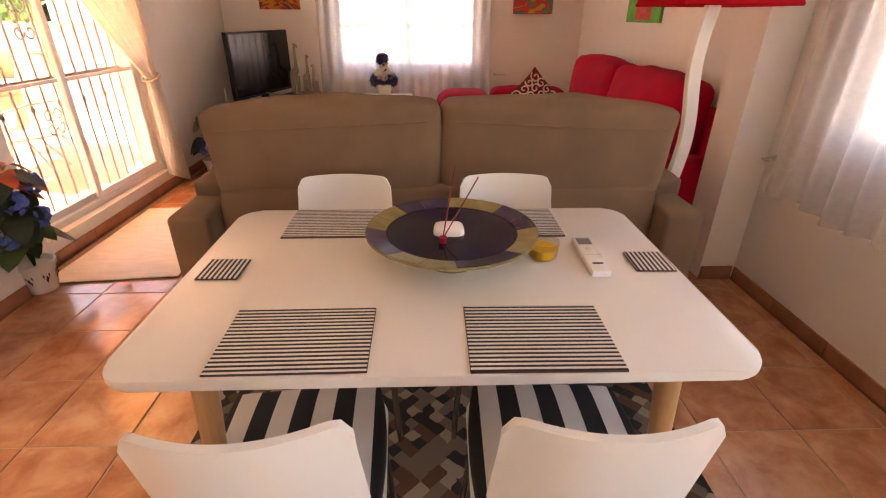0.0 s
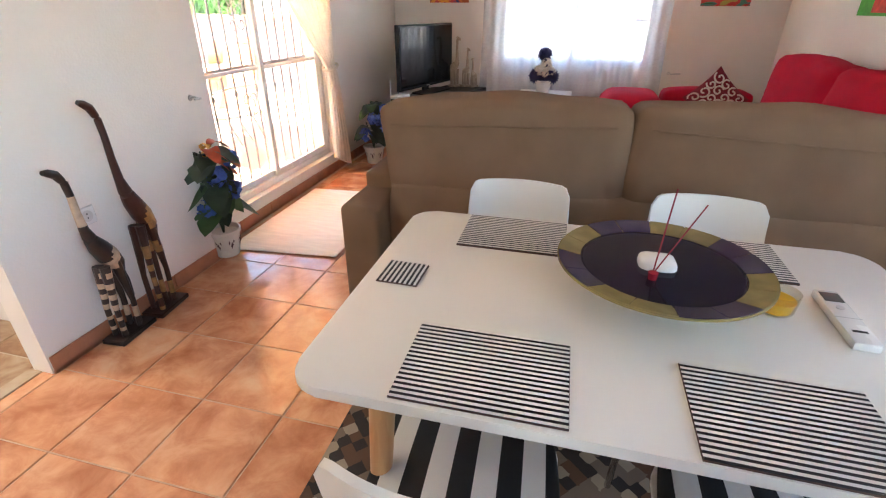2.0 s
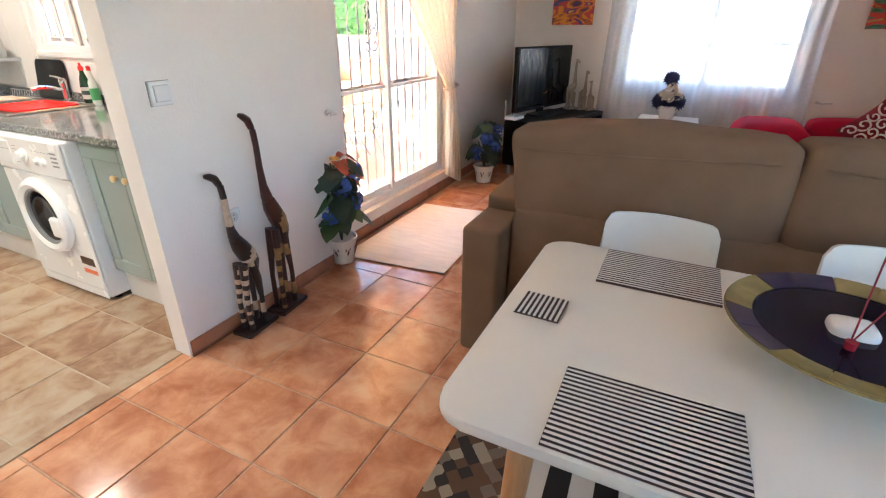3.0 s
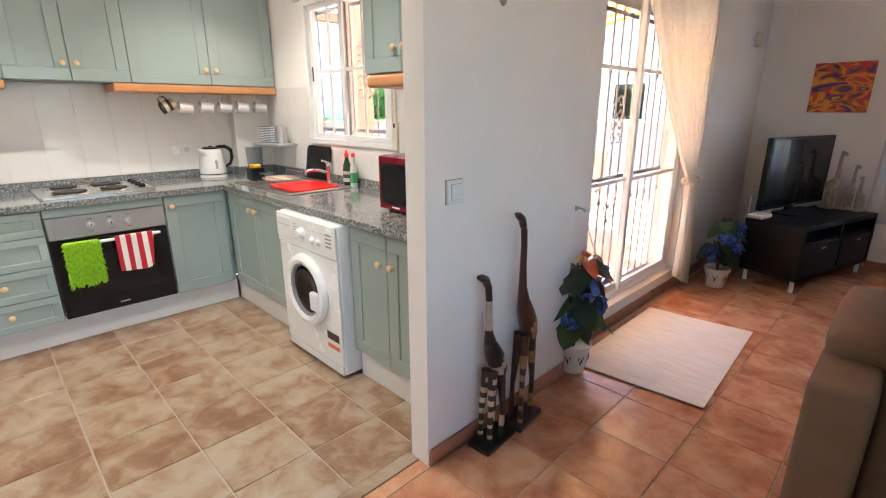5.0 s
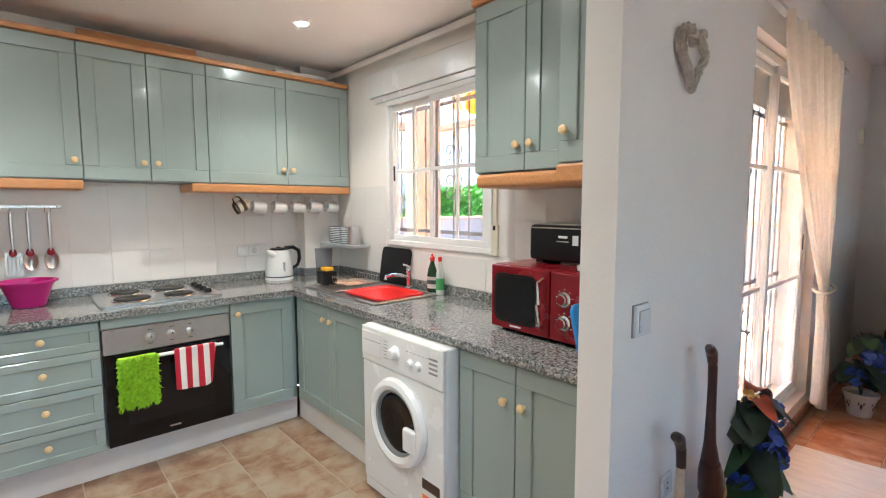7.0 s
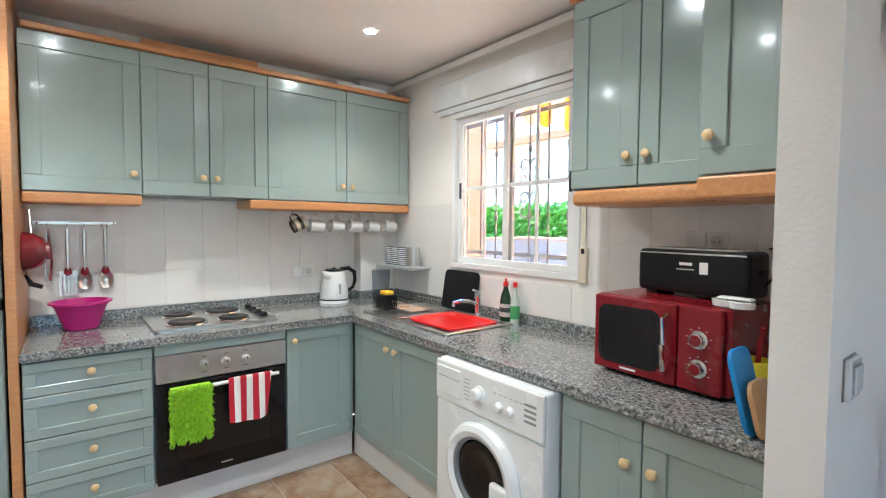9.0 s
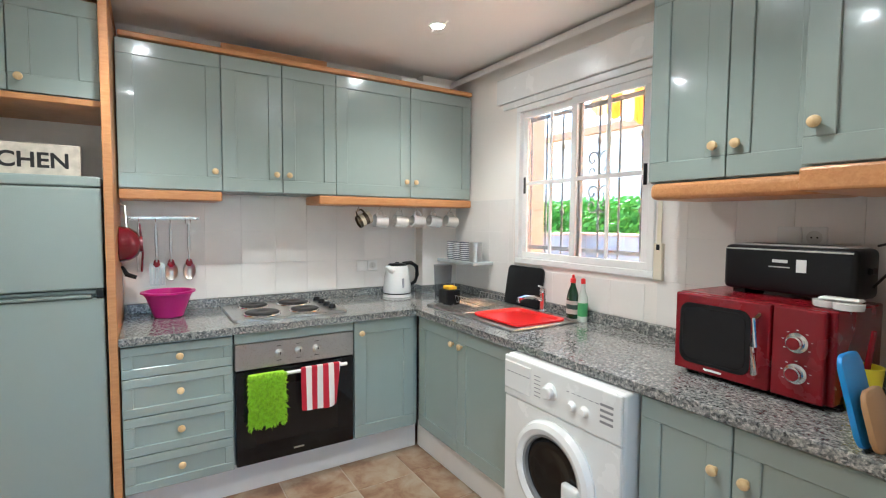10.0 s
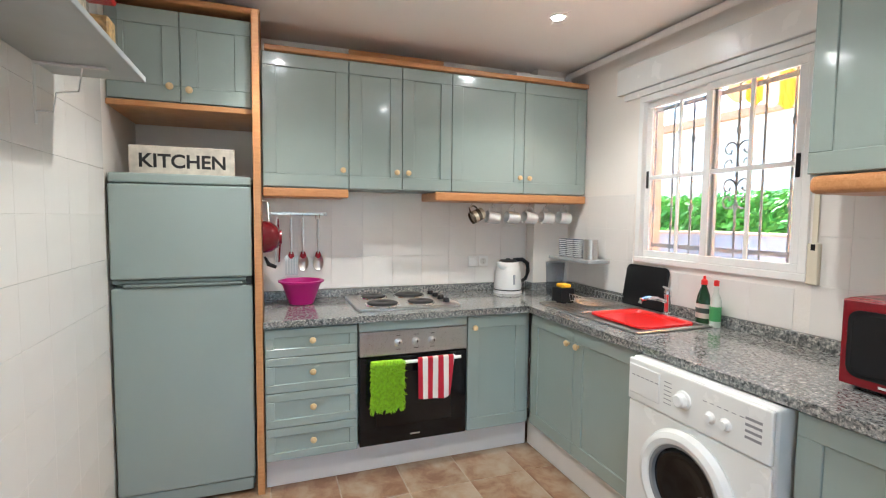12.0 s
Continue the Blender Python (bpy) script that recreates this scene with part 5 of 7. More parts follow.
# ---------- plants ----------
POTW = mat("pot_glaze", (0.74, 0.70, 0.64), 0.25, vary=0.04, scale=10)
POTM = mat("pot_motif", (0.10, 0.05, 0.05), 0.4)
LEAFD = mat("leaf_dark", (0.028, 0.05, 0.028), 0.4, vary=0.35, scale=18)
LEAFG = mat("leaf_green", (0.06, 0.11, 0.035), 0.4, vary=0.3, scale=15)
LEAFR = mat("leaf_red", (0.50, 0.09, 0.04), 0.45, vary=0.5, scale=10)
PETB = mat("petal_blue", (0.06, 0.12, 0.42), 0.6, vary=0.3, scale=20)
PETY = mat("petal_yellow", (0.75, 0.42, 0.10), 0.6, vary=0.2)


def leaf(bm, base, way, length, width, droop, n=6):
    way = Vector(way).normalized()
    side = way.cross(Vector((0, 0, 1)))
    side = side.normalized() if side.length > 0.05 else Vector((1, 0, 0))
    upv = side.cross(way)
    rows = []
    for i in range(n + 1):
        s = i / n
        w = width * math.sin(math.pi * min(1, s * 0.95 + 0.05)) ** 0.7 * (1 - 0.30 * s)
        p = Vector(base) + way * (length * s) - Vector((0, 0, droop * s * s * length)) + upv * 0.02 * math.sin(s * 5)
        rows.append([bm.verts.new(p - side * w + upv * w * 0.25), bm.verts.new(p), bm.verts.new(p + side * w + upv * w * 0.25)])
    for a, b in zip(rows, rows[1:]):
        bm.faces.new((a[0], a[1], b[1], b[0]))
        bm.faces.new((a[1], a[2], b[2], b[1]))


def blossom(bm, c, r, n, rng):
    """A round head of small rounded petals, each lying on the ball."""
    for _ in range(n):
        d = Vector((rng.gauss(0, 1), rng.gauss(0, 1), rng.gauss(0, 1) + 0.3)).normalized()
        d2 = (d + Vector((rng.uniform(-1, 1), rng.uniform(-1, 1), rng.uniform(-1, 1))) * 0.45).normalized()
        e = d2.orthogonal().normalized()
        f = d2.cross(e)
        p = Vector(c) + d * r * rng.uniform(0.72, 1.0)
        q = r * rng.uniform(0.30, 0.44)
        ctr = bm.verts.new(p)
        ring_ = [bm.verts.new(p + (e * math.cos(k * 1.0472) + f * math.sin(k * 1.0472)) * q * (1 if k % 2 else 0.86) + d2 * q * 0.22) for k in range(6)]
        for k in range(6):
            bm.faces.new((ctr, ring_[k], ring_[(k + 1) % 6]))


def daisy(bm, c, r, way, rng, rows=4, petals=18):
    """A double daisy: rows of pointed petals round a centre, the face turned towards way."""
    way = Vector(way).normalized()
    e = way.orthogonal().normalized()
    f = way.cross(e)
    for row in range(rows):
        for k in range(petals - 2 * row):
            a = 2 * math.pi * (k + 0.5 * row) / (petals - 2 * row) + rng.uniform(-0.06, 0.06)
            out = e * math.cos(a) + f * math.sin(a)
            side = e * -math.sin(a) + f * math.cos(a)
            L = r * (1 - 0.2 * row) * rng.uniform(0.92, 1.05)
            w = L * 0.17
            p = Vector(c) + way * (0.010 * row)
            tip = p + out * L + way * (0.010 * row)
            m0 = p + out * L * 0.6
            a0 = bm.verts.new(p)
            v0, v1, v2 = bm.verts.new(m0 - side * w + way * 0.006), bm.verts.new(tip), bm.verts.new(m0 + side * w + way * 0.006)
            bm.faces.new((a0, v0, v1, v2))


def pot_plant(name, at, label, h, seed, leaves, blues, reds, pot_r=0.10, spread=0.2, pot_h=0.16, arc=(0, 6.283), low=0.34):
    rng = random.Random(seed)
    p = thing(name, label, "plant", at)
    pot = part("pot", lathe(bmesh.new(), [(0.0, 0.0), (pot_r * 0.68, 0.0), (pot_r * 0.72, 0.01), (pot_r * 0.95, pot_h * 0.85), (pot_r * 1.03, pot_h * 0.87), (pot_r * 1.04, pot_h), (pot_r * 0.95, pot_h), (pot_r * 0.9, pot_h * 0.85), (0, pot_h * 0.84)], n=32), POTW, p, "white glazed pot with painted leaf motif", world=False, smooth=True)
    for k in range(7):
        a = k * 2 * math.pi / 7 + 0.4
        rr = pot_r * 0.885
        for da, dz, s in ((0, 0, 1), (0.16, 0.02, 0.6), (-0.16, 0.018, 0.6)):
            bm = bmesh.new()
            sheet(bm, lambda u, v: ((rr * (1 + 0.0055) + (v - 0.5) * pot_r * 0.13 * s) * math.cos(a + da + (u - 0.5) * 0.16 * s), (rr * 1.0055 + (v - 0.5) * pot_r * 0.13 * s) * math.sin(a + da + (u - 0.5) * 0.16 * s), pot_h * 0.48 + dz + (v - 0.5) * 0.05 * s * (1 - abs(2 * u - 1) * 0.8)), 4, 2, 0.001)
            part("motif", bm, POTM, pot, world=False)
    bm = bmesh.new()
    for _ in range(5):
        a, t = rng.uniform(0, 6.3), rng.uniform(0.2, 0.8)
        tube(bm, [(0, 0, pot_h * 0.8), (0.03 * math.cos(a), 0.03 * math.sin(a), h * 0.5), (spread * 0.35 * math.cos(a), spread * 0.35 * math.sin(a), h * t + 0.2 * h)], 0.005, 6)
    part("stems", bm, LEAFD, p, world=False, smooth=True)
    for kind, n, m in (("leaf", leaves, LEAFD), ("leaf", leaves // 3, LEAFG), ("red_leaf", reds, LEAFR)):
        for _ in range(n):
            a, z = rng.uniform(*arc), rng.uniform(low, 0.93)
            if kind == "red_leaf":
                z = rng.uniform(0.75, 0.97)
            bm = bmesh.new()
            L = rng.uniform(0.75, 1.15) * spread * (0.75 if z > 0.8 else 1)
            leaf(bm, (0.02 * math.cos(a), 0.02 * math.sin(a), z * h), (math.cos(a), math.sin(a), rng.uniform(0.05, 0.55)), L, L * 0.42, 0.45, 8)
            part(kind, bm, m, p, world=False, smooth=True)
    for k in range(blues):
        a, z = arc[0] + (arc[1] - arc[0]) * (k + 0.5) / blues, (0.50, 0.76, 0.62, 0.84, 0.7, 0.56)[k % 6]
        bm = bmesh.new()
        blossom(bm, (spread * 0.55 * math.cos(a), spread * 0.55 * math.sin(a), z * h), 0.055, 46, rng)
        part("flower_head", bm, PETB, p, "blue hydrangea head", world=False)
    if reds:
        bm = bmesh.new()
        blossom(bm, (0.03, -0.02, h * 0.95), 0.04, 14, rng)
        part("flower_head", bm, PETY, p, "yellow flower head", world=False)
    return p


pot_plant("potted_plant", (-1.545, 2.735, 0), "artificial hydrangea with blue and red leaves in a white pot", 0.66, 5, 20, 4, 4, 0.092, 0.19, 0.165, (-1.75, 1.2), 0.38)
pot_plant("potted_plant", (-1.40, 4.72, 0), "artificial blue hydrangea in a white pot by the curtain", 0.56, 21, 22, 5, 0, 0.095, 0.19, 0.16, (-2.2, 1.7), 0.36)

# flower arrangement on a side table
stb = thing("side_table", "small pale wooden side table by the window", "table", (0.07, 5.87, 0))
part("tabletop", boxes((-0.20, 0.34, 5.66, 6.05, 0.50, 0.525), bevel=0.004), WHITELAC, stb)
for x in (-0.17, 0.31):
    for y in (5.69, 6.02):
        part("leg", boxes((x - 0.02, x + 0.02, y - 0.02, y + 0.02, 0, 0.499), bevel=0.003), WHITELAC, stb)
fa = thing("flower_arrangement", "navy and white silk flowers in a pale pot", "flowers", (0.045, 5.86, 0.5255))
rng = random.Random(2)
part("pot", lathe(bmesh.new(), [(0, 0), (0.06, 0), (0.085, 0.10), (0.09, 0.10), (0.09, 0.125), (0.08, 0.125), (0.07, 0.09), (0, 0.09)], n=28), POTW, fa, world=False, smooth=True)
NAVYP = mat("petal_navy", (0.02, 0.022, 0.10), 0.7, vary=0.3)
WHP = mat("petal_white", (0.72, 0.68, 0.60), 0.7, vary=0.1)
for c_, r_, way_ in (((-0.085, -0.03, 0.165), 0.085, (-0.5, -1, 0.1)), ((0.085, -0.03, 0.165), 0.085, (0.5, -1, 0.1)), ((0.0, -0.05, 0.14), 0.07, (0, -1, -0.1)), ((-0.01, 0.01, 0.37), 0.085, (0, -1, 0.5)), ((0.0, 0.06, 0.22), 0.085, (0, 1, 0.3))):
    bm = bmesh.new()
    daisy(bm, c_, r_, way_, rng)
    part("flower_head", bm, NAVYP, fa, "navy silk daisy", world=False)
for c_, r_ in (((0.01, -0.03, 0.275), 0.062), ((0.06, -0.03, 0.215), 0.05), ((-0.045, -0.03, 0.22), 0.052), ((0.0, -0.06, 0.20), 0.045)):
    bm = bmesh.new()
    blossom(bm, c_, r_, 44, rng)
    part("flower_head", bm, WHP, fa, "white silk blossom", world=False)
part("stem", tube(bmesh.new(), [(0, 0, 0.09), (0.005, 0.0, 0.22), (-0.008, 0.012, 0.36)], 0.006, 6), LEAFD, fa, world=False)

# ---------- curtains ----------
CURT = thing("curtain", "cream voile curtain tied back beside the terrace door", "curtain", (-1.58, 4.4, 0.02))


def tied(u, v):
    """u across the cloth, v from the rail (0) to the hem (1)."""
    tie = 0.60
    if v < tie:
        s = v / tie
        e = s ** 1.25
        a = (3.12 + 1.30 * u) * (1 - e) + (4.29 + 0.10 * u) * e
        sag = 0.16 * math.sin(math.pi * s) * (1 - u) * -0.45
        y = a + sag * 0
        z = 2.28 - (2.28 - 0.88) * (s ** (0.92 + 0.25 * u))
    else:
        s = (v - tie) / (1 - tie)
        w = 0.10 + 0.19 * s ** 0.8
        y = 4.29 + 0.02 * s + w * (u - 0.15 * s)
        z = 0.88 - (0.86 - 0.14 * (1 - u) * s) * s
    amp = 0.022 if v > tie else 0.026 * (1 - 0.5 * v / tie)
    f = 2 * math.pi * (7 * u) + 1.5 * v
    x = -1.575 + amp * math.sin(f) + 0.012 * math.sin(2.7 * f + 2 * v)
    return (x, y, z)


cl = part("cloth", sheet(bmesh.new(), tied, 90, 60), CREAMC, CURT, smooth=True, angle=180)
part("tieback", tube(bmesh.new(), [(-1.575 + 0.055 * math.cos(a / 12 * 2 * math.pi), 4.345 + 0.075 * math.sin(a / 12 * 2 * math.pi), 0.885 + 0.02 * math.sin(a / 12 * 2 * math.pi)) for a in range(12)], 0.010, 6, True), CREAMC, CURT, smooth=True)
cr = thing("curtain_rail", "white curtain rail over the terrace door", "rail", (-1.60, 3.7, 2.28))
part("rail", boxes((-1.615, -1.585, 2.85, 4.72, 2.285, 2.31), bevel=0.003), WHITEP, cr)
part("bracket", boxes((XD, -1.615, 2.9, 2.93, 2.285, 2.31), (XD, -1.615, 4.6, 4.63, 2.285, 2.31)), WHITEP, cr)


def holdback(x, y, z, sx, sy, label="brushed metal curtain holdback hook on the wall"):
    h = thing("curtain_holdback", label, "hook", (x, y, z))
    if sx:
        pts = [(0, 0, 0), (sx * 0.03, 0, 0.005), (sx * 0.06, 0, -0.004), (sx * 0.085, -0.02, 0.004), (sx * 0.09, -0.07, 0.006)]
    else:
        pts = [(0, 0, 0), (0, sy * 0.03, 0.005), (0.02, sy * 0.06, -0.004), (0.06, sy * 0.085, 0.004), (0.10, sy * 0.09, 0.006)]
    part("arm", tube(bmesh.new(), pts, 0.006, 8), STEEL, h, world=False, smooth=True)
    part("rose", lathe(bmesh.new(), [(0.016, 0), (0.014, 0.008), (0, 0.01)], n=14, m=Matrix.Rotation(radians(90 if sx >= 0 else -90), 4, "Y") if sx else Matrix.Rotation(radians(90), 4, "X")), STEEL, h, world=False)


holdback(XD, 2.83, 0.88, 1, 0)
holdback(XD, 4.47, 0.89, 1, 0)
holdback(XR, 2.70, 0.70, -1, 0)
holdback(1.27, YF, 0.72, 0, -1)


def sheer(name, axis, plane, a0, a1, z0, z1, label, amp=0.02, folds=14, wob=0.0):
    c = thing(name, label, "curtain", ((a0 + a1) / 2, plane, z0) if axis == "x" else (plane, (a0 + a1) / 2, z0))

    def f(u, v):
        a = a0 + (a1 - a0) * u + 0.012 * math.sin(9 * u + 4 * v)
        d = plane + amp * math.sin(2 * math.pi * folds * u + 0.8 * math.sin(3 * v)) + 0.5 * amp * math.sin(5.3 * folds * u)
        z = z1 + (z0 - z1) * v + wob * u * v + (0.012 * math.sin(30 * u) if v > 0.99 else 0)
        return (a, d, z) if axis == "x" else (d, a, z)
    part("cloth", sheet(bmesh.new(), f, 150, 14), SHEER, c, smooth=True, angle=180)
    rail = boxes((a0 - 0.08, a1 + 0.08, plane - 0.012, plane + 0.012, z1, z1 + 0.024)) if axis == "x" else boxes((plane - 0.012, plane + 0.012, a0 - 0.08, a1 + 0.08, z1, z1 + 0.024))
    part("rail", rail, WHITEP, c)


sheer("curtain", "x", YF - 0.06, -0.66, 1.20, 0.42, 2.25, "white sheer voile curtain over the end window", 0.015, 16)
sheer("curtain", "y", XR - 0.07, 0.75, 2.62, 0.56, 2.25, "white sheer voile curtain over the side window", 0.02, 16)

# ---------- pictures on the walls ----------


def picture(name, origin_, axis, w, h, label, blobs, ground):
    p = thing(name, label, "painting", origin_)
    cm = mat("canvas_" + name, ground, 0.6, vary=0.25, scale=14, bump=0.3)

    def put(nm, a0, a1, z0, z1, d0, d1, m):
        rows = (a0, a1, -d1, -d0, z0, z1) if axis == "x" else (-d1, -d0, a0, a1, z0, z1)
        return part(nm, boxes(rows), m, p, world=False)
    put("canvas", -w / 2, w / 2, 0, h, 0, 0.022, cm)
    for i, (u0, u1, v0, v1, col) in enumerate(blobs):
        put("paint", -w / 2 + w * u0, -w / 2 + w * u1, h * v0, h * v1, 0.0222 + 0.0003 * i, 0.0226 + 0.0003 * i, mat("paint", col, 0.55, vary=0.3, scale=25, bump=0.4, bscale=90))
    return p


def painted(name, origin_, axis, w, h, label, cols, scale, seed):
    p = thing(name, label, "painting", origin_)
    m = mat("canvas_" + name + str(seed), (0.5, 0.5, 0.5), 0.6, bump=0.3, bscale=120)
    nt = m.node_tree
    tc = nt.nodes.new("ShaderNodeTexCoord")
    mp = nt.nodes.new("ShaderNodeMapping")
    mp.inputs["Location"].default_value = (seed, seed, seed)
    mp.inputs["Scale"].default_value = (1, 1, 1.8)
    nt.links.new(tc.outputs["Object"], mp.inputs[0])
    n = nt.nodes.new("ShaderNodeTexNoise")
    n.inputs["Scale"].default_value = scale
    n.inputs["Detail"].default_value = 2
    n.inputs["Distortion"].default_value = 1.2
    nt.links.new(mp.outputs[0], n.inputs["Vector"])
    r = ramp_node(nt, [(0.28 + 0.44 * i / (len(cols) - 1), c) for i, c in enumerate(cols)])
    r.color_ramp.interpolation = "CONSTANT"
    nt.links.new(n.outputs[0], r.inputs[0])
    nt.links.new(r.outputs[0], nt.nodes["Principled BSDF"].inputs["Base Color"])
    rows = (-w / 2, w / 2, -0.024, 0, 0, h) if axis == "x" else (-0.024, 0, -w / 2, w / 2, 0, h)
    part("canvas", boxes(rows, bevel=0.003), m, p, world=False)
    return p


painted("painting", (-1.03, YF, 1.36), "x", 0.42, 0.42, "unframed abstract canvas in orange, purple and blue", [(0.08, 0.03, 0.10), (0.45, 0.10, 0.03), (0.75, 0.28, 0.03), (0.55, 0.06, 0.05), (0.05, 0.06, 0.20), (0.80, 0.45, 0.05)], 5, 1.7)
painted("painting", (1.64, YF, 1.33), "x", 0.42, 0.42, "unframed abstract canvas in red, green and yellow", [(0.04, 0.16, 0.05), (0.10, 0.22, 0.16), (0.60, 0.05, 0.04), (0.45, 0.36, 0.08), (0.05, 0.10, 0.2)], 6, 4.2)
pic = picture("painting", (XR, 4.53, 1.27), "y", 0.62, 0.62, "canvas with a red square on a bright green ground", [(0.25, 0.72, 0.03, 0.80, (0.62, 0.05, 0.03))], (0.09, 0.42, 0.05))

# ---------- things on the partition ----------
s = thing("light_switch", "white light switch on the partition", "switch", (XW, 1.785, 1.105))
# grey sheets behind plate and rocker paint in the shadow lines round them
part("shadow_rim", boxes((0, 0.003, -0.0445, 0.0445, -0.0445, 0.0445)), mat("switch_shadow_gap", (0.30, 0.29, 0.27), 0.6), s, world=False)
part("plate", boxes((0.003, 0.014, -0.043, 0.043, -0.043, 0.043), bevel=0.004, seg=2), WHITEP, s, world=False)
part("rocker_shadow", boxes((0.0141, 0.0146, -0.0295, 0.0295, -0.0295, 0.0295)), mat("rocker_shadow", (0.35, 0.34, 0.32), 0.6), s, world=False)
part("rocker", boxes((0.0147, 0.020, -0.028, 0.028, -0.028, 0.028), bevel=0.002), WHITEP, s, world=False)
def socket(at, axis, sx, n=1, label="white plastic wall socket plate"):
    s = thing("wall_socket", label, "socket", at)
    turn = Matrix.Rotation(radians(90), 4, "Y") if axis == "x" else Matrix.Rotation(radians(90), 4, "X")
    for k in range(n):
        o = (k - (n - 1) / 2) * 0.078
        bm = boxes((-0.038, 0.038, -0.038, 0.038, 0, 0.008), bevel=0.003)
        bmesh.ops.transform(bm, matrix=Matrix.Translation((0, o, 0) if axis == "x" else (o, 0, 0)) @ turn, verts=bm.verts)
        f = part("plate", bm, WHITEP, s, world=False)
        if k == n - 1:
            bm = lathe(bmesh.new(), [(0.024, 0.008), (0.024, 0.0095), (0.021, 0.0095), (0.020, 0.0085), (0, 0.0085)], n=24)
            bmesh.ops.transform(bm, matrix=Matrix.Translation((0, o, 0) if axis == "x" else (o, 0, 0)) @ turn, verts=bm.verts)
            part("well", bm, mat("socket_grey", (0.62, 0.61, 0.58), 0.35), f, world=False, smooth=True)
            for d in (-0.009, 0.009):
                bm = lathe(bmesh.new(), [(0.003, 0.0085), (0.003, 0.0099), (0, 0.0099)], (d, 0, 0), n=8)
                bmesh.ops.transform(bm, matrix=Matrix.Translation((0, o, 0) if axis == "x" else (o, 0, 0)) @ turn, verts=bm.verts)
                part("hole", bm, BLACK, f, world=False)


socket((XW, 1.995, 0.545), "x", 1)
socket((XK + 0.004, 1.765, 1.095), "x", 1, 2, "white double wall socket above the worktop")
socket((-2.12, YK, 1.36), "y", -1, 2, "white double wall socket above the toaster")
sn = thing("wall_sensor", "small cream plastic sensor on the wall", "sensor", (XD, 5.75, 1.98))
part("case", boxes((0, 0.04, -0.035, 0.035, -0.06, 0.06), bevel=0.01, seg=2), CREAMP, sn, world=False)
# wicker heart
WICK = mat("pale_wicker", (0.55, 0.48, 0.40), 0.8, vary=0.25, scale=40)
hr = thing("wicker_heart", "pale woven wicker heart hanging on the wall", "ornament", (XW, 2.008, 1.835))
rng = random.Random(6)
def heart(a, s=1.0):
    x = 16 * math.sin(a) ** 3
    z = 13 * math.cos(a) - 5 * math.cos(2 * a) - 2 * math.cos(3 * a) - math.cos(4 * a)
    return x / 16 * 0.098 * s, (z + 2) / 16 * 0.105 * s
for k in range(12):
    ph, rr = rng.uniform(0, 6), rng.uniform(0.006, 0.014)
    pts = []
    for i in range(48):
        a = 2 * math.pi * i / 48
        y, z = heart(a, 0.85 + 0.13 * math.sin(a * (5 + k % 3) + ph))
        pts.append((0.024 + rr * math.cos(a * (6 + k % 4) + ph), y, z))
    part("cane", tube(bmesh.new(), pts, 0.003, 5, True), WICK, hr, world=False, smooth=True)

# ---------- things on the kitchen worktops ----------
ZC = 0.8865


def text_mesh(name, words, size, m, material, parent, label=""):
    cu = bpy.data.curves.new(name, "FONT")
    cu.body, cu.size, cu.extrude, cu.align_x, cu.offset = words, size, 0.0008, "CENTER", 0.0022
    tmp = new(name + "_outline", cu)
    dg = bpy.context.evaluated_depsgraph_get()
    me = bpy.data.meshes.new_from_object(tmp.evaluated_get(dg))
    bpy.data.objects.remove(tmp)
    me.materials.clear()
    me.materials.append(material)
    me.transform(m)
    ob = new(name, me)
    ob.parent = parent
    if label:
        ob["label"] = label
    return ob


# kettle
k = thing("kettle", "white plastic electric kettle with a black handle", "kettle", (-4.33, 1.935, ZC))
k.matrix_basis = k.matrix_basis @ Matrix.Diagonal((1.22, 1.22, 1.0, 1))
part("base", lathe(bmesh.new(), [(0, 0), (0.082, 0), (0.08, 0.018), (0, 0.019)], n=32), WHITEP, k, world=False, smooth=True)
part("band", lathe(bmesh.new(), [(0.079, 0.020), (0.079, 0.026), (0, 0.026)], n=32), BLACK, k, world=False)
part("jug", lathe(bmesh.new(), [(0, 0.0265), (0.078, 0.0265), (0.080, 0.05), (0.072, 0.14), (0.060, 0.205), (0.056, 0.212), (0, 0.214)], n=32), WHITEP, k, world=False, smooth=True)
part("lid", lathe(bmesh.new(), [(0.055, 0.214), (0.045, 0.226), (0.012, 0.230), (0.01, 0.236), (0, 0.238)], n=24), BLACK, k, world=False, smooth=True)
part("spout", tube(bmesh.new(), [(0.03, -0.04, 0.18), (0.035, -0.072, 0.205), (0.038, -0.085, 0.215)], [0.026, 0.018, 0.008], 10), WHITEP, k, world=False, smooth=True)
part("handle", tube(bmesh.new(), [(0.0, 0.04, 0.225), (0.0, 0.09, 0.228), (0.0, 0.125, 0.20), (0.0, 0.13, 0.14), (0.0, 0.115, 0.09), (0.0, 0.08, 0.07)], [0.013, 0.014, 0.013, 0.012, 0.011, 0.010], 10), BLACK, k, "black curved handle", world=False, smooth=True)
part("water_gauge", boxes((0.072, 0.0785, -0.006, 0.006, 0.06, 0.13), bevel=0.001), mat("gauge_grey", (0.35, 0.38, 0.4), 0.2), k, world=False)

# mugs on hooks
MUGW = mat("white_china", (0.80, 0.79, 0.76), 0.12, vary=0.02)
MUGB = stripe_mat("mug_bands", 2, 0.05, (0.06, 0.045, 0.03), (0.55, 0.48, 0.36), 0.5, 0.2)


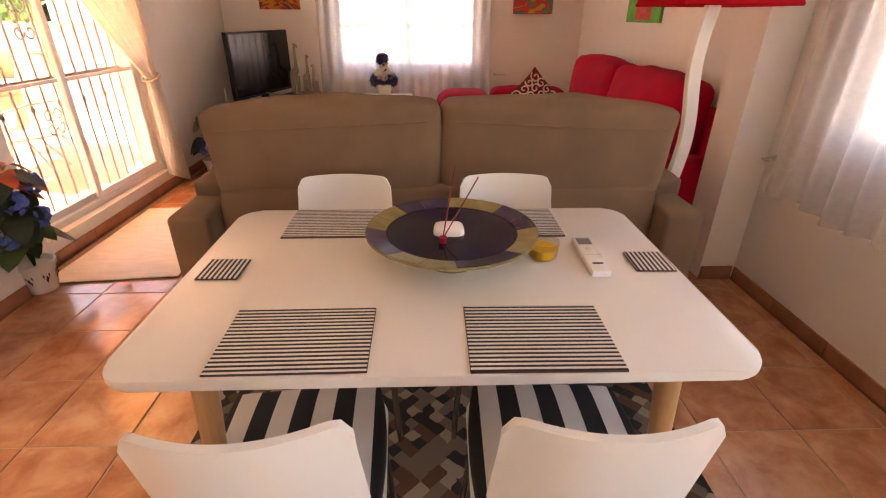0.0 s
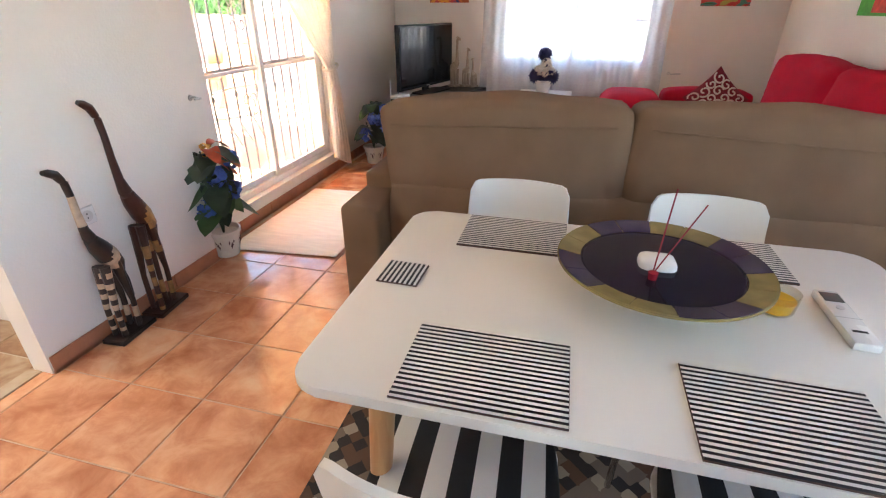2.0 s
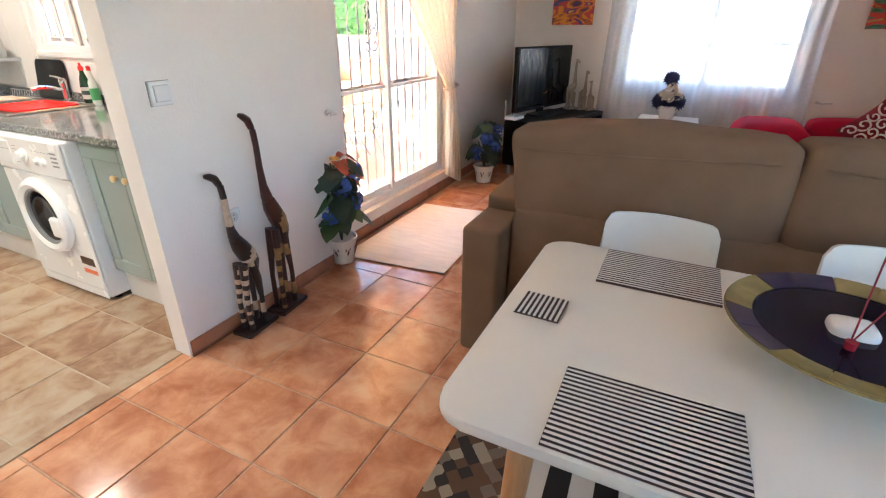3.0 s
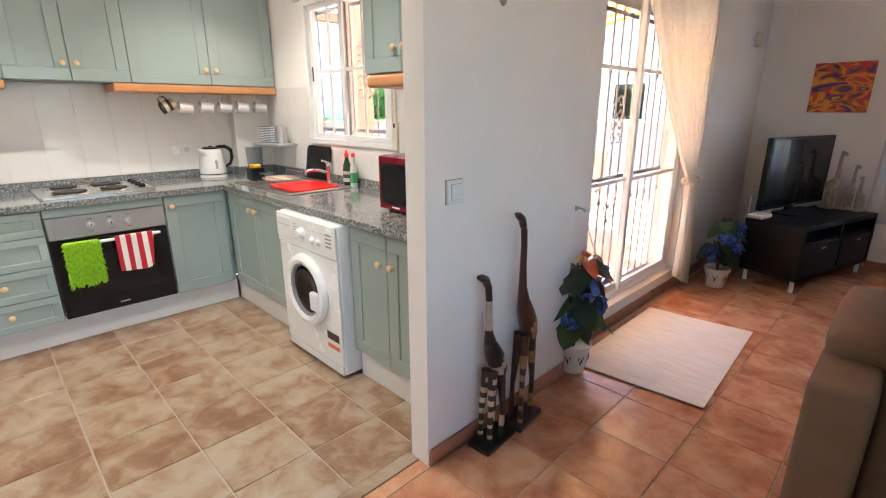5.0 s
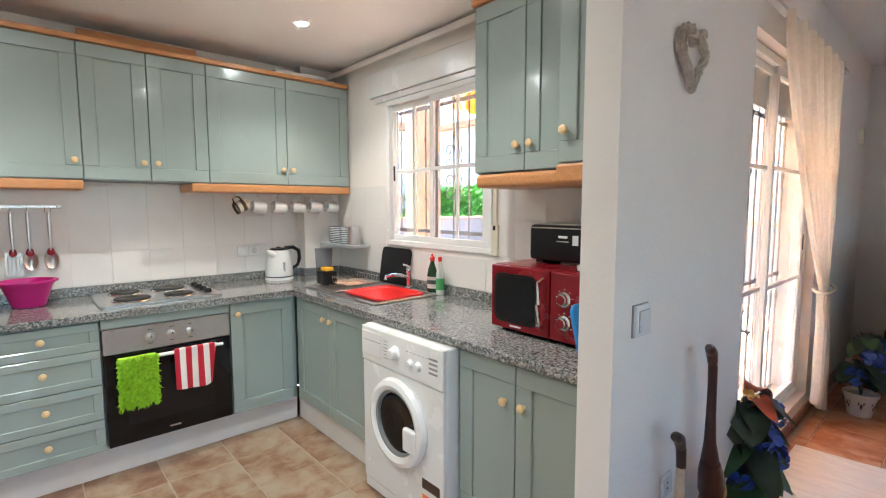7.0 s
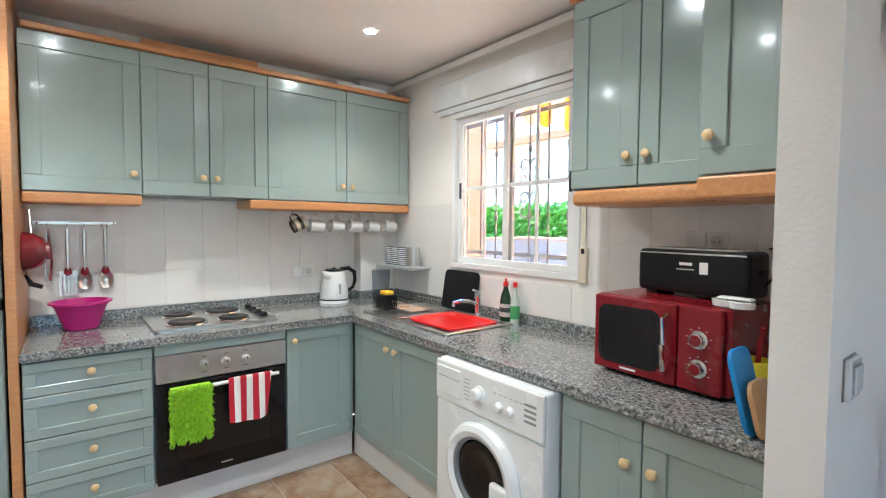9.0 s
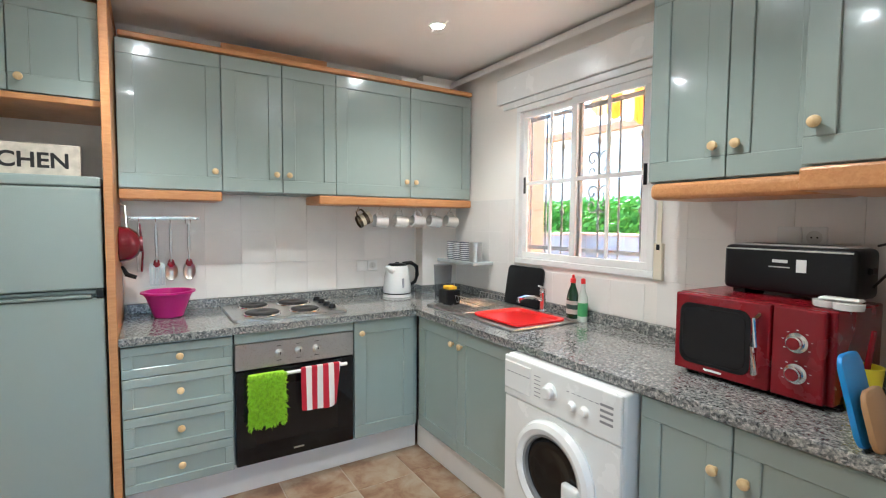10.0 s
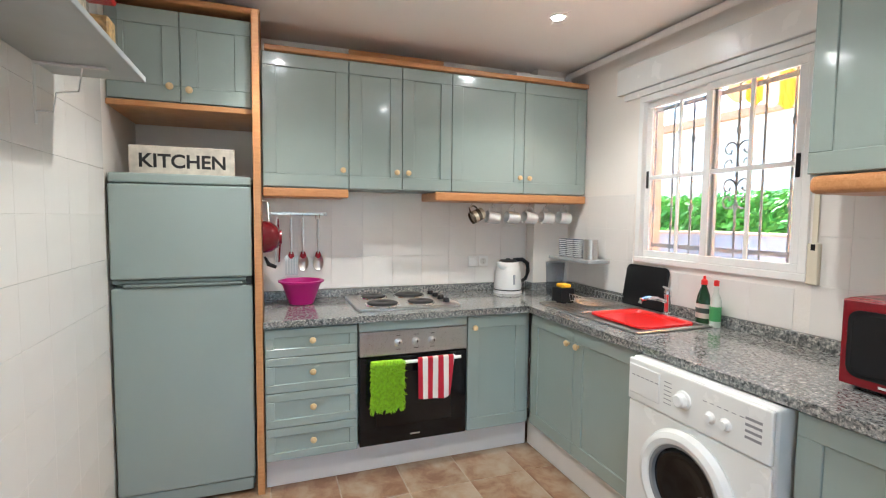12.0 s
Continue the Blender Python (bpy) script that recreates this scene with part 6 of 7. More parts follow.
def mug(at, turn, tilt, label, material):
    m = thing("mug", label, "mug", at, group="mugs on hooks")
    m.matrix_basis = pose(*at, tilt, 0, turn)
    part("cup", lathe(bmesh.new(), [(0, -0.135), (0.036, -0.135), (0.040, -0.128), (0.041, -0.048), (0.042, -0.045), (0.038, -0.045), (0.037, -0.12), (0, -0.125)], (0.0, 0.0, 0.06), 28), material, m, world=False, smooth=True)
    part("handle", tube(bmesh.new(), [(0.0, 0.038, -0.05), (0.0, 0.062, -0.04), (0.0, 0.072, -0.025), (0.0, 0.066, 0.0), (0.0, 0.038, 0.005)], 0.006, 8), material, m, world=False, smooth=True)
    return m


for i, y in enumerate((1.62, 1.77, 1.915, 2.05, 2.185, 2.325)):
    hk = thing("cup_hook", "small brass cup hook under the rail", "hook", (-4.25, y, 1.505), group="cup hooks")
    part("hook", tube(bmesh.new(), [(0, 0, 0), (0, 0, -0.012), (0.0, -0.010, -0.022), (0, -0.004, -0.034), (0, 0.008, -0.030), (0, 0.012, -0.022)], 0.0022, 6), CHROME, hk, world=False, smooth=True)
    mg = mug((-4.25, y, 1.402), 15 * math.sin(i * 3), 0, "white china mug hanging by its handle" if i else "brown and cream banded mug hanging tilted", MUGW if i else MUGB)
    # hangs by its handle: the handle uppermost, the mouth turned down to one side
    mg.matrix_basis = Matrix.Translation((-4.25, y + 0.0, 1.475)) @ Matrix.Rotation(radians(84), 4, "X") @ Matrix.Translation((0, -0.068, 0.02)) if i else Matrix.Translation((-4.25, y, 1.475)) @ Matrix.Rotation(radians(115), 4, "X") @ Matrix.Translation((0, -0.068, 0.02))

# utensil rail
ur = thing("utensil_rail", "steel wall rail with hooks for utensils", "rail", (XK, 0.54, 1.42))
part("rail", boxes((XK + 0.012, XK + 0.018, 0.36, 0.72, 1.405, 1.425), bevel=0.002), STEEL, ur)
for y in (0.38, 0.70):
    part("screw", lathe(bmesh.new(), [(0.006, 0), (0.006, 0.02), (0, 0.021)], (XK, y, 1.415), 10, Matrix.Rotation(radians(90), 4, "Y")), CHROME, ur)
for y in (0.42, 0.50, 0.57, 0.645, 0.67):
    part("hook", tube(bmesh.new(), [(XK + 0.018, y, 1.415), (XK + 0.03, y, 1.405), (XK + 0.034, y, 1.392), (XK + 0.028, y, 1.385)], 0.0025, 6), CHROME, ur)
REDH = mat("crimson_plastic", (0.22, 0.008, 0.015), 0.25)


def utensil(name, y, label, head):
    u = thing(name, label, "utensil", (XK + 0.03, y, 1.03), group="hanging utensils")
    part("handle", tube(bmesh.new(), [(0, 0, 0.355), (0, 0, 0.25), (0.002, 0, 0.14)], [0.007, 0.009, 0.004], 10), STEEL, u, world=False, smooth=True)
    head(u)
    part("collar", lathe(bmesh.new(), [(0.006, 0.11), (0.020, 0.125), (0.012, 0.15), (0.005, 0.155)], n=12, squash=(0.3, 1)), REDH, u, "crimson collar", world=False, smooth=True)
    return u


def turner(u):
    for i in range(5):
        part("tine", boxes((-0.001, 0.002, -0.036 + 0.016 * i, -0.026 + 0.016 * i, 0.02, 0.115)), STEEL, u, world=False)
    part("neck", boxes((-0.001, 0.002, -0.036, 0.038, 0.115, 0.135)), STEEL, u, world=False)
    part("lip", boxes((-0.001, 0.002, -0.036, 0.038, 0.008, 0.02)), STEEL, u, world=False)


def spoon(u):
    bm = lathe(bmesh.new(), [(0.0, -0.018), (0.02, -0.014), (0.034, 0), (0.032, 0.002), (0.018, -0.011), (0, -0.015)], n=24, m=Matrix.Translation((0, 0, 0.085)) @ Matrix.Rotation(radians(90), 4, "Y") @ Matrix.Diagonal((1.6, 1, 1, 1)))
    part("bowl", bm, STEEL, u, world=False, smooth=True)


utensil("turner", 0.50, "steel slotted turner with crimson tip hanging", turner)
utensil("serving_spoon", 0.57, "steel serving spoon hanging on the rail", spoon)
utensil("ladle", 0.66, "steel slotted spoon hanging on the rail", spoon)
u = thing("tongs", "thin steel tongs hanging on the rail", "utensil", (XK + 0.03, 0.42, 1.12))
part("arm", tube(bmesh.new(), [(0, 0, 0.265), (0, -0.012, 0.1), (0, -0.006, 0.0)], 0.005, 6), STEEL, u, world=False)
part("arm", tube(bmesh.new(), [(0, 0.004, 0.265), (0, 0.016, 0.1), (0, 0.008, 0.0)], 0.005, 6), REDH, u, world=False)
pn = thing("colander", "crimson metal colander hanging on the side panel", "colander", (-4.18, 0.339, 1.285))
part("pan", lathe(bmesh.new(), [(0.085, 0.0), (0.09, 0.004), (0.082, 0.045), (0.06, 0.078), (0.04, 0.088), (0.04, 0.10), (0.036, 0.10), (0.034, 0.088), (0.0, 0.088)], n=32, m=Matrix.Rotation(radians(-90), 4, "X")), mat("crimson_enamel", (0.16, 0.006, 0.012), 0.12, coat=0.5), pn, world=False, smooth=True)
part("handle", tube(bmesh.new(), [(0, 0.01, -0.11), (0.02, 0.03, -0.15), (0.03, 0.07, -0.165)], [0.006, 0.012, 0.010], 8), BLACK, pn, "black plastic grip", world=False, smooth=True)
part("hook", tube(bmesh.new(), [(0, 0, 0.2), (0, 0.03, 0.19), (0, 0.035, 0.08)], 0.004, 6), CHROME, pn, world=False)

MAG = mat("magenta_plastic", (0.50, 0.008, 0.20), 0.3, vary=0.03)
b = thing("plastic_bowl", "magenta plastic mixing bowl on the worktop", "bowl", (-4.28, 0.548, ZC))
part("bowl", lathe(bmesh.new(), [(0, 0), (0.060, 0), (0.070, 0.006), (0.105, 0.11), (0.122, 0.132), (0.130, 0.132), (0.130, 0.140), (0.112, 0.142), (0.10, 0.11), (0.07, 0.012), (0, 0.01)], n=40), MAG, b, world=False, smooth=True)

# towels on the oven rail
GREEN = mat("lime_chenille", (0.36, 0.62, 0.02), 0.9, vary=0.25, scale=60)
tw = thing("chenille_mitt", "lime green shaggy cleaning mitt on the oven rail", "mitt", (FX + 0.05, 0.955, 0.42))
part("cloth", boxes((FX + 0.048, FX + 0.060, 0.862, 1.035, 0.385, 0.636), (FX + 0.03, FX + 0.060, 0.862, 1.035, 0.637, 0.645), bevel=0.004), GREEN, tw)
rng = random.Random(9)
fv, ff = [], []
for i in range(1500):
    y, z = rng.uniform(0.858, 1.040), rng.uniform(0.378, 0.642)
    c = Vector((FX + 0.060, y, z)) - Vector((FX + 0.05, 0.955, 0.42))
    d = Vector((1, rng.uniform(-0.9, 0.9), rng.uniform(-1.2, 0.4))).normalized() * rng.uniform(0.016, 0.028)
    e = d.cross(Vector((0, 1, 0.2))).normalized() * 0.0048
    f = d.cross(e).normalized() * 0.0048
    n0 = len(fv)
    fv += [tuple(c + e), tuple(c - e * 0.5 + f), tuple(c - e * 0.5 - f), tuple(c + d)]
    ff += [(n0, n0 + 1, n0 + 3), (n0 + 1, n0 + 2, n0 + 3), (n0 + 2, n0, n0 + 3)]
me = bpy.data.meshes.new("pile")
me.from_pydata(fv, [], ff)
me.materials.append(GREEN)
o = new("pile", me)
o.parent = tw
tagged(o, kind="stuff")
RST = stripe_mat("towel_stripes", 1, 0.060, (0.45, 0.012, 0.03), (0.78, 0.74, 0.70), 0.5, 0.9, 0.2, bump=0.4)
tw = thing("tea_towel", "red and white striped tea towel on the oven rail", "towel", (FX + 0.05, 1.245, 0.42))


def drape(u, v):
    y = 1.118 + 0.195 * u + 0.014 * v * math.sin(4 * u) + 0.016 * (1 - v) * u
    z = 0.641 - (0.215 + 0.015 * math.sin(3 * u)) * v
    return (FX + 0.052 + 0.010 * math.sin(9 * u + 1.0) * v + 0.006 * v, y, z)


part("cloth", sheet(bmesh.new(), drape, 24, 16, 0.004), RST, tw, smooth=True)
part("fold", boxes((FX + 0.034, FX + 0.055, 1.12, 1.325, 0.638, 0.645), bevel=0.003), RST, tw)

# sink corner
dr = thing("dish_rack", "black wire dish rack on the drainer", "dish rack", (-3.75, 2.2, 0.899))
for i in range(9):
    x = -0.12 + 0.03 * i
    part("wire", tube(bmesh.new(), [(x, -0.12, 0.05), (x, -0.11, 0.006), (x, 0.11, 0.006), (x, 0.12, 0.05)], 0.0022, 5), STEEL, dr, world=False)
for y, z in ((-0.12, 0.05), (0.12, 0.05), (-0.05, 0.006), (0.05, 0.006)):
    part("wire", tube(bmesh.new(), [(-0.13, y, z), (0.13, y, z)], 0.003, 5), STEEL, dr, world=False)
cd = thing("sponge_caddy", "black sponge caddy with a yellow sponge", "caddy", (-3.86, 2.07, ZC))
part("tub", boxes((-0.05, 0.05, -0.05, 0.05, 0, 0.095), bevel=0.008, seg=2), BLACK, cd, world=False)
part("sponge", boxes((-0.035, 0.04, -0.03, 0.03, 0.0955, 0.118), bevel=0.006, seg=2), mat("yellow_sponge", (0.85, 0.48, 0.02), 0.9, bump=0.6, bscale=150), cd, "yellow sponge", world=False)
part("brush", boxes((-0.048, -0.037, -0.02, 0.02, 0.0955, 0.113), bevel=0.003), mat("scour_green", (0.05, 0.1, 0.03), 0.9), cd, world=False)
cb = thing("chopping_board", "black plastic chopping board leaning on the wall", "chopping board", (-3.56, 2.40, ZC))
bm = bmesh.new()
slab(bm, rounded(-0.16, 0.16, 0, 0.25, 0.03), -0.006, 0.006, 0.003)
bmesh.ops.transform(bm, matrix=Matrix.Rotation(radians(81), 4, "X"), verts=bm.verts)
part("board", bm, BLACK, cb, world=False, smooth=True)
BOT = mat("green_bottle", (0.012, 0.045, 0.018), 0.1, coat=0.3)
bt = thing("detergent_bottle", "dark green washing-up liquid bottle with a red cap", "bottle", (-3.13, 2.385, ZC))
part("bottle", lathe(bmesh.new(), [(0, 0), (0.036, 0), (0.038, 0.01), (0.038, 0.11), (0.030, 0.15), (0.016, 0.185), (0.014, 0.20), (0, 0.2)], n=24, squash=(1, 0.7)), BOT, bt, world=False, smooth=True)
part("label", lathe(bmesh.new(), [(0.0385, 0.035), (0.0387, 0.105), (0.0384, 0.105), (0.0382, 0.035)], n=24, squash=(1, 0.7)), mat("label_cream", (0.55, 0.50, 0.45), 0.5), bt, world=False, smooth=True)
part("label_band", lathe(bmesh.new(), [(0.0392, 0.06), (0.0392, 0.085), (0.0389, 0.085), (0.0389, 0.06)], n=24, squash=(1, 0.7)), mat("label_dark", (0.03, 0.06, 0.05), 0.5), bt, world=False, smooth=True)
part("cap", lathe(bmesh.new(), [(0.015, 0.2), (0.015, 0.22), (0.007, 0.228), (0.006, 0.243), (0, 0.244)], n=16), REDP, bt, "red cap", world=False, smooth=True)
bt = thing("spray_bottle", "slim white and green bottle beside the sink", "bottle", (-3.07, 2.395, ZC))
part("bottle", lathe(bmesh.new(), [(0, 0), (0.025, 0), (0.026, 0.01), (0.024, 0.13), (0.012, 0.165), (0.01, 0.20), (0, 0.2)], n=20), mat("milky_plastic", (0.62, 0.66, 0.6), 0.2), bt, world=False, smooth=True)
part("label", lathe(bmesh.new(), [(0.0265, 0.03), (0.0258, 0.10), (0.0256, 0.10), (0.0263, 0.03)], n=20), mat("label_green", (0.08, 0.35, 0.12), 0.4), bt, world=False, smooth=True)
part("cap", lathe(bmesh.new(), [(0.012, 0.2), (0.012, 0.225), (0, 0.23)], n=14), REDP, bt, world=False, smooth=True)
jg = thing("plastic_jug", "clear plastic jug in the corner of the worktop", "jug", (-4.15, 2.20, ZC))
part("jug", lathe(bmesh.new(), [(0.05, 0), (0.055, 0.005), (0.065, 0.22), (0.062, 0.22), (0.052, 0.008), (0.0, 0.006)], n=24), glass_mat("clear_plastic", (0.95, 0.97, 1.0), 0.85, 0.05), jg, world=False, smooth=True)

# small shelf with striped plates and a steel tumbler
sh = thing("plate_shelf", "small grey wall shelf beside the window", "shelf", (-4.12, 2.40, 1.13))
part("board", boxes((-4.36, -3.90, 2.28, YK, 1.115, 1.135), bevel=0.003), mat("grey_shelf", (0.40, 0.42, 0.42), 0.4), sh)
PST = stripe_mat("plate_stripes", 2, 0.0135, (0.09, 0.10, 0.13), (0.70, 0.70, 0.69), 0.45, 0.2)
for k, x in enumerate((-4.275, -4.19, -4.105)):
    p = thing("cup_stack", "stack of blue and white striped bowls", "bowls", (x, 2.36, 1.136), group="striped bowls")
    part("bowls", lathe(bmesh.new(), [(0, 0), (0.034, 0), (0.041, 0.02), (0.042, 0.125), (0.039, 0.125), (0.036, 0.02), (0, 0.01)], n=24), PST, p, world=False, smooth=True)
p = thing("steel_tumbler", "brushed steel canister on the small shelf", "canister", (-3.985, 2.36, 1.136))
part("body", lathe(bmesh.new(), [(0, 0), (0.045, 0), (0.045, 0.13), (0.042, 0.13), (0.042, 0.01), (0, 0.008)], n=28), STEEL, p, world=False, smooth=True)

# microwave and toaster
MWR = mat("microwave_red", (0.20, 0.004, 0.010), 0.25, coat=0.15, vary=0.03, spec=0.35)
m = thing("microwave", "dark red microwave oven with a steel handle", "microwave", (-2.11, 2.21, ZC), -2)
# local: front at -y
part("body", boxes((-0.225, 0.24, -0.145, 0.16, 0.012, 0.282), bevel=0.006, seg=2), MWR, m, world=False)
part("door", boxes((-0.223, 0.085, -0.170, -0.147, 0.014, 0.280), bevel=0.006, seg=2), MWR, m, "red door", world=False)
part("control_panel", boxes((0.088, 0.223, -0.168, -0.147, 0.014, 0.280), bevel=0.006, seg=2), MWR, m, world=False)
bm = slab(bmesh.new(), rounded(-0.19, 0.015, 0.055, 0.235, 0.03), 0, 0.003, 0.001)
bmesh.ops.transform(bm, matrix=Matrix.Translation((0, -0.1705, 0)) @ Matrix.Rotation(radians(90), 4, "X"), verts=bm.verts)
part("window", bm, mat("microwave_window", (0.012, 0.011, 0.012), 0.15, spec=0.25), m, "dark mesh window", world=False)
bm = slab(bmesh.new(), rounded(-0.204, 0.03, 0.042, 0.249, 0.034), 0, 0.002, 0.0008)
bmesh.ops.transform(bm, matrix=Matrix.Translation((0, -0.1698, 0)) @ Matrix.Rotation(radians(90), 4, "X"), verts=bm.verts)
part("window_surround", bm, BLACK, m, world=False)
part("handle", tube(bmesh.new(), [(0.056, -0.172, 0.055), (0.056, -0.198, 0.065), (0.056, -0.204, 0.15), (0.056, -0.198, 0.235), (0.056, -0.172, 0.245)], 0.009, 10), CHROME, m, "curved chrome handle", world=False, smooth=True)
for z in (0.09, 0.18):
    kk = part("dial", lathe(bmesh.new(), [(0.030, 0), (0.029, 0.004), (0.022, 0.006), (0.021, 0.022), (0.016, 0.025), (0, 0.025)], (0.155, -0.1685, z), 28, to_front), CHROME, m, "chrome dial", world=False, smooth=True)
    part("cap", lathe(bmesh.new(), [(0.0175, 0.0253), (0.016, 0.028), (0, 0.029)], (0.155, -0.1685, z), 24, to_front), MWR, kk, world=False, smooth=True)
    for i in range(7):
        a = radians(-30 + 40 * i)
        part("marking", boxes((0.155 + 0.037 * math.cos(a) - 0.003, 0.155 + 0.037 * math.cos(a) + 0.003, -0.1690, -0.1683, z + 0.037 * math.sin(a) - 0.0008, z + 0.037 * math.sin(a) + 0.0008)), WHITEP, m, world=False)
part("badge", boxes((-0.115, -0.055, -0.1712, -0.1702, 0.026, 0.033)), WHITEP, m, "small pale maker's badge", world=False)
for x in (-0.19, 0.19):
    for y in (-0.12, 0.12):
        part("foot", lathe(bmesh.new(), [(0.012, 0), (0.012, 0.013)], (x, y, 0), 10), BLACK, m, world=False)
tt = thing("toaster", "long black toaster with steel trim", "toaster", (-2.06, 2.27, ZC + 0.2835), -3)
part("body", boxes((-0.20, 0.185, -0.075, 0.08, 0.012, 0.165), bevel=0.018, seg=3), BLACK, tt, world=False, smooth=True)
part("top_plate", slab(bmesh.new(), rounded(-0.18, 0.165, -0.058, 0.062, 0.02), 0.1655, 0.170, 0.002), STEEL, tt, "steel top with slots", world=False)
for y in (-0.032, 0.018):
    part("slot", boxes((-0.15, 0.13, y, y + 0.02, 0.1702, 0.1708)), BLACK, tt, world=False)
part("trim", boxes((-0.19, 0.175, -0.0765, -0.0752, 0.150, 0.155)), STEEL, tt, world=False)
part("lever", boxes((0.186, 0.20, -0.02, 0.02, 0.09, 0.11), bevel=0.004), BLACK, tt, world=False)
part("badge", boxes((-0.04, 0.005, -0.0762, -0.0752, 0.112, 0.122)), WHITEP, tt, world=False)
part("badge", boxes((-0.05, 0.012, -0.0762, -0.0752, 0.096, 0.100)), STEEL, tt, world=False)
part("sticker", boxes((0.03, 0.058, -0.0762, -0.0752, 0.085, 0.125)), WHITEP, tt, "pale printed sticker", world=False)
for x in (-0.15, 0.14):
    part("foot", boxes((x - 0.02, x + 0.02, -0.06, 0.06, 0, 0.012)), BLACK, tt, world=False)
part("cord", tube(bmesh.new(), [(0.186, 0.03, 0.05), (0.22, 0.04, 0.10), (0.215, 0.08, 0.165), (0.19, 0.12, 0.18), (0.15, 0.16, 0.17)], 0.004, 6), BLACK, tt, world=False, smooth=True)
eg = thing("egg_cutter", "white plastic egg slicer hanging over the microwave corner", "gadget", (-1.868, 2.10, ZC + 0.2835))
part("ring", lathe(bmesh.new(), [(0.022, 0), (0.034, 0.002), (0.036, 0.02), (0.024, 0.022)], (0, 0, 0), 20), WHITEP, eg, world=False, smooth=True)
part("ring", lathe(bmesh.new(), [(0.022, 0), (0.034, 0.002), (0.036, 0.02), (0.024, 0.022)], (-0.055, 0.02, 0), 20), WHITEP, eg, world=False, smooth=True)
part("hinge", boxes((-0.07, 0.03, -0.012, 0.03, 0.0225, 0.032), bevel=0.006), WHITEP, eg, world=False)
YEL = mat("yellow_plastic", (0.72, 0.62, 0.02), 0.35, vary=0.03)
yc = thing("plastic_beaker", "yellow plastic beaker holding a red brush", "beaker", (-1.842, 2.14, ZC))
part("cup", lathe(bmesh.new(), [(0, 0), (0.034, 0), (0.036, 0.004), (0.047, 0.13), (0.044, 0.13), (0.033, 0.008), (0, 0.007)], n=28), YEL, yc, world=False, smooth=True)
part("brush", tube(bmesh.new(), [(0.0, 0.0, 0.01), (0.012, -0.012, 0.12), (0.03, -0.035, 0.235)], [0.006, 0.008, 0.006], 8), REDH, yc, "crimson brush handle", world=False, smooth=True)
for k, (x, col, hh, nm, lb) in enumerate(((-1.735, (0.02, 0.24, 0.62), 0.215, "chopping_board", "bright blue plastic chopping board leaning on the partition"), (-1.706, (0.42, 0.24, 0.11), 0.14, "chopping_board", "small wooden chopping board leaning on the partition"))):
    bd = thing(nm, lb, "chopping board", (x - 0.012, 1.885, ZC))
    bm = slab(bmesh.new(), rounded(-0.06, 0.06, 0, hh, 0.03), -0.006, 0.006, 0.003)
    bmesh.ops.transform(bm, matrix=Matrix.Rotation(radians(90), 4, "Z") @ Matrix.Rotation(radians(90 - 14), 4, "X"), verts=bm.verts)
    bmesh.ops.translate(bm, vec=(0, 0, 0.004), verts=bm.verts)
    part("board", bm, mat("board_%d" % k, col, 0.35, vary=0.04), bd, world=False, smooth=True)

# sign on the fridge
sg = thing("sign", "distressed cream wooden sign reading KITCHEN", "sign", (-4.02, -0.012, 1.591), 1)
part("board", boxes((-0.012, 0.012, -0.228, 0.228, 0, 0.138), bevel=0.003), mat("distressed_cream", (0.62, 0.56, 0.47), 0.7, vary=0.16, scale=26, bump=0.3, bscale=40), sg, world=False)
text_mesh("lettering", "KITCHEN", 0.090, Matrix.Translation((0.0125, 0.0, 0.037)) @ Matrix.Rotation(radians(90), 4, "Z") @ Matrix.Rotation(radians(90), 4, "X"), mat("sign_black", (0.02, 0.018, 0.018), 0.7), sg, "black capital letters KITCHEN")

# wall shelf by the fridge with jars
ws = thing("wall_shelf", "grey painted wall shelf on white brackets", "shelf", (-2.9, -0.17, 1.87))
part("board", boxes((-3.39, -2.35, YL, -0.035, 1.872, 1.892), bevel=0.002), mat("shelf_grey", (0.42, 0.45, 0.45), 0.45), ws)
for x in (-3.24, -2.5):
    br = part("bracket", boxes((x - 0.011, x + 0.011, YL, YL + 0.006, 1.68, 1.871), (x - 0.009, x + 0.009, YL + 0.006, YL + 0.20, 1.864, 1.871)), WHITEP, ws, "white steel bracket")
    part("brace", tube(bmesh.new(), [(x, YL + 0.006, 1.72), (x, YL + 0.05, 1.72), (x, YL + 0.06, 1.78), (x, YL + 0.12, 1.79), (x, YL + 0.13, 1.864)], 0.003, 6), WHITEP, br)
for x, y, col, lab, hh in ((-3.27, -0.14, (0.62, 0.40, 0.16), "clear storage jar of pasta with a red lid", 0.20), (-3.16, -0.20, (0.45, 0.05, 0.05), "red storage jar on the wall shelf", 0.16), (-3.03, -0.15, (0.6, 0.5, 0.35), "clear storage jar of dry goods with a red lid", 0.2)):
    j = thing("storage_jar", lab, "jar", (x, y, 1.8925), group="jars on the wall shelf")
    part("contents", boxes((-0.038, 0.038, -0.038, 0.038, 0.006, hh * 0.72), bevel=0.006), mat("dry_pasta", col, 0.6, vary=0.5, scale=70, bump=0.9, bscale=70), j, "dry contents", world=False)
    part("glass", boxes((-0.044, 0.044, -0.044, 0.044, 0, hh), bevel=0.010, seg=2), glass_mat("jar_clear", (0.98, 0.98, 0.97)), j, world=False)
    part("lid", boxes((-0.043, 0.043, -0.043, 0.043, hh + 0.0005, hh + 0.022), bevel=0.006), REDP, j, "red lid", world=False)

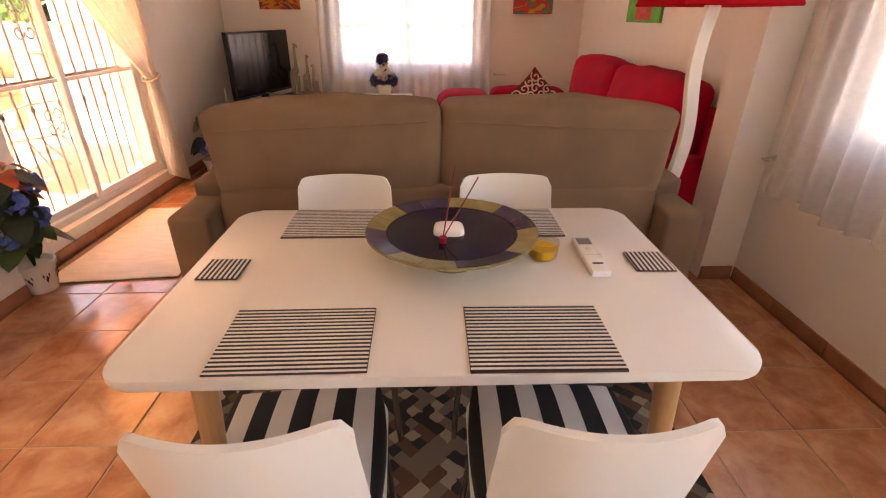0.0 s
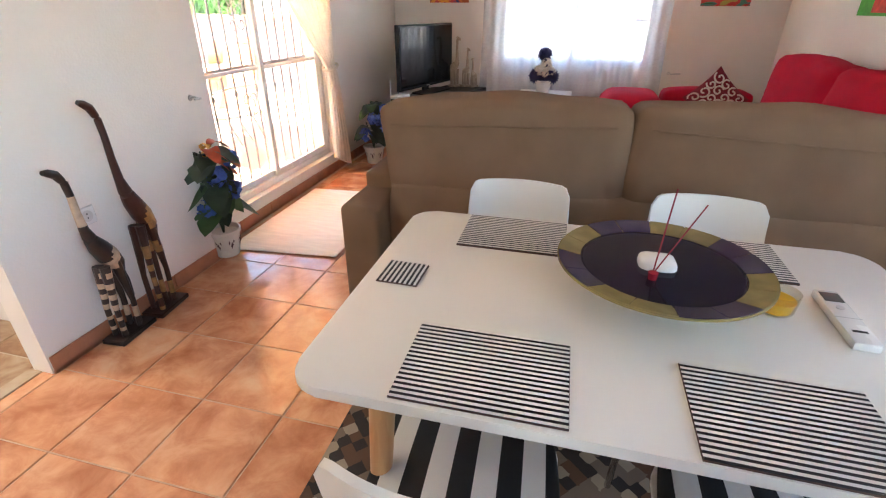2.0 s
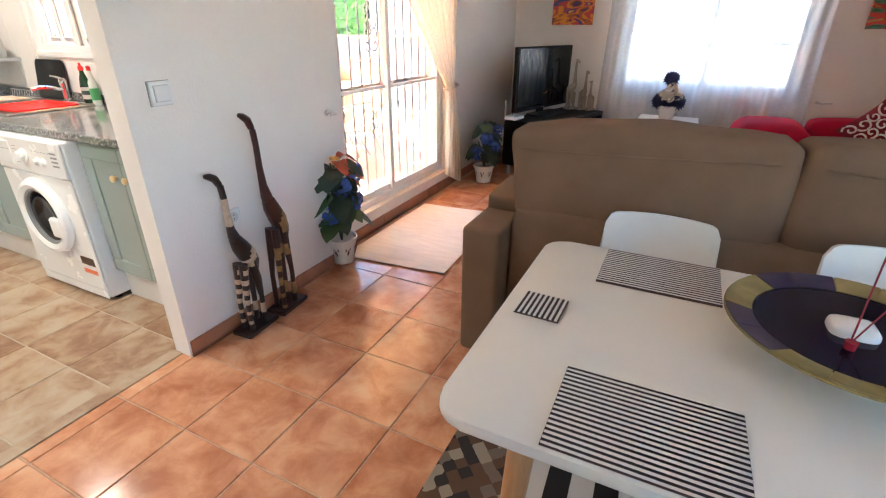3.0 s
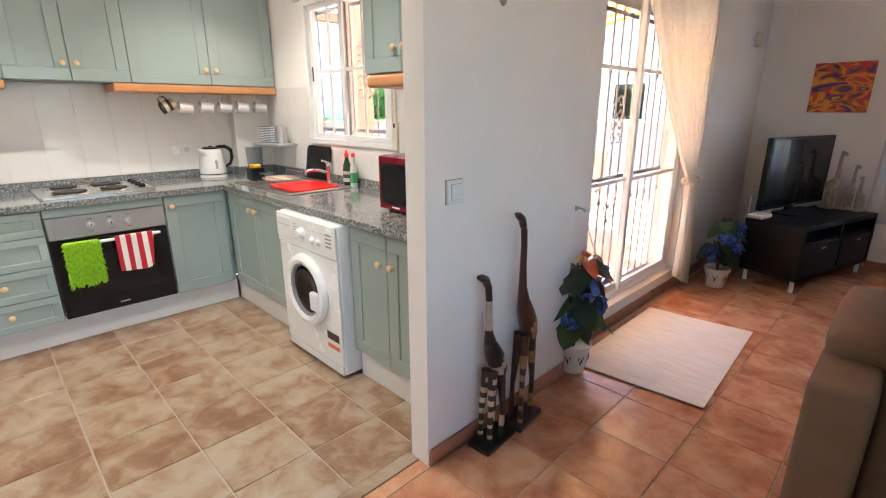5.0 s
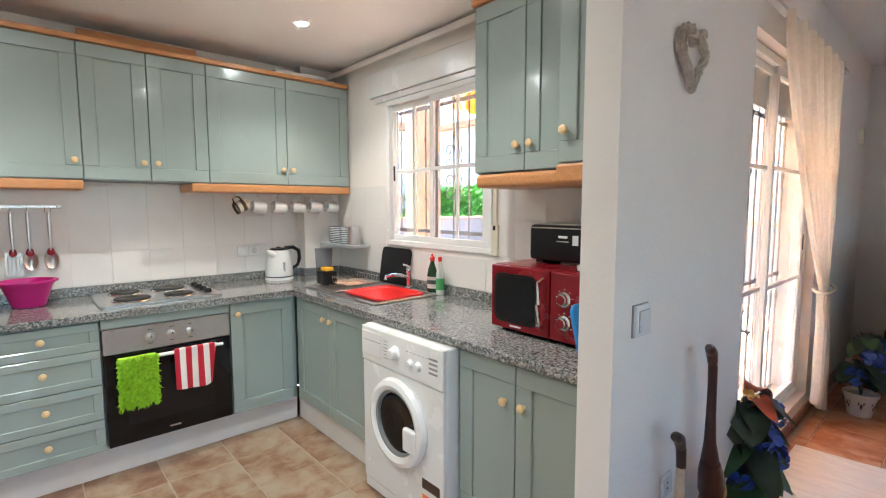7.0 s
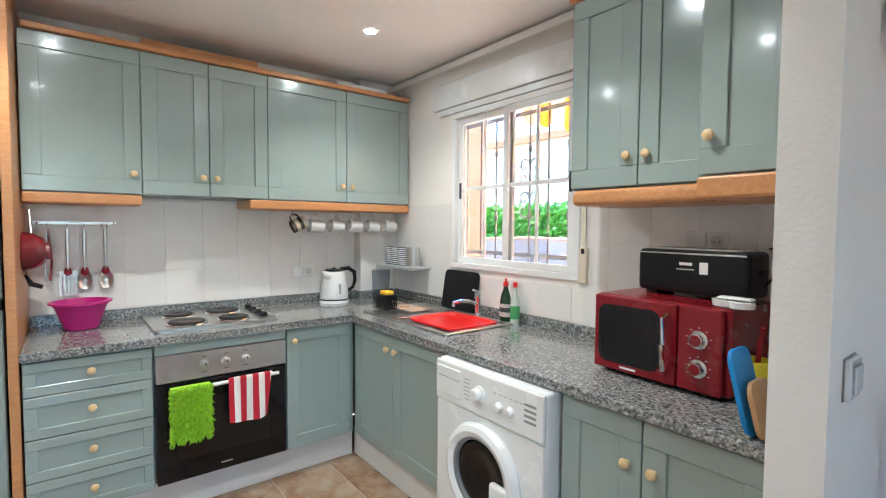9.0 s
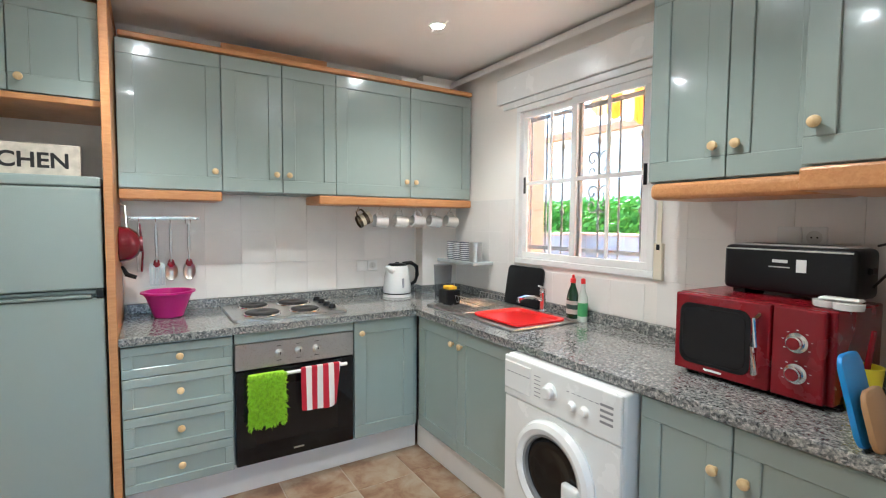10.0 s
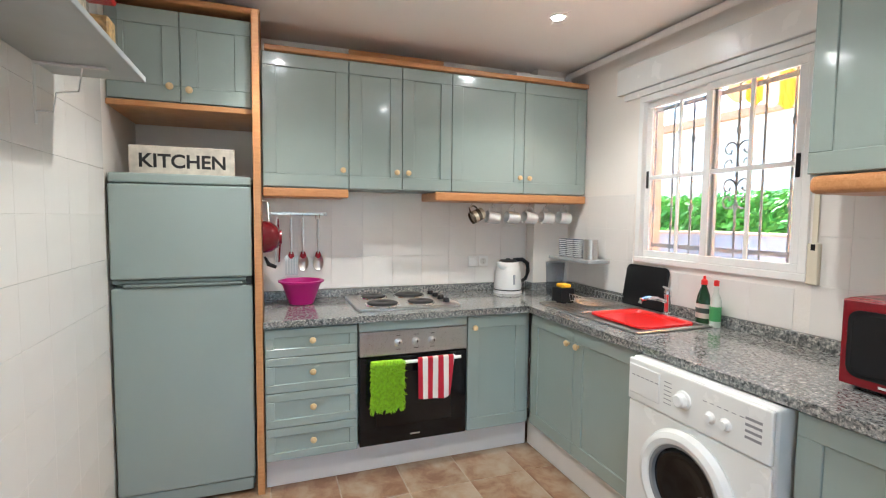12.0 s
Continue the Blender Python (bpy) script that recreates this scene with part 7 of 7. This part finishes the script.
# ---------- baseboards ----------
def baseboard(name, runs):
    b = structure(name, boxes(*[(x0, x1, y0, y1, 0, 0.012) for x0, x1, y0, y1 in runs]), BASE, "terracotta tile baseboard", "baseboard")
    for x0, x1, y0, y1 in runs:
        along = "x" if abs(x1 - x0) > abs(y1 - y0) else "y"
        L = abs(x1 - x0) if along == "x" else abs(y1 - y0)
        n = max(1, round(L / 0.333))
        for i in range(n):
            a, c = i / n, (i + 1) / n
            g = 0.0015
            if along == "x":
                part("tile", boxes((x0 + (x1 - x0) * a + g, x0 + (x1 - x0) * c - g, y0, y1, 0.001, 0.078), bevel=0.003), BASE, b)
            else:
                part("tile", boxes((x0, x1, y0 + (y1 - y0) * a + g, y0 + (y1 - y0) * c - g, 0.001, 0.078), bevel=0.003), BASE, b)


baseboard("baseboard_partition", [(XW, XW + 0.010, 1.65, 2.65)])
baseboard("baseboard_terrace", [(XD, XD + 0.010, 2.66, YF - 0.012)])
baseboard("baseboard_far", [(XD + 0.011, XR - 0.011, YF - 0.010, YF)])
baseboard("baseboard_side", [(XR - 0.010, XR, YB, 2.75), (2.0, XR - 0.011, 2.75, 2.76), (XR - 0.010, XR, 2.99, YF - 0.012)])

# ---------- kitchen ceiling lights ----------
GLOWB = glow_mat("lamp_glow", (1.0, 0.95, 0.86), 30)
def downlight(x, y):
    d = thing("ceiling_downlight", "small recessed ceiling downlight, lit", "ceiling light", (x, y, H), group="kitchen downlights")
    part("ring", lathe(bmesh.new(), [(0.045, 0.0), (0.043, -0.006), (0.032, -0.006), (0.031, 0.0)], n=28), ALU, d, world=False, smooth=True)
    part("bulb", lathe(bmesh.new(), [(0.030, -0.001), (0.026, -0.004), (0, -0.005)], n=24), GLOWB, d, "glowing bulb face", world=False, smooth=True)
    for sx in (-1, 1):
        part("spring", tube(bmesh.new(), [(sx * 0.04, 0, -0.002), (sx * 0.065, 0.01, -0.006), (sx * 0.085, 0.015, -0.003)], 0.0015, 5), CHROME, d, world=False)
    l = new("downlight_lamp", bpy.data.lights.new("downlight_lamp", "SPOT"))
    l.data.energy, l.data.spot_size, l.data.spot_blend, l.data.shadow_soft_size, l.data.color = SPOT_W, radians(120), 0.7, 0.03, (1.0, 0.90, 0.76)
    l.matrix_world = look((x, y, H - 0.02), (x, y, 0))


for x, y in ((-3.58, 1.80), (-2.35, 1.45), (-3.45, 0.45), (-2.3, 0.35)):
    downlight(x, y)

# ---------- terrace and beyond ----------
TERR = tile_mat("terrace_tile", [(0.3, (0.44, 0.26, 0.17)), (0.5, (0.52, 0.34, 0.24)), (0.7, (0.58, 0.40, 0.30))], 0.6, 3, 21)
structure("ground", boxes((-300, 300, -300, 300, -0.5, -0.25)), mat("dry_ground", (0.42, 0.36, 0.28), 0.9, vary=0.2, scale=0.5, bump=0.3), "pale dry ground", "ground")
terr = structure("terrace", boxes((-8.2, XD - 0.22, YK + 0.2, 8.2, -0.2, 0.04)), TERR, "terracotta paved terrace", "terrace")
wall_t = structure("terrace_wall", boxes((-8.2, -8.0, YK + 0.2, 8.2, 0.041, 1.15), (-8.0, XD - 0.3, 8.0, 8.2, 0.041, 1.15)), mat("grey_block", (0.34, 0.34, 0.35), 0.85, vary=0.1, scale=6, bump=0.4), "low grey block terrace wall", "wall")
part("coping", boxes((-8.24, -7.96, YK + 0.2, 7.95, 1.151, 1.20), (-8.24, XD - 0.3, 7.951, 8.24, 1.151, 1.20), bevel=0.006), mat("coping_tile", (0.52, 0.3, 0.18), 0.6, vary=0.15), wall_t)
# garden beyond the wall: hedge, pale house, blue pool fence
HEDGE = mat("hedge_leaf", (0.11, 0.30, 0.03), 0.6, vary=0.4, scale=9)
rng = random.Random(12)
hv, hf = [], []
for _ in range(9000):
    side = rng.random() < 0.55
    c = Vector((rng.uniform(-19, -8.5), 13.0 + rng.uniform(-0.35, 0.35), rng.uniform(0.3, 2.2))) if side else Vector((-13.2 + rng.uniform(-0.35, 0.35), rng.uniform(2, 13), rng.uniform(0.3, 1.1)))
    d = Vector((rng.gauss(0, 1), rng.gauss(0, 1), rng.gauss(0, 1))).normalized()
    e = d.orthogonal().normalized()
    s = rng.uniform(0.08, 0.16)
    k = len(hv)
    f = d.cross(e)
    hv += [tuple(c - e * s), tuple(c + f * s * 0.5), tuple(c + e * s), tuple(c - f * s * 0.5)]
    hf.append((k, k + 1, k + 2, k + 3))
me = bpy.data.meshes.new("hedge")
me.from_pydata(hv, [], hf)
me.materials.append(HEDGE)
tagged(new("hedge", me), "clipped green garden hedge beyond the terrace", "hedge", kind="stuff")

structure("hedge_core", boxes((-19, -8.6, 13.1, 13.3, -0.25, 2.1), (-13.4, -13.25, 2, 13.09, -0.25, 1.0)), HEDGE, "dense dark inside of the hedge", "hedge")
hs = thing("neighbour_house", "pale rendered house across the garden", "house", (-14, 20, -0.25))
part("wall", boxes((-22, -5, 17, 24, -0.25, 5.2)), RENDER_W, hs)
part("roof", boxes((-22.3, -4.7, 16.7, 24.3, 5.201, 5.5)), mat("roof_clay", (0.45, 0.22, 0.12), 0.8, vary=0.2), hs)
for x in (-19, -15.5, -12, -8.5):
    wq = part("window", boxes((x, x + 1.2, 16.93, 16.999, 1.0, 2.3)), ALU, hs)
    part("pane", boxes((x + 0.08, x + 1.12, 16.915, 16.929, 1.08, 2.22)), BLACKGLASS, wq)
hs2 = thing("neighbour_house", "white garden building beyond the hedge", "house", (-20, 8, -0.25))
part("wall", boxes((-24, -17, 1, 13, -0.25, 4.5)), RENDER_W, hs2)
part("roof", boxes((-24.3, -16.7, 0.7, 13.3, 4.501, 4.8)), mat("roof_clay2", (0.45, 0.22, 0.12), 0.8, vary=0.2), hs2)

# what stands outside the end and side windows
fe = thing("garden_wall", "white garden wall outside the end window", "wall", (0, 9.3, -0.25))
part("wall", boxes((-1.4, 6.5, 9.2, 9.4, -0.25, 1.15)), RENDER_W, fe)
part("coping", boxes((-1.4, 6.5, 9.17, 9.43, 1.151, 1.2)), mat("coping_clay", (0.5, 0.3, 0.2), 0.7), fe)

# security grilles


def grille(name, axis, plane, a0, a1, z0, z1, step, material, label, rails=(), scroll=None, r=0.006):
    g = thing(name, label, "grille", ((a0 + a1) / 2, plane, z0) if axis == "x" else (plane, (a0 + a1) / 2, z0))
    P = (lambda a, z, d=0: (a, plane + d, z)) if axis == "x" else (lambda a, z, d=0: (plane + d, a, z))
    n = round((a1 - a0) / step)
    for i in range(n + 1):
        a = a0 + (a1 - a0) * i / n
        b = part("bar", tube(bmesh.new(), [P(a, z0), P(a, z1)], r, 8), material, g, smooth=True)
        if i % 2 == 0:
            for z in (z0 + (z1 - z0) * 0.33, z0 + (z1 - z0) * 0.72):
                part("collar", lathe(bmesh.new(), [(r, -0.02), (r * 2, -0.008), (r * 2, 0.008), (r, 0.02)], P(a, z), 10), material, b, smooth=True)
    for z in rails:
        bm = boxes((a0 - 0.03, a1 + 0.03, plane - 0.006, plane + 0.006, z - 0.012, z + 0.012)) if axis == "x" else boxes((plane - 0.006, plane + 0.006, a0 - 0.03, a1 + 0.03, z - 0.012, z + 0.012))
        part("rail", bm, material, g)
    if scroll:
        for c, z in scroll:
            for s in (-1, 1):
                for q in (-1, 1):
                    pts = []
                    for k in range(16):
                        th = k * 0.42
                        rr = 0.042 * (1 - 0.05 * k)
                        pts.append(P(c + s * (0.044 - rr * math.cos(th)), z + q * (0.035 + rr * math.sin(th) * 1.1)))
                    part("scroll", tube(bmesh.new(), pts, 0.005, 6), material, g, smooth=True)
    return g


grille("window_grille", "x", YK + 0.105, KWIN[0] + 0.02, KWIN[1] - 0.02, KWIN[2], KWIN[3], 0.125, IRON, "wrought iron security grille outside the kitchen window", (1.25, 2.05), ((-3.12, 1.535), (-3.12, 1.72)))
grille("door_grille", "y", XD - 0.20, DOOR[0] + 0.03, DOOR[1] - 0.03, 0.10, 2.20, 0.115, IRON, "wrought iron security gate outside the terrace door", (0.16, 0.95, 1.95), ((3.62, 1.25), (3.62, 1.4), (3.62, 0.70)), 0.007)
grille("window_grille", "x", YF + 0.17, FWIN[0] + 0.02, FWIN[1] - 0.02, FWIN[2], FWIN[3], 0.12, IRONW, "white iron security grille outside the end window", (0.84, 1.95))
grille("window_grille", "y", XR + 0.17, SWIN[0] + 0.02, SWIN[1] - 0.02, SWIN[2], SWIN[3], 0.14, IRONW, "white iron security grille outside the side window", (0.9, 1.95))

# awning, striped orange and yellow
AWN = cloth_mat("awning_cloth", (0.85, 0.22, 0.02), 0.45)
AWY = cloth_mat("awning_yellow", (0.88, 0.66, 0.34), 0.45)
aw = thing("awning", "orange and yellow striped terrace awning with scalloped valance", "awning", (-2.8, 4.2, 2.3))
n = 26
for i in range(n):
    y0, y1 = 2.72 + 3.4 * i / n, 2.72 + 3.4 * (i + 1) / n
    m_ = AWN if i % 2 else AWY
    part("stripe", sheet(bmesh.new(), lambda u, v: (-1.88 - 1.45 * v, y0 + (y1 - y0) * u, 2.60 - 0.30 * v), 1, 6), m_, aw)
    part("valance", sheet(bmesh.new(), lambda u, v: (-3.333 + 0.012 * math.sin(40 * u * v), y0 + (y1 - y0) * u, 2.298 - (0.22 + 0.035 * math.sin(math.pi * u)) * v), 6, 3), m_, aw)
part("front_bar", tube(bmesh.new(), [(-3.33, 2.70, 2.30), (-3.33, 6.14, 2.30)], 0.018, 10), ALU, aw, smooth=True)
post = thing("terrace_post", "brick coloured pillar of the terrace", "pillar", (-5.47, 4.2, 0.04))
part("shaft", boxes((-5.59, -5.35, 4.05, 4.30, 0.041, 2.6), bevel=0.01), mat("pillar_paint", (0.5, 0.28, 0.16), 0.8, vary=0.15), post)


# terrace furniture: sling chair and table
def sling_chair(at, turn):
    c = thing("garden_chair", "iron garden chair with a cane-coloured sling on the terrace", "chair", at, turn, group="terrace chairs")
    SL = mat("sling", (0.52, 0.36, 0.24), 0.8, vary=0.15, bump=0.3, bscale=200)
    for sx in (-1, 1):
        part("side_frame", tube(bmesh.new(), [(sx * 0.26, 0.25, 0.01), (sx * 0.26, 0.2, 0.42), (sx * 0.26, -0.2, 0.40), (sx * 0.26, -0.32, 0.75), (sx * 0.24, -0.38, 0.98)], 0.012, 8), IRON, c, world=False, smooth=True)
        part("leg", tube(bmesh.new(), [(sx * 0.26, -0.36, 0.01), (sx * 0.26, -0.18, 0.40)], 0.012, 8), IRON, c, world=False, smooth=True)
        part("arm", tube(bmesh.new(), [(sx * 0.27, -0.29, 0.66), (sx * 0.29, 0.0, 0.66), (sx * 0.28, 0.22, 0.62), (sx * 0.26, 0.22, 0.42)], 0.011, 8), IRON, c, world=False, smooth=True)
    part("top_bar", tube(bmesh.new(), [(-0.24, -0.38, 0.98), (0, -0.39, 1.0), (0.24, -0.38, 0.98)], 0.012, 8), IRON, c, world=False, smooth=True)
    part("sling", sheet(bmesh.new(), lambda u, v: (-0.25 + 0.5 * u, 0.2 - 0.4 * min(1, v / 0.45) - 0.17 * max(0, (v - 0.45) / 0.55), 0.42 - 0.03 * math.sin(math.pi * min(1, v / 0.45)) + 0.55 * max(0, (v - 0.45) / 0.55)), 6, 16, 0.006), SL, c, world=False, smooth=True)
    return c


ga = sling_chair((-2.75, 4.35, 0.04), 160)
copy_thing(ga, pose(-3.6, 5.6, 0.04, 0, 0, 60))
gt = thing("garden_table", "round tiled iron garden table on the terrace", "table", (-3.2, 4.95, 0.04))
part("tabletop", lathe(bmesh.new(), [(0, 0.70), (0.45, 0.70), (0.46, 0.715), (0.45, 0.73), (0, 0.73)], n=32), mat("mosaic", (0.6, 0.5, 0.4), 0.5, vary=0.3, scale=30), gt, world=False)
for a in range(3):
    an = a * 2.094
    part("leg", tube(bmesh.new(), [(0.36 * math.cos(an), 0.36 * math.sin(an), 0.0), (0.1 * math.cos(an), 0.1 * math.sin(an), 0.35), (0.3 * math.cos(an), 0.3 * math.sin(an), 0.70)], 0.012, 8), IRON, gt, world=False, smooth=True)

# ---------- floor tiles ----------
def wall_tiles(parent, axis, plane, out, a0, a1, z0, z1, oa, oz, hole=None, p=0.2, q=0.2):
    """White wall tiles, 4 mm proud; hole: (a0, a1, z0) over which there is a window above z0."""
    cache = {}
    for i in range(math.floor((a0 - oa) / p), math.ceil((a1 - oa) / p)):
        for j in range(math.floor((z0 - oz) / q), math.ceil((z1 - oz) / q)):
            u0, u1 = max(a0, oa + i * p) + 0.0004, min(a1, oa + (i + 1) * p) - 0.0004
            v0, v1 = max(z0, oz + j * q) + 0.0004, min(z1, oz + (j + 1) * q) - 0.0004
            if hole and u1 > hole[0] and u0 < hole[1]:
                if u0 < hole[0] - 0.02:
                    u1 = hole[0]
                elif u1 > hole[1] + 0.02:
                    u0 = hole[1]
                else:
                    v1 = min(v1, hole[2])
            if u1 - u0 < 0.01 or v1 - v0 < 0.01:
                continue
            w, d = round(u1 - u0, 4), round(v1 - v0, 4)
            if (w, d) not in cache:
                bm = slab(bmesh.new(), [(-w / 2, -d / 2), (w / 2, -d / 2), (w / 2, d / 2), (-w / 2, d / 2)], 0, 0.004, 0.0006, 1)
                turn = Matrix.Rotation(radians(90), 4, "X") if axis == "x" else Matrix.Rotation(radians(90), 4, "Z") @ Matrix.Rotation(radians(90), 4, "X")
                if out == 1 and axis == "x":
                    turn = Matrix.Rotation(radians(180), 4, "Z") @ turn
                bmesh.ops.transform(bm, matrix=turn, verts=bm.verts)
                bmesh.ops.recalc_face_normals(bm, faces=bm.faces)
                me = bpy.data.meshes.new("wall_tile")
                bm.to_mesh(me)
                bm.free()
                me.materials.append(WTILE)
                cache[(w, d)] = me
            ob = new("wall_tile", cache[(w, d)])
            ob.parent = parent
            ob.matrix_basis = Matrix.Translation(((u0 + u1) / 2, plane, (v0 + v1) / 2) if axis == "x" else (plane, (u0 + u1) / 2, (v0 + v1) / 2))


def tiles(parent, material, x0, x1, y0, y1, ox, oy, p=0.333, joint=0.006, skip=None):
    cache = {}
    i0, i1 = math.floor((x0 - ox) / p), math.ceil((x1 - ox) / p)
    j0, j1 = math.floor((y0 - oy) / p), math.ceil((y1 - oy) / p)
    for i in range(i0, i1):
        for j in range(j0, j1):
            a0, a1 = max(x0, ox + i * p) + joint / 2, min(x1, ox + (i + 1) * p) - joint / 2
            b0, b1 = max(y0, oy + j * p) + joint / 2, min(y1, oy + (j + 1) * p) - joint / 2
            if a1 - a0 < 0.01 or b1 - b0 < 0.01:
                continue
            w, d = round(a1 - a0, 4), round(b1 - b0, 4)
            if (w, d) not in cache:
                bm = slab(bmesh.new(), [(-w / 2, -d / 2), (w / 2, -d / 2), (w / 2, d / 2), (-w / 2, d / 2)], -0.008, 0.0, 0.0025, 1)
                me = bpy.data.meshes.new("tile")
                bmesh.ops.recalc_face_normals(bm, faces=bm.faces)
                bm.to_mesh(me)
                bm.free()
                me.materials.append(material)
                cache[(w, d)] = me
            ob = new("tile", cache[(w, d)])
            ob.parent = parent
            ob.matrix_basis = Matrix.Translation(((a0 + a1) / 2, (b0 + b1) / 2, 0.0005 * random.uniform(-1, 1)))


tiles(floor, TERRA, XW - 0.06, XR, YB, YF, -0.877, 2.014)
tiles(floor_k, KTILE, XK + 0.3, XW - 0.122, YL, YK - 0.3, -2.97, 1.03)
wall_tiles(wall_hob, "y", XK, 1, 0.345, 2.155, 0.942, 1.555, 0.345, 0.942)
wall_tiles(wall_kw, "x", YK, -1, XK + 0.125, XW - 0.124, 0.942, 1.555, XK + 0.125, 0.942, (KWIN[0] - 0.022, KWIN[1] + 0.022, KWIN[2] - 0.032))
wall_tiles(wall_fr, "x", YL, 1, -3.88, -1.56, 0.0, 2.4, -3.88, 0.0)
